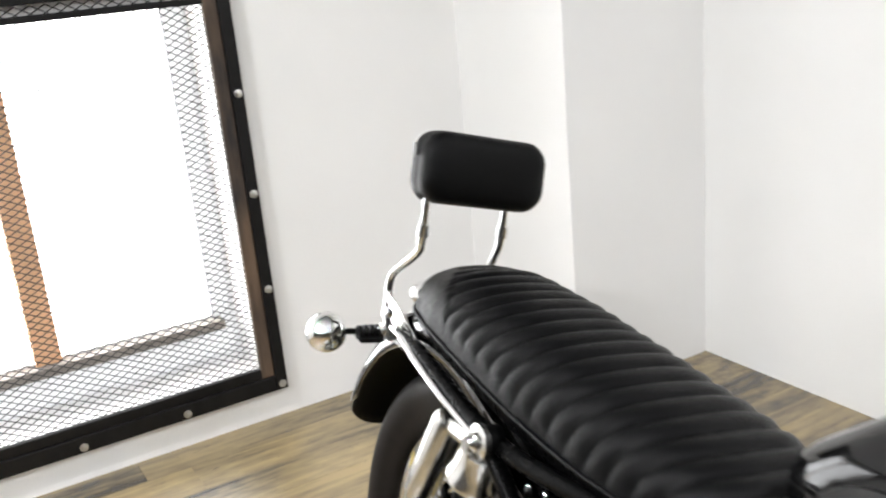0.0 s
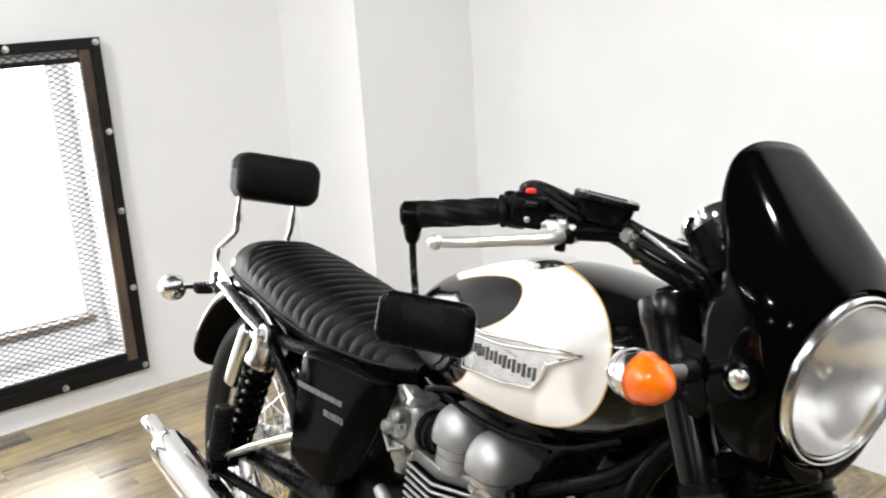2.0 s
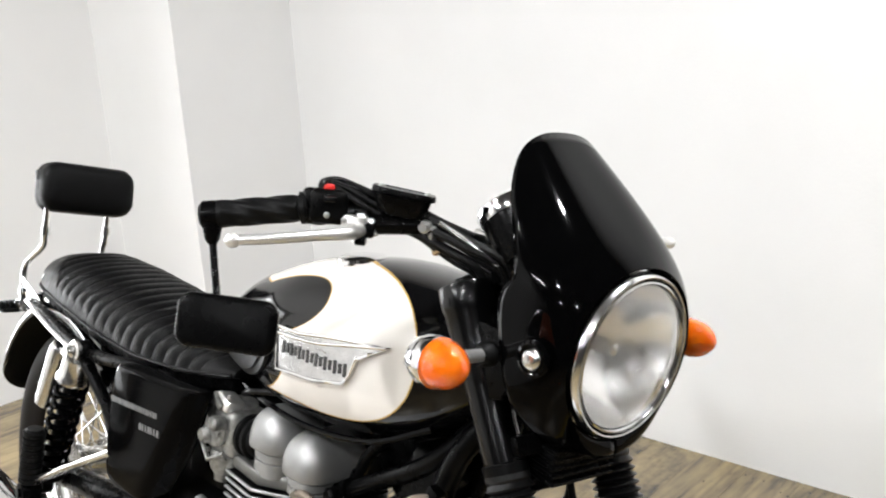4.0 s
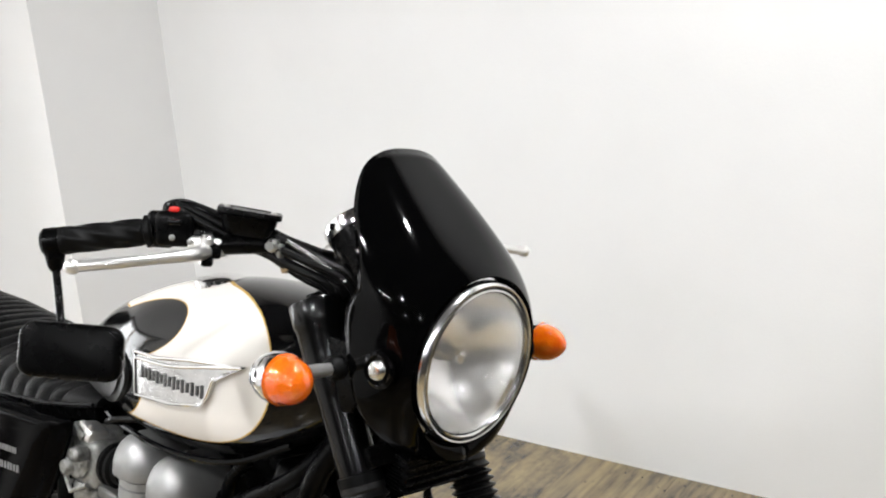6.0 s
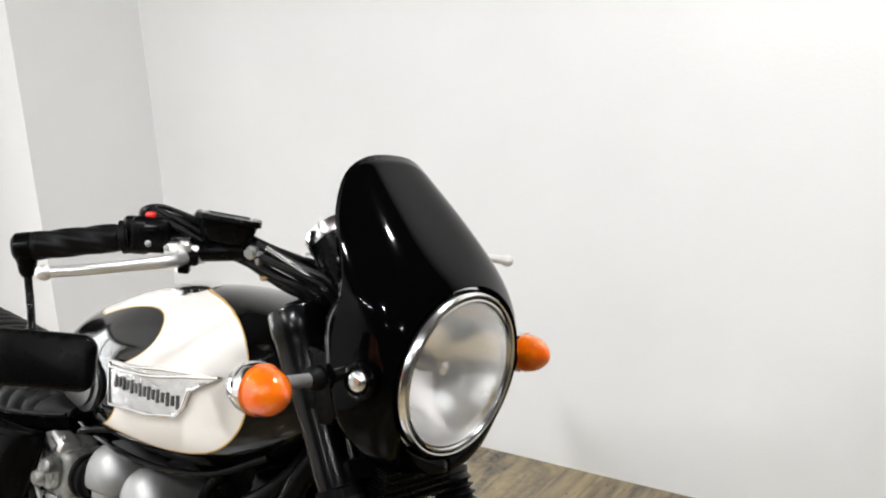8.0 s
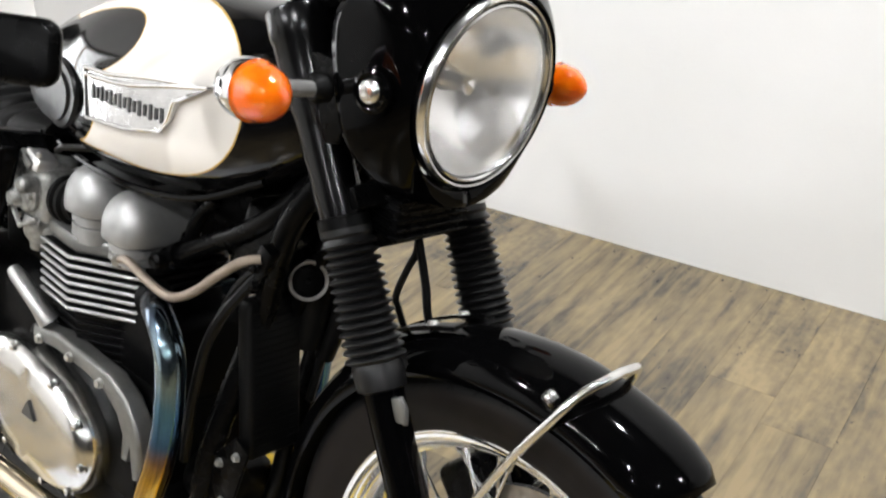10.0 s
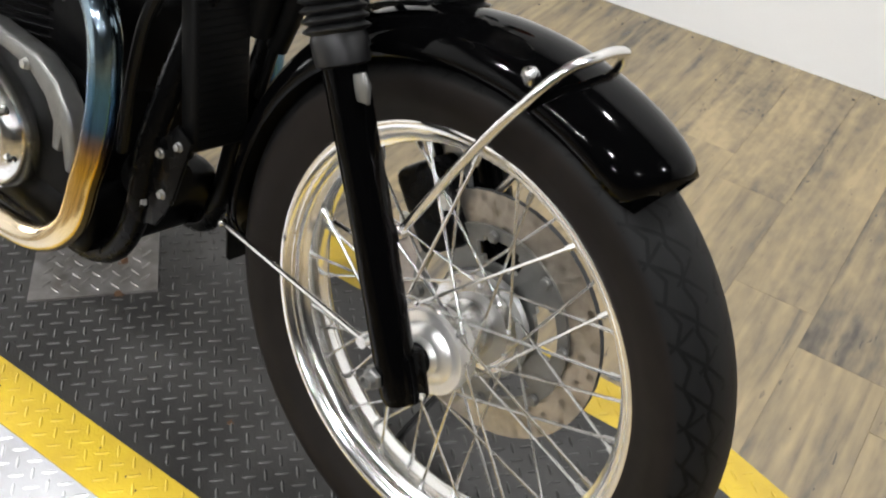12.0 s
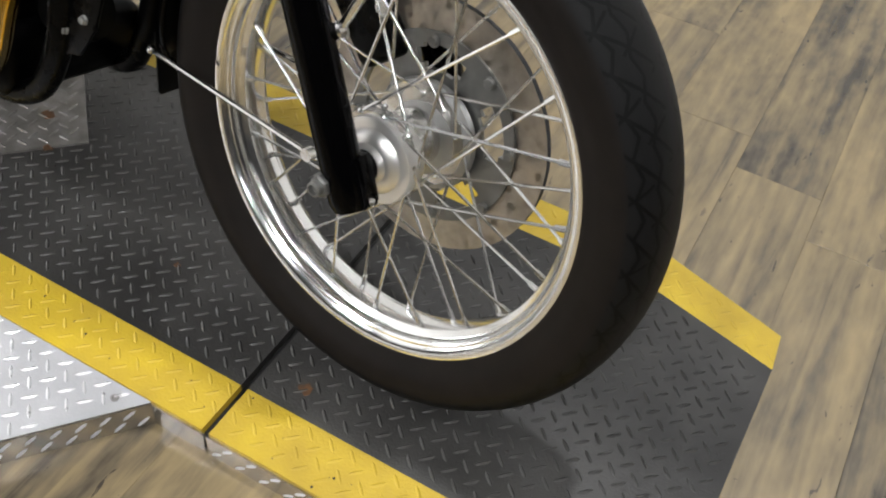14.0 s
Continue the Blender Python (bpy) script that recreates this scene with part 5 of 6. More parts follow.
# ---- tank ----
TS = [  # x, half width, bottom, top, z of the widest line
    (-0.285, 0.020, 0.885, 0.920, 0.905), (-0.292, 0.050, 0.850, 0.942, 0.900), (-0.312, 0.078, 0.820, 0.956, 0.896), (-0.345, 0.102, 0.792, 0.967, 0.890), (-0.395, 0.121, 0.760, 0.977, 0.884), (-0.46, 0.132, 0.738, 0.984, 0.878),
    (-0.54, 0.136, 0.724, 0.986, 0.868), (-0.62, 0.134, 0.716, 0.978, 0.858), (-0.70, 0.129, 0.716, 0.963, 0.848), (-0.78, 0.1125, 0.724, 0.938, 0.838), (-0.85, 0.099, 0.740, 0.909, 0.828), (-0.905, 0.086, 0.762, 0.867, 0.814), (-0.940, 0.066, 0.772, 0.838, 0.806), (-0.952, 0.03, 0.782, 0.815, 0.800)]
def tank_ring(x, hw, zb, zt, zm):
    ring = []
    for k in range(48):
        a = 2 * math.pi * k / 48
        s, c = math.sin(a), math.cos(a)
        y = hw * math.copysign(abs(s) ** 0.86, s)
        z = zm + (zt - zm) * c ** 0.9 if c > 0 else zm - (zm - zb) * abs(c) ** 0.46
        ring.append((x, y, z))
    return ring
rings = []
for (a, b) in zip(TS, TS[1:]):
    i = TS.index(a)
    p, q = TS[max(i - 1, 0)], TS[min(i + 2, len(TS) - 1)]
    for j in range(3):
        t = j / 3
        rings.append(tank_ring(*[0.5 * (2 * a[m] + (b[m] - p[m]) * t + (2 * p[m] - 5 * a[m] + 4 * b[m] - q[m]) * t * t + (3 * a[m] - p[m] - 3 * b[m] + q[m]) * t ** 3) for m in range(5)]))
rings.append(tank_ring(*TS[-1]))
tank = bpart("fuel_tank", loft(rings), M_TANK, None, "cream and black fuel tank with gold pinstripes", 60)
capc = Vector((-0.598, -0.040, 0.966))
bpart("filler_cap", lathe([(-0.012, 0.036), (0.004, 0.036), (0.006, 0.034), (0.008, 0.0375), (0.013, 0.0375), (0.017, 0.033), (0.0195, 0.018), (0.020, 0.002)], capc, (-0.10, -0.10, 1), 36), M_CHROME, tank, "chrome filler cap")
bpart("tank_seam", tube(bend([(-0.36, -0.088, 0.790), (-0.46, -0.110, 0.745), (-0.62, -0.108, 0.722), (-0.80, -0.090, 0.726), (-0.90, -0.066, 0.750)], 5), 0.005, 8), M_BLACK, tank)
# badge: a winged plate with a dark band; its wording is left as plain bars
def on_tank(x, z, off=0.0):
    for a, b in zip(TS, TS[1:]):
        if b[0] <= x <= a[0]:
            t = (x - a[0]) / (b[0] - a[0])
            hw, zb, zt, zm = [a[i] + (b[i] - a[i]) * t for i in (1, 2, 3, 4)]
    c = (z - zm) / (zt - zm) if z > zm else (zm - z) / (zm - zb)
    c = min(max(c, 0), 0.99) ** (1 / 0.9 if z > zm else 1 / 0.46)
    return Vector((x, -(hw * math.sqrt(1 - c * c) ** 0.86 + off), z))
def tank_plate(outline, thick, base=0.0, sub=6):
    """A plate that follows the tank's side: an outline in x and z."""
    pts = []
    for (x0, z0), (x1, z1) in zip(outline, outline[1:] + outline[:1]):
        pts += [(x0 + (x1 - x0) * i / sub, z0 + (z1 - z0) * i / sub) for i in range(sub)]
    cx, cz = sum(p[0] for p in pts) / len(pts), sum(p[1] for p in pts) / len(pts)
    rings = []
    for k, (scale, off) in enumerate(((1.0, base - 0.004), (1.0, base + thick * 0.6), (0.985, base + thick), (0.6, base + thick), (0.25, base + thick), (0.02, base + thick))):
        rings.append([on_tank(cx + (x - cx) * scale, cz + (z - cz) * scale, off) for x, z in pts])
    return loft(rings)
BADGE = [(-0.662, 0.866), (-0.60, 0.868), (-0.52, 0.880), (-0.46, 0.886), (-0.412, 0.889), (-0.445, 0.874), (-0.468, 0.862), (-0.478, 0.838), (-0.492, 0.823), (-0.56, 0.810), (-0.655, 0.803)]
badge = bpart("tank_badge", tank_plate(BADGE, 0.008), M_BADGE, tank, "chrome winged tank badge", 50)
bpart("badge_trim", tube([on_tank(v.x, v.y, 0.010) for v in bend([(-0.655, 0.858, 0), (-0.56, 0.864, 0), (-0.47, 0.880, 0), (-0.414, 0.8885, 0)], 5)], 0.0026, 8), M_CHROME, badge)
for k in range(15):
    x, z, tall = -0.642 + k * 0.0108, 0.8400 + k * 0.0001, 0.0095 if k % 2 == 0 else 0.0070
    bpart("bar", tank_plate([(x, z + tall), (x + 0.0052, z + tall + 0.0004), (x + 0.0052, z - tall + 0.0004), (x, z - tall)], 0.0010, 0.0083, 2), M_PLAIN, badge)
bpart("badge_rim", tube([on_tank(x, z, 0.0085) for x, z in BADGE + BADGE[:1]], 0.0026, 8), M_CHROME, badge)
# knee pad
def knee(scale):
    return [(-0.790 + 0.098 * scale * math.cos(2 * math.pi * k / 28), 0.808 + scale * (0.051 * math.sin(2 * math.pi * k / 28) + 0.012 * math.cos(2 * math.pi * k / 28))) for k in range(28)]
pad = bpart("knee_pad", tank_plate(knee(1.0), 0.007, 0, 1), M_PAD, tank, "black rubber knee pad", 50)
bpart("pad_face", tank_plate(knee(0.80), 0.0045, 0.006, 1), M_PAD, pad, "", 50)

# ---- seat ----
def seat_line(x):
    tab = [(-0.835, 0.098, 0.735, 0.762), (-0.90, 0.112, 0.722, 0.776), (-1.00, 0.126, 0.710, 0.790), (-1.15, 0.138, 0.704, 0.806), (-1.30, 0.142, 0.710, 0.819), (-1.45, 0.141, 0.724, 0.829), (-1.58, 0.134, 0.734, 0.832), (-1.66, 0.120, 0.738, 0.820), (-1.71, 0.094, 0.740, 0.802), (-1.735, 0.045, 0.746, 0.776)]
    for a, b in zip(tab, tab[1:]):
        if b[0] <= x <= a[0] + 1e-9:
            t = (x - a[0]) / (b[0] - a[0])
            t = t * t * (3 - 2 * t) * 0.35 + t * 0.65
            return [a[i] + (b[i] - a[i]) * t for i in (1, 2, 3)]
RIB0, PITCH = -0.875, 0.0385
rings = []
n = 300
for i in range(n + 1):
    x = -0.835 - 0.899 * i / n
    hw, zb, zt = seat_line(x)
    zt -= 0.004
    if i in (0, n):
        hw, zt = hw * 0.93, zt - 0.006
    ring = []
    for k in range(41):
        a = math.pi * (k / 40 - 0.5) * 1.06
        s, c = math.sin(a), max(math.cos(a), -0.2)
        y = hw * math.copysign(abs(s) ** (0.74 if s < 0 else 0.86), s)
        z = zb + (zt - zb) * (max(c, 0) ** (0.74 if s < 0 else 0.84))
        shift = 0.050 * abs(s) ** 2.6
        f = 0.0
        xx = x + shift
        end = -1.690 + 0.22 * abs(s) ** 1.4
        if end < xx < RIB0:
            ph = (xx - RIB0) / PITCH
            f = -0.0075 * (1 - abs(math.sin(math.pi * ph)) ** 0.55)
        elif abs(xx - end) < 0.006:
            f = -0.005 * (1 - abs(xx - end) / 0.006)
        seam = zb + 0.026 * min(1.0, max(0.0, (-1.08 - x) / 0.30))
        f *= min(1.0, max(0.0, (z - seam) / 0.012))
        if seam > zb + 0.004 and abs(z - seam) < 0.004:
            f -= 0.004 * (1 - abs(z - seam) / 0.004)
        if y > 0:
            y *= 0.85
        ring.append((x, y + f * s, z + f * max(c, 0)))
    ring.append((x, hw * 0.8, zb - 0.004))
    ring.append((x, -hw * 0.8, zb - 0.004))
    rings.append(ring)
seat = bpart("seat", loft(rings), M_VINYL, None, "black vinyl seat with transverse ribs", 55)
low = [(x, *seat_line(x)[:2]) for x in (-0.845, -0.92, -1.02, -1.15, -1.30, -1.45, -1.58, -1.66, -1.70)]
for s in (-1, 1):
    bpart("piping", tube(bend([(x, s * hw * 1.0, zb + 0.004) for x, hw, zb in low], 4), 0.0035, 8), M_VINYL, seat)
bpart("seat_base", loft([[(x, -hw * 0.92, zb - 0.022), (x, hw * 0.92, zb - 0.022), (x, hw * 0.98, zb + 0.004), (x, -hw * 0.98, zb + 0.004)] for x, hw, zb in low]), M_SATIN, seat, "", 30)

# ---- backrest and rack ----
prof = []
W, H, r = 0.110, 0.058, 0.036
pad_out = []
for cx, cy, a0 in ((W - r, H - r, 0), (-W + r, H - r, 90), (-W + r, -H + r, 180), (W - r, -H + r, 270)):
    pad_out += [(cx + r * math.cos(radians(a0 + 11.25 * i)), cy + r * math.sin(radians(a0 + 11.25 * i)) * (1.0 if cy < 0 else 1.0)) for i in range(9)]
pm = Matrix.Translation((-1.712, -0.010, 0.958)) @ Matrix.Rotation(radians(-4), 4, "X") @ Matrix.Rotation(radians(-8), 4, "Y") @ pose(0, 0, 0, 90, 0, 90)
rings = []
for h, k in ((0.0, 0.86), (0.004, 0.955), (0.012, 1.0), (0.030, 1.0), (0.034, 0.985), (0.038, 0.998), (0.052, 0.985), (0.062, 0.93), (0.069, 0.82), (0.073, 0.60), (0.075, 0.30), (0.0755, 0.02)):
    rings.append([pm @ Vector((x * (1 - (1 - k) * 0.5), y * k, h - 0.03)) for x, y in pad_out])
pad = bpart("backrest_pad", loft(rings), M_VINYL, None, "padded black vinyl backrest", 50)
bpart("pad_slot", rbox((0.016, 0.003, 0.020), Matrix.Translation((-1.718, -0.1225, 0.990)), 0.001), M_PLAIN, pad)
for s in (-1, 1):
    y = 0.072 * s - 0.028
    up = bpart("backrest_bar", tube(bend([(-1.702, y, 0.955), (-1.702, y, 0.905), (-1.706, y, 0.845), (-1.716, y, 0.822), (-1.752, y + 0.012 * s, 0.788), (-1.768, y + 0.018 * s, 0.770), (-1.766, y + 0.022 * s, 0.742), (-1.738, y + 0.030 * s, 0.690), (-1.728, y + 0.032 * s, 0.668)], 5), 0.0070, 14), M_CHROME, None, "chrome backrest bar")
    bpart("bar_joint", lathe([(-0.010, 0.0105), (0.010, 0.0105)], (-1.703, y, 0.862), (0.05, 0, 1), 14), M_CHROME, up)
    bpart("bar_bolt", screw((-1.736, y + 0.038 * s, 0.685), (0, s, 0), 0.009, 0.008), M_CHROME, up)
bpart("rack_rail", tube(bend([(-1.36, -0.150, 0.655), (-1.50, -0.150, 0.674), (-1.66, -0.138, 0.694), (-1.74, -0.120, 0.695), (-1.775, -0.06, 0.700), (-1.785, 0, 0.702), (-1.775, 0.06, 0.700), (-1.74, 0.120, 0.695), (-1.66, 0.135, 0.690), (-1.50, 0.150, 0.672), (-1.36, 0.150, 0.655)], 5), 0.0062, 12), M_CHROME, None, "chrome rear rail")
for s in (-1, 1):
    plate = bpart("rack_bracket", slab([(-1.775, 0.700), (-1.735, 0.672), (-1.640, 0.672), (-1.610, 0.690), (-1.640, 0.712), (-1.715, 0.735), (-1.760, 0.745)], 0.005, Matrix.Translation((0, 0.126 * s + 0.0025, 0)) @ pose(0, 0, 0, 90, 0, 0), 0.0015), M_CHROME, None, "chrome backrest mounting plate")
    for x, z in ((-1.745, 0.712), (-1.690, 0.700), (-1.640, 0.690)):
        bpart("plate_bolt", screw((x, 0.129 * s, z), (0, s, 0), 0.008, 0.008), M_CHROME, plate)
bpart("tail_cover", sph((-1.790, -0.018, 0.730), 0.034, 14, (1.2, 1.5, 0.8)), M_CHROME, None, "rounded chrome tail cover")
tail = bpart("tail_lamp", joined(rbox((0.070, 0.085, 0.050), pose(-1.80, 0, 0.655, 0, -10, 0), 0.016, 3)), M_CHROME, None, "chrome tail lamp housing")
bpart("lens", rbox((0.030, 0.078, 0.044), pose(-1.843, 0, 0.647, 0, -10, 0), 0.012, 3), M_RED, tail)

# rear indicators
for s in (-1, 1):
    c = Vector((-1.775, 0.222 * s, 0.672))
    ind = bpart("rear_indicator", joined(sph(c, 0.034, 12)), M_CHROME, None, "round chrome rear indicator")
    bpart("stalk", tube([c + Vector((0, -0.03 * s, 0)), Vector((-1.748, 0.135 * s, 0.680))], 0.0055, 10), M_SATIN, ind)
    bpart("stalk_block", joined(*[lathe([(0.0, 0.011), (0.006, 0.011)], (-1.752 - 0.0006 * k, (0.140 + 0.010 * k) * s, 0.680 - 0.0008 * k), (0, s, 0), 14) for k in range(4)], rbox((0.030, 0.040, 0.010), pose(-1.750, 0.155 * s, 0.668), 0.003)), M_RUBBER, ind)

# ---- rear mudguard ----
rg = bpart("rear_mudguard", guard((-1.60, 0, 0.324), 0.430, 40, 171, 0.104, 0.088, tip=0.97, tail=20), M_LACQUER, None, "gloss black rear mudguard", 60)
rg.data.materials.append(M_DARKMETAL)
sol = rg.modifiers.new("thickness", "SOLIDIFY")
sol.thickness, sol.offset, sol.material_offset = 0.003, -1, 1

# ---- rear suspension, swinging arm, footrest ----
for s in (-1, 1):
    a, b = Vector((-1.335, 0.152 * s, 0.668)), Vector((-1.462, 0.160 * s, 0.345))
    d = (b - a).normalized()
    L = (b - a).length
    sh = bpart("shock_absorber", joined(tube([a + d * 0.05, b], 0.016, 16), lathe([(-0.014, 0.022), (0.014, 0.022)], a, (0, s, 0), 20), lathe([(-0.012, 0.020), (0.012, 0.020)], b, (0, s, 0), 20)), M_DARKMETAL, None, "rear shock absorber with a black spring")
    bpart("shock_cap", lathe([(0.012, 0.018), (0.016, 0.030), (0.056, 0.031), (0.062, 0.036), (0.070, 0.036), (0.072, 0.030)], a, d, 28), M_POLISHED, sh, "polished alloy upper cap")
    bpart("mount_nut", lathe([(-0.004, 0.024), (0.004, 0.024), (0.006, 0.020), (0.007, 0.015), (0.012, 0.015), (0.016, 0.011), (0.022, 0.010)], a + Vector((0, 0.012 * s, 0)), (0, s, 0), 14), M_POLISHED, sh)
    u = d.orthogonal().normalized()
    v = d.cross(u)
    coil = [a + d * (0.078 + (L - 0.118) * i / 150) + 0.0285 * (math.cos(2 * math.pi * 8.5 * i / 150) * u + math.sin(2 * math.pi * 8.5 * i / 150) * v) for i in range(151)]
    bpart("spring", tube(coil, 0.0062, 8), M_BLACK, sh, "black coil spring")
    bpart("spring_seat", lathe([(L - 0.042, 0.036), (L - 0.034, 0.037), (L - 0.028, 0.022)], a, d, 24), M_DARKMETAL, sh)
    bpart("swinging_arm", tube([(-1.63, 0.118 * s, 0.325), (-1.40, 0.110 * s, 0.365), (-1.02, 0.085 * s, 0.405)], [0.022, 0.026, 0.030], 12), M_SATIN, None, "black swinging arm")
    bpart("axle_nut", lathe([(0, 0.020), (0.014, 0.020), (0.022, 0.012)], (-1.60, 0.138 * s, 0.324), (0, s, 0), 12), M_ZINC)
# silver guard tube behind the spring
a, b = Vector((-1.456, -0.142, 0.652)), Vector((-1.522, -0.145, 0.505))
bpart("guard_tube", joined(tube([a, a.lerp(b, 0.06), b.lerp(a, 0.04), b], [0.020, 0.0255, 0.0255, 0.020], 24), tube([a.lerp(b, 0.10) + Vector((0.006, 0, 0)), (-1.350, -0.150, 0.652)], [0.013, 0.016], 14)), M_POLISHED, None, "polished silver shock reservoir")
# pillion footrest, folded up
p0, p1 = Vector((-1.400, -0.217, 0.378)), Vector((-1.389, -0.215, 0.494))
d = (p1 - p0).normalized()
prof = [(0, 0.016)]
for k in range(9):
    prof += [(0.006 + k * 0.0125, 0.0225), (0.013 + k * 0.0125, 0.0225), (0.0145 + k * 0.0125, 0.0185), (0.0165 + k * 0.0125, 0.0185)]
peg = bpart("pillion_footrest", lathe(prof + [(0.120, 0.016)], p0, d, 20), M_RUBBER, None, "folded black rubber pillion footrest")
bpart("peg_joint", joined(lathe([(-0.018, 0.020), (0.018, 0.020)], p0 + Vector((0, 0, -0.018)), (0, 1, 0), 18), lathe([(-0.024, 0.010), (0.024, 0.010)], p0 + Vector((0, 0, -0.018)), (0, 1, 0), 14)), M_SATIN, peg)
bpart("footrest_hanger", tube([(-1.385, -0.207, 0.387), (-1.26, -0.196, 0.455), (-1.13, -0.170, 0.522)], [0.0085, 0.0085, 0.0085], 14), M_POLISHED, None, "bright footrest hanger tube")
bpart("footrest_hanger", tube([(-1.405, -0.200, 0.340), (-1.20, -0.16, 0.345), (-0.98, -0.13, 0.360)], 0.012, 12), M_SATIN)

# ---- frame tubes ----
frame_parts = [
    ([(-0.318, 0, 0.985), (-0.262, 0, 0.845)], 0.034),
    ([(-0.30, 0, 0.90), (-0.60, 0, 0.80), (-0.90, 0, 0.715), (-1.15, 0, 0.690)], 0.022),
]
for s in (-1, 1):
    frame_parts += [
        ([(-0.285, 0.025 * s, 0.845), (-0.342, 0.055 * s, 0.745), (-0.395, 0.018 + 0.062 * s, 0.60), (-0.422, -0.012 + 0.072 * s, 0.42), (-0.445, -0.016 + 0.072 * s, 0.28), (-0.50, -0.008 + 0.080 * s, 0.205), (-0.62, 0.09 * s, 0.185), (-0.95, 0.10 * s, 0.19), (-1.02, 0.11 * s, 0.26), (-1.03, 0.11 * s, 0.42), (-1.06, 0.12 * s, 0.62), (-1.12, 0.125 * s, 0.68)], 0.0165),
        ([(-0.315, 0.030 * s, 0.815), (-0.385, 0.058 * s, 0.731), (-0.512, 0.062 * s, 0.656), (-0.585, 0.064 * s, 0.612)], 0.0135),
        ([(-0.90, 0.080 * s, 0.700), (-1.12, 0.128 * s, 0.685), (-1.34, 0.140 * s, 0.665), (-1.60, 0.130 * s, 0.690), (-1.74, 0.115 * s, 0.690)], 0.0125),
        ([(-1.04, 0.115 * s, 0.42), (-1.20, 0.130 * s, 0.55), (-1.335, 0.150 * s, 0.660)], 0.0125),
    ]
for pts, r in frame_parts:
    bpart("frame_tube", tube(bend(pts, 6), r, 14), M_SATIN)
for s in (-1, 1):
    bpart("engine_plate", joined(slab([(-0.450, 0.285), (-0.400, 0.300), (-0.372, 0.345), (-0.345, 0.440), (-0.372, 0.452), (-0.420, 0.400)], 0.006, Matrix.Translation((0, 0.088 * s + 0.003, 0)) @ pose(0, 0, 0, 90, 0, 0), 0.002)), M_SATIN)
    for (x, z) in ((-0.396, 0.405), (-0.364, 0.428), (-0.422, 0.326), (-0.388, 0.352)):
        bpart("bolt", screw((x, 0.0915 * s, z), (0, s, 0), 0.0050, 0.006), M_ALLOY)
    bpart("frame_lug", joined(lathe([(-0.018, 0.019), (0.018, 0.019)], (-0.556, 0.064 * s, 0.630), (-0.86, 0, -0.5), 16), lathe([(0, 0.012), (0.016, 0.012), (0.020, 0.008)], (-0.556, 0.080 * s, 0.630), (0, s, 0), 12)), M_SATIN)
# looms, electrics box and oil cooler between the down tubes
for pts, r in (([(-0.355, 0.015, 0.71), (-0.370, 0.025, 0.63), (-0.388, 0.030, 0.55)], 0.022), ([(-0.340, 0.045, 0.68), (-0.348, 0.050, 0.60), (-0.372, 0.052, 0.53)], 0.014)):
    bpart("loom_sleeve", tube(bend(pts, 5), r, 12), M_RUBBER, None, "black rubber loom sleeve")
bpart("coil_box", rbox((0.075, 0.120, 0.110), pose(-0.405, 0, 0.690, 0, 20, 0), 0.012, 3), M_SATIN, None, "black electrics box under the tank")
bpart("frame_gusset", slab([(-0.29, 0.86), (-0.31, 0.76), (-0.375, 0.60), (-0.47, 0.60), (-0.62, 0.72), (-0.62, 0.78)], 0.012, Matrix.Translation((0, 0.006, 0)) @ pose(0, 0, 0, 90, 0, 0), 0.002), M_SATIN)
oc = bpart("oil_cooler", rbox((0.026, 0.086, 0.215), pose(-0.386, -0.030, 0.520, 0, -7, 0), 0.006, 3), M_RUBBER, None, "black oil cooler between the down tubes")
for k in range(20):
    bpart("cooler_fin", rbox((0.029, 0.074, 0.002), pose(-0.386 - 0.00115 * (k - 9.5), -0.030, 0.520 + (k - 9.5) * 0.0094, 0, -7, 0), 0.0), M_RUBBER, oc, "", 0)
bpart("oil_filter", lathe([(0, 0.030), (0.006, 0.036), (0.060, 0.037), (0.070, 0.033), (0.074, 0.015)], (-0.525, -0.020, 0.300), (0.95, 0, 0.2), 28), M_RUBBER, None, "black oil filter")
horn = bpart("horn", lathe([(-0.022, 0.014), (-0.014, 0.022), (-0.002, 0.025), (0.003, 0.0245)], (-0.352, -0.012, 0.658), (0.80, -0.45, 0.2), 28), M_SATIN, None, "small round horn behind the fork")
bpart("horn_rim", lathe([(-0.003, 0.0245), (0.003, 0.0265), (0.007, 0.0255), (0.006, 0.0215), (0.001, 0.0210)], (-0.352, -0.012, 0.658), (0.80, -0.45, 0.2), 28, closed=True), M_GRIMYSHADE, horn)
bpart("horn_face", lathe([(0.001, 0.0212), (0.004, 0.012), (0.003, 0.004), (0.006, 0.001)], (-0.352, -0.012, 0.658), (0.80, -0.45, 0.2), 24), M_DARKMETAL, horn)
bpart("breather_hose", tube(bend([(-0.606, -0.116, 0.620), (-0.579, -0.120, 0.627), (-0.535, -0.121, 0.6165), (-0.482, -0.122, 0.612), (-0.437, -0.121, 0.633), (-0.393, -0.116, 0.671), (-0.364, -0.106, 0.695), (-0.345, -0.094, 0.702)], 6), 0.0062, 12), M_HOSE, None, "braided grey breather hose")
bpart("hose_union", joined(rbox((0.022, 0.018, 0.030), pose(-0.343, -0.088, 0.703, 0, 25, 0), 0.004), screw((-0.350, -0.098, 0.690), (0, -1, 0), 0.006, 0.007), screw((-0.352, -0.096, 0.668), (0, -1, 0), 0.006, 0.007)), M_SATIN)
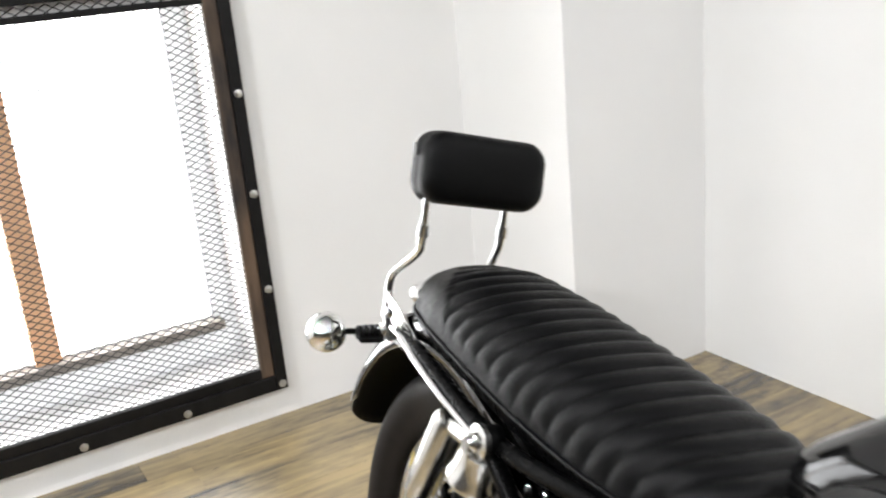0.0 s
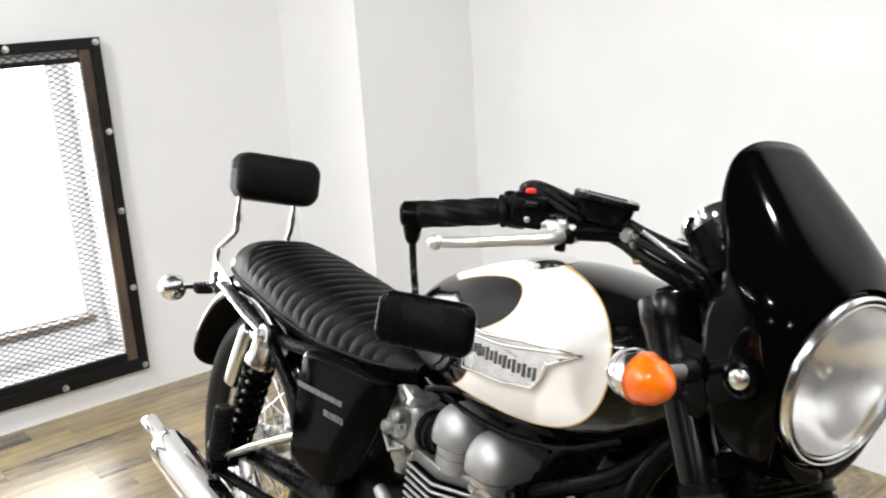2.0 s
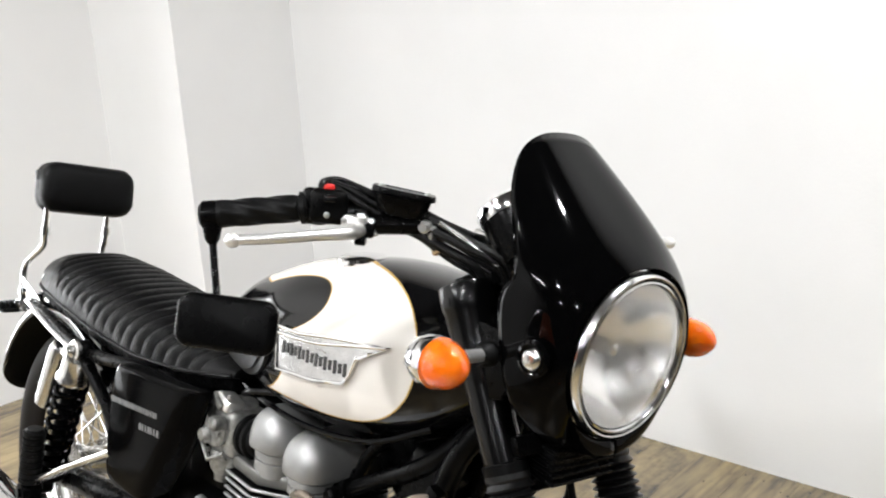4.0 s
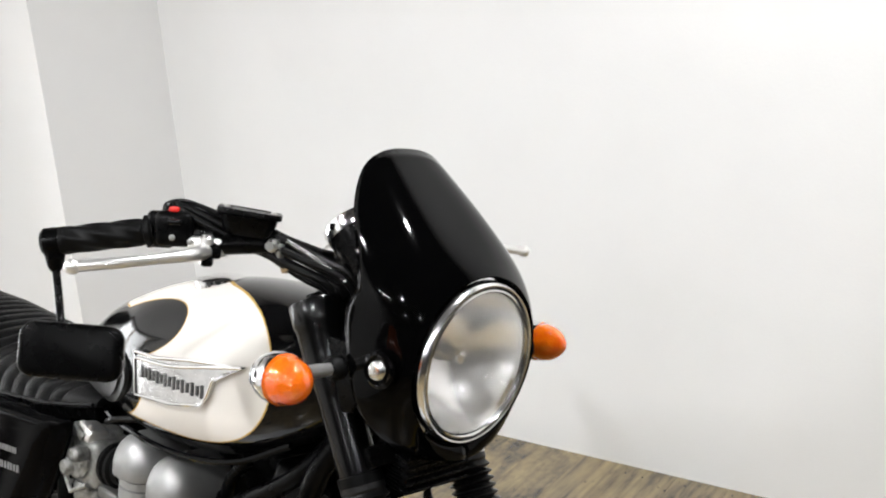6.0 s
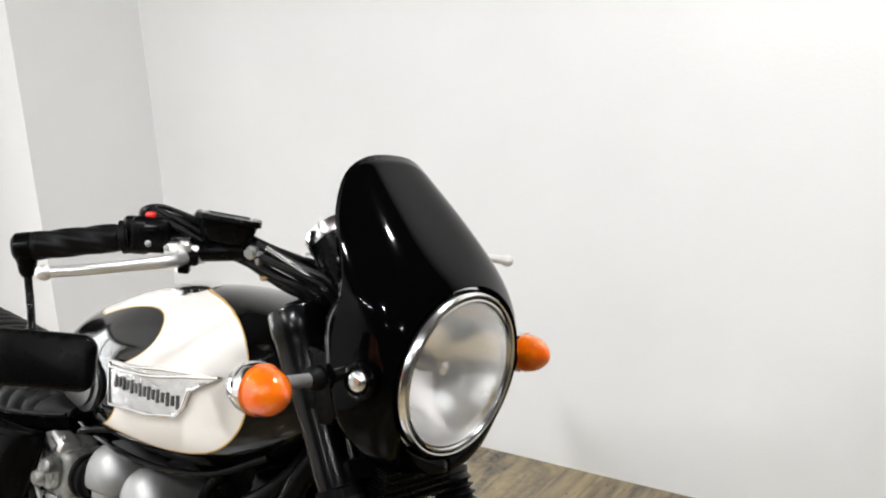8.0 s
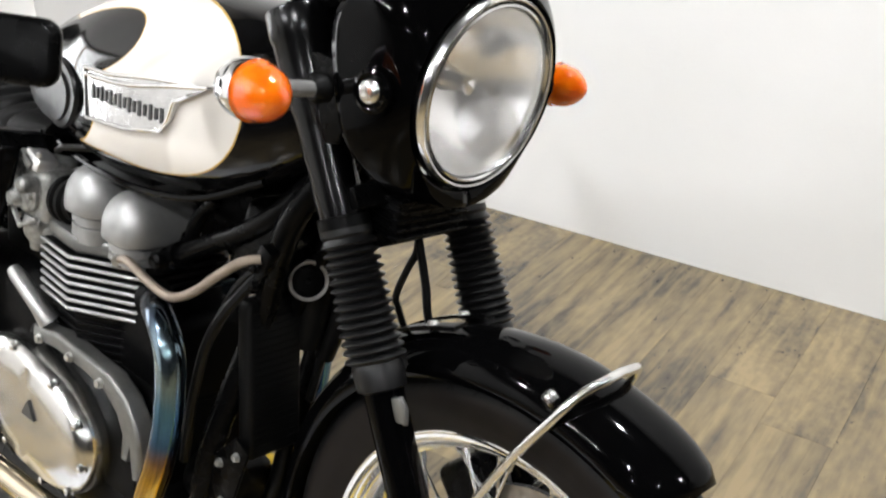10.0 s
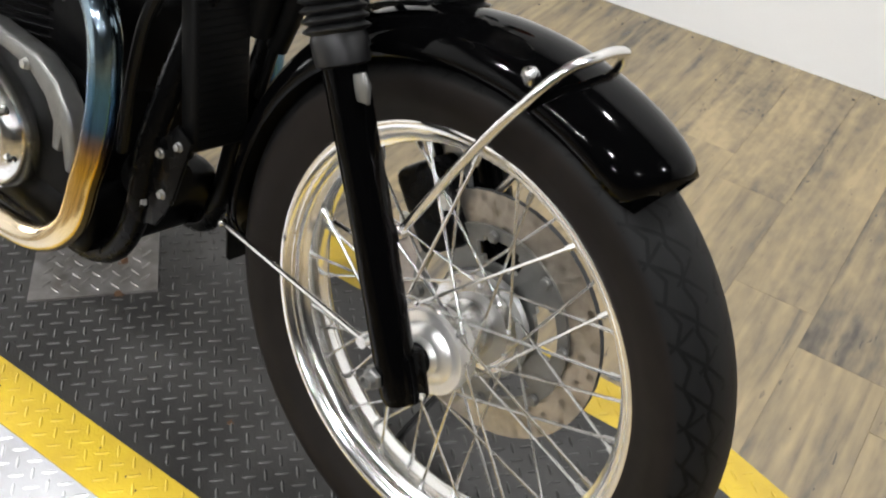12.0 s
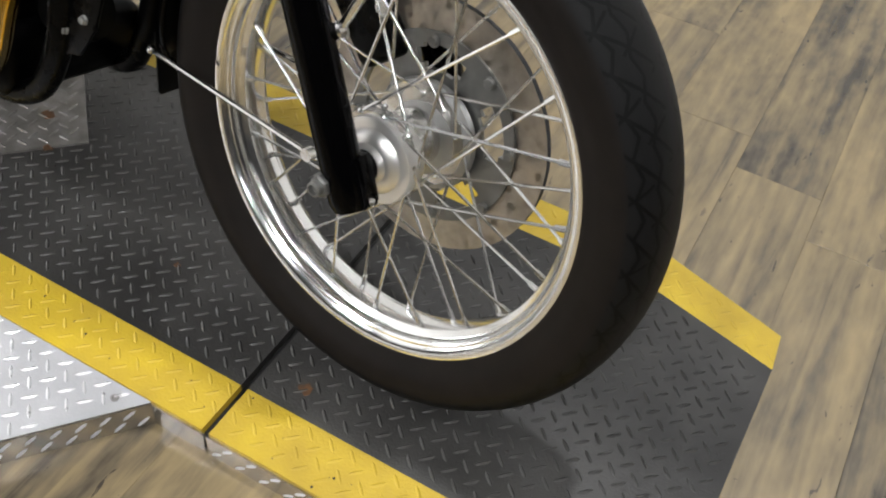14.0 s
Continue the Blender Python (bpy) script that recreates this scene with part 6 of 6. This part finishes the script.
for pts in ([(-0.36, -0.05, 0.70), (-0.41, -0.10, 0.60), (-0.44, -0.105, 0.50), (-0.46, -0.10, 0.38)], [(-0.34, -0.035, 0.72), (-0.42, -0.06, 0.64), (-0.47, -0.06, 0.55)], [(-0.31, 0.03, 0.75), (-0.36, 0.05, 0.6), (-0.40, 0.06, 0.45)]):
    bpart("wiring_loom", tube(bend(pts, 6), 0.007, 8), M_CABLE)

# ---- engine ----
engine = bpart("engine", rbox((0.36, 0.21, 0.20), pose(-0.72, 0, 0.340), 0.04, 4), M_DARKMETAL, None, "black parallel-twin engine with bright fin edges")
bpart("cylinder_base", rbox((0.22, 0.16, 0.14), pose(-0.640, 0, 0.475), 0.02, 3), M_DARKMETAL, engine)
bpart("sump", rbox((0.30, 0.24, 0.10), pose(-0.66, 0, 0.235), 0.03, 3), M_DARKMETAL, engine)
bpart("gearbox", rbox((0.26, 0.19, 0.27), pose(-0.935, 0, 0.385), 0.03, 3), M_DARKMETAL, engine)
bpart("airbox", rbox((0.14, 0.15, 0.20), pose(-0.945, 0, 0.595), 0.02, 3), M_DARKMETAL, None, "black airbox behind the carburettors")
FIN = [(-0.600, -0.060), (-0.623, -0.080), (-0.708, -0.130), (-0.797, -0.121), (-0.797, 0.121), (-0.708, 0.130), (-0.623, 0.080), (-0.600, 0.060)]
fin_me = mesh_of("fin", slab(FIN, 0.0042, None, 0.0008, 1), M_DARKMETAL, 30)
fin_edge_me = mesh_of("fin_edge", tube([(-0.612, -0.0715, 0.0021), (-0.623, -0.0815, 0.0021), (-0.708, -0.1315, 0.0021), (-0.797, -0.1225, 0.0021)], 0.0030, 8), M_CAM, 30)
for k in range(13):
    z = 0.437 + k * 0.0128
    o = new("fin", fin_me)
    o.parent, o.matrix_local = engine, Matrix.Translation((-0.700 * (1 - (1.0 if k > 5 else 0.93)), 0, z)) @ Matrix.Diagonal(((1.0, 1.0, 1, 1) if k > 5 else (0.93, 0.90, 1, 1)))
    if k > 5:
        o = new("fin_edge", fin_edge_me)
        o.parent, o.matrix_local = engine, Matrix.Translation((0, 0, z))
bpart("cylinder", slab([(-0.70 + (x + 0.70) * 0.86, y * 0.86) for x, y in FIN], 0.19, pose(0, 0, 0.42), 0.004), M_DARKMETAL, engine)
bpart("head", slab([(-0.70 + (x + 0.70) * 0.95, y * 0.95) for x, y in FIN], 0.024, pose(0, 0, 0.597), 0.006, 3), M_CASE, engine, "cast alloy cylinder head")
bpart("head_top", slab([(-0.70 + (x + 0.70) * 0.80, y * 0.72) for x, y in FIN], 0.055, pose(0, 0, 0.618), 0.006, 3), M_DARKMETAL, engine)
bpart("head_back", rbox((0.150, 0.150, 0.110), pose(-0.655, 0.045, 0.672), 0.02, 3), M_DARKMETAL, engine)
bpart("plug_cap", joined(tube(bend([(-0.555, -0.045, 0.640), (-0.530, -0.050, 0.690), (-0.500, -0.045, 0.725)], 4), 0.010, 12), lathe([(0, 0.014), (0.02, 0.014)], (-0.556, -0.045, 0.640), (0.4, 0, 0.9), 12)), M_SATIN, engine, "black spark plug cap")
# two domed cam covers with upright lower sides, each over a ribbed neck
for x, z in ((-0.706, 0.680), (-0.610, 0.667)):
    def plan(inset, h):
        ring = []
        for j in range(40):
            c, s = math.cos(2 * math.pi * j / 40), math.sin(2 * math.pi * j / 40)
            p = 0.72 if s < 0 else 1.0
            ring.append((x + (0.0455 - inset) * math.copysign(abs(c) ** p, c), -0.082 + (0.048 - inset) * math.copysign(abs(s) ** p, s) + (0.04 if s > 0 else 0), h))
        return ring
    dome = [plan(0.0455 * (1 - math.cos(radians(a)) ** 0.9), z - 0.008 + 0.053 * math.sin(radians(a))) for a in (0, 9, 18, 27, 36, 45, 54, 63, 71, 78, 84, 88)]
    cc = bpart("cam_cover", loft([plan(0.0022, z - 0.024), plan(0.0006, z - 0.0225), plan(0.0, z - 0.020), *dome]), M_CAM, engine, "satin alloy cam cover end", 45)
    low, top = 0.614, z - 0.0275
    neck = [plan(0.0095, low), plan(0.0095, top - 0.016), plan(0.0125, top - 0.0145), plan(0.0125, top - 0.0125), plan(0.0095, top - 0.011), plan(0.0095, top - 0.002), plan(0.0110, top)]
    bpart("cover_neck", loft(neck), M_CAM, cc, "", 30)
    bpart("cover_gasket", loft([plan(0.0130, top - 0.001), plan(0.0130, z - 0.0235)]), M_RUBBER, cc)
bpart("union_bolt", joined(lathe([(-0.014, 0.011), (0.012, 0.011), (0.016, 0.008)], (-0.612, -0.108, 0.618), (0.5, -0.85, 0), 6), lathe([(-0.010, 0.014), (0.0, 0.014)], (-0.612, -0.112, 0.618), (0.5, -0.85, 0), 16)), M_ZINC, engine)
# side cases
def case(cx, cz, rx, rz, y, thick, tilt, material, name, label, power=2.4):
    out = []
    for k in range(40):
        a = 2 * math.pi * k / 40
        c, s = math.cos(a), math.sin(a)
        out.append((rx * math.copysign(abs(c) ** (2 / power), c), rz * math.copysign(abs(s) ** (2 / power), s)))
    rings = []
    for h, k in ((0, 1.0), (thick * 0.5, 1.0), (thick * 0.8, 0.95), (thick, 0.84), (thick * 1.06, 0.5), (thick * 1.08, 0.02)):
        rings.append([Vector((cx + k * (x * math.cos(tilt) - z * math.sin(tilt)), -(y + h), cz + k * (x * math.sin(tilt) + z * math.cos(tilt)))) for x, z in out])
    return bpart(name, loft(rings), material, engine, label, 35), out
clutch, out = case(-0.772, 0.326, 0.163, 0.096, 0.118, 0.044, radians(-8), M_POLISHED, "clutch_cover", "chrome clutch cover")
for k in range(0, 40, 4):
    x, z = out[k]
    t = radians(-8)
    bpart("cover_bolt", screw((-0.772 + 0.93 * (x * math.cos(t) - z * math.sin(t)), -0.148, 0.326 + 0.93 * (x * math.sin(t) + z * math.cos(t))), (0, -1, 0), 0.006, 0.012), M_CHROME, clutch)
bpart("cover_emblem", slab([(0, 0.016), (-0.018, -0.012), (0.018, -0.012)], 0.003, Matrix.Translation((-0.750, -0.1655, 0.345)) @ pose(0, 0, 0, 90, 0, 0), 0.0), M_PLAIN, clutch)
mir, _ = case(-0.772, 0.326, 0.163, 0.096, 0.118, 0.044, radians(-8), M_CHROME, "primary_cover", "chrome cover")
mir.data.transform(Matrix.Diagonal((1, -1, 1, 1)))
mir.data.flip_normals()
CASE = [(-0.800, 0.458), (-0.731, 0.468), (-0.655, 0.463), (-0.592, 0.460), (-0.548, 0.440), (-0.520, 0.405), (-0.508, 0.362), (-0.512, 0.328), (-0.528, 0.326), (-0.533, 0.348), (-0.538, 0.372), (-0.546, 0.345), (-0.558, 0.346), (-0.556, 0.385), (-0.572, 0.410), (-0.604, 0.430), (-0.655, 0.437), (-0.731, 0.441), (-0.800, 0.434)]
bpart("timing_case", slab([(x, z) for x, z in CASE], 0.030, Matrix.Translation((0, -0.106, 0)) @ pose(0, 0, 0, 90, 0, 0), 0.007, 3), M_CASE, engine, "dull cast alloy crankcase side", 30)
bpart("crankcase_side", slab([(-0.55, 0.235), (-0.548, 0.375), (-0.60, 0.432), (-0.80, 0.43), (-0.84, 0.30), (-0.70, 0.20)], 0.012, Matrix.Translation((0, -0.104, 0)) @ pose(0, 0, 0, 90, 0, 0), 0.003), M_DARKMETAL, engine)
for x, z in ((-0.775, 0.443), (-0.690, 0.447), (-0.610, 0.440)):
    bpart("case_bolt", screw((x, -0.136, z), (0, -1, 0), 0.0060, 0.007), M_ZINC, engine)
bpart("starter_boss", tube([(-0.858, -0.135, 0.524), (-0.845, -0.135, 0.519), (-0.780, -0.135, 0.490), (-0.770, -0.125, 0.470)], [0.010, 0.0125, 0.0125, 0.016], 14), M_ALLOY, engine)

# ---- carburettors ----
for s in (-1, 1):
    carb = bpart("carburettor", joined(rbox((0.085, 0.070, 0.080), pose(-0.832, 0.088 * s, 0.650), 0.012, 3), lathe([(-0.03, 0.034), (0.004, 0.034), (0.008, 0.030), (0.010, 0.018)], (-0.835, 0.088 * s, 0.690), (0, 0, 1), 22), rbox((0.060, 0.050, 0.040), pose(-0.835, 0.088 * s, 0.592), 0.014, 3)), M_CARB, None, "dull cast alloy carburettor")
    bpart("carb_detail", joined(lathe([(0, 0.012), (0.020, 0.012), (0.024, 0.008)], (-0.815, 0.126 * s, 0.668), (0, s, 0), 12), lathe([(0, 0.016), (0.012, 0.016), (0.020, 0.010)], (-0.850, 0.126 * s, 0.640), (0, s, 0), 8), rbox((0.020, 0.016, 0.050), pose(-0.868, 0.126 * s, 0.655), 0.004), tube([(-0.80, 0.13 * s, 0.62), (-0.84, 0.135 * s, 0.60), (-0.87, 0.13 * s, 0.62)], 0.004, 8), rbox((0.034, 0.012, 0.014), pose(-0.830, 0.128 * s, 0.702, 0, 30, 0), 0.003)), M_CARB, carb)
    bpart("carb_cover", joined(lathe([(0, 0.026), (0.006, 0.027), (0.010, 0.024), (0.012, 0.010)], (-0.832, 0.123 * s, 0.650), (0, s, 0), 20), *[screw((-0.832 + 0.021 * math.cos(k * 2.1), 0.133 * s, 0.650 + 0.021 * math.sin(k * 2.1)), (0, s, 0), 0.0035, 0.005) for k in range(3)]), M_CARB, carb)
    bpart("float_bowl", joined(lathe([(0, 0.030), (0.010, 0.031), (0.030, 0.024), (0.040, 0.014), (0.050, 0.011)], (-0.840, 0.095 * s, 0.606), (0, 0.25 * s, -1), 18), *[screw((-0.840 + 0.026 * q, 0.120 * s, 0.604), (0, 0, 1), 0.004, 0.006) for q in (-1, 1)]), M_CARB, carb)
    bpart("carb_top", joined(rbox((0.040, 0.034, 0.022), pose(-0.822, 0.112 * s, 0.700, 10 * s, 18, 0), 0.005), *[screw((-0.822 + 0.014 * q, 0.122 * s, 0.711), (0, 0.3 * s, 1), 0.0038, 0.005) for q in (-1, 1)]), M_LEVER, carb, "bright carburettor top")
    bpart("throttle_link", joined(tube([(-0.872, 0.120 * s, 0.684), (-0.850, 0.136 * s, 0.672), (-0.846, 0.138 * s, 0.640)], 0.0035, 8), rbox((0.026, 0.004, 0.014), pose(-0.866, 0.124 * s, 0.690, 0, 35, 0), 0.001)), M_ZINC, carb)
    V, F = lathe([(0, 0.030), (0.004, 0.036), (0.012, 0.036), (0.015, 0.030), (0.020, 0.030), (0.023, 0.036), (0.031, 0.036), (0.034, 0.030), (0.05, 0.030)], (-0.790, 0.088 * s, 0.650), (1, 0, 0.08), 24)
    bpart("intake_boot", (V, F), M_RUBBER, carb, "black rubber intake boot")
    bpart("fuel_hose", tube(bend([(-0.80, 0.10 * s, 0.72), (-0.76, 0.11 * s, 0.735), (-0.70, 0.09 * s, 0.745)], 5), 0.005, 8), M_CABLE, carb)

# ---- side covers ----
for s in (-1, 1):
    out = [(-0.836, 0.718), (-0.93, 0.710), (-1.095, 0.700), (-1.126, 0.688), (-1.142, 0.640), (-1.150, 0.540), (-1.146, 0.486), (-1.115, 0.466), (-1.020, 0.468), (-0.955, 0.498), (-0.885, 0.590), (-0.836, 0.694)]
    m = Matrix(((1, 0, 0, 0), (0, 0, s, 0.140 * s), (0, 1, 0, 0), (0, 0, 0, 1)))
    mx, mz = sum(p[0] for p in out) / len(out), sum(p[1] for p in out) / len(out)
    fine_out = [(v.x, v.y) for v in bend([(x, z, 0) for x, z in out + out[:1]], 4)[:-1]]
    # the front edge turns inwards in a wide curve
    fa, fd = Vector((-0.836, 0.706)), Vector((-0.119, -0.208)).normalized()
    shell = []
    for k, h in ((1.0, 0.0), (1.0, 0.020), (0.985, 0.028), (0.965, 0.0320), (0.93, 0.0340), (0.86, 0.0348), (0.78, 0.0352), (0.68, 0.0355), (0.55, 0.0358), (0.40, 0.0361), (0.20, 0.0364), (0.01, 0.0365)):
        ring = []
        for x, z in fine_out:
            p = Vector((mx + (x - mx) * k, mz + (z - mz) * k))
            d = max(0.0, (p.x - fa.x) * fd.y - (p.y - fa.y) * fd.x)
            turn_in = 0.004 + 0.033 * math.sqrt(1 - (1 - min(d / 0.050, 1)) ** 2)
            ring.append(m @ Vector((p.x, p.y, min(h, turn_in))))
        shell.append(ring)
    cover = bpart("side_cover", loft(shell), M_COVER, None, "gloss black side cover with silver lettering bars", 60)
    y = 0.1742 * s
    for k, (x0, x1, z) in enumerate(((-1.130, -0.946, 0.630), (-1.012, -0.936, 0.611))):
        nbar = 20 if k == 0 else 7
        for i in range(nbar):
            a, b = x0 + (x1 - x0) * i / nbar, x0 + (x1 - x0) * (i + (0.62 if i % 3 else 0.80)) / nbar
            bpart("bar", rbox((b - a, 0.0050, 0.010 if k == 0 else 0.012), pose((a + b) / 2, y, z + 0.09 * (a - x0), 0, -5, 0), 0.0003, 1), M_LETTER, cover, "", 0)
    bpart("cover_trim", tube(bend([(-1.124, 0.164 * s, 0.690), (-1.133, 0.164 * s, 0.676), (-1.145, 0.163 * s, 0.630), (-1.153, 0.162 * s, 0.540), (-1.150, 0.162 * s, 0.490)], 5), 0.0045, 10), M_CHROME, cover, "bright edge trim")

# ---- exhaust ----
for s in (-1, 1):
    head = [(-0.590, 0.070 * s, 0.560), (-0.530, 0.108 * s, 0.578), (-0.487, 0.130 * s, 0.580), (-0.458, 0.139 * s, 0.566), (-0.443, 0.142 * s, 0.535), (-0.440, 0.143 * s, 0.470), (-0.450, 0.144 * s, 0.405), (-0.468, 0.145 * s, 0.345), (-0.492, 0.147 * s, 0.272), (-0.545, 0.150 * s, 0.222), (-0.62, 0.154 * s, 0.202), (-0.75, 0.160 * s, 0.196), (-0.95, 0.175 * s, 0.205)]
    if s > 0:
        head = [(x, y * 0.76, z) for x, y, z in head]
    ex = bpart("exhaust_header", tube(bend(head, 7), 0.0195, 20), M_HEADER, None, "blue and straw heat-tinted exhaust header")
    bpart("header_collar", lathe([(-0.006, 0.024), (0.004, 0.027), (0.012, 0.027), (0.016, 0.022)], (-0.590, 0.070 * s, 0.560), (0.8, 0.5 * s, 0.3), 24), M_DARKMETAL, ex)
    a, b = Vector((-0.92, 0.172 * s, 0.203)), Vector((-1.745, 0.262 * s, 0.340))
    L = (b - a).length
    bpart("silencer", lathe([(0, 0.020), (0.04, 0.024), (0.20, 0.038), (0.30, 0.046), (0.62, 0.0475), (0.715, 0.046), (0.728, 0.042), (0.740, 0.028), (0.745, 0.0215), (L - 0.004, 0.0225), (L, 0.0215), (L, 0.0185), (L - 0.06, 0.018)], a, b - a, 32), M_CHROME, ex, "chrome tapered silencer")

# ---- side stand, on the far side ----
bpart("side_stand", joined(tube(bend([(-0.72, 0.11, 0.205), (-0.80, 0.20, 0.125), (-0.86, 0.265, 0.070)], 4), 0.0125, 12), rbox((0.075, 0.045, 0.010), Matrix.Translation((-0.865, 0.268, 0.068)) @ Matrix.Rotation(radians(-LEAN), 4, "X"), 0.003)), M_SATIN, None, "black side stand")

# ---- floor planks ----
PW, PL = 0.152, 1.22
plank_me = mesh_of("plank", rbox((PW - 0.0004, PL - 0.0004, 0.006), None, 0.0003, 1), M_PLANK, 0)
rng = random.Random(4)
x = XB + PW / 2 - 0.03
while x < 1.9:
    y, length = YR + 0.01, PL * rng.uniform(0.25, 1.0)
    while y > -1.9:
        o = new("plank", plank_me)
        o.parent, o.matrix_local = floor, pose(x, y - length / 2, FLOOR - 0.003) @ Matrix.Diagonal((1, length / PL, 1, 1))
        y, length = y - length, PL
    x += PW
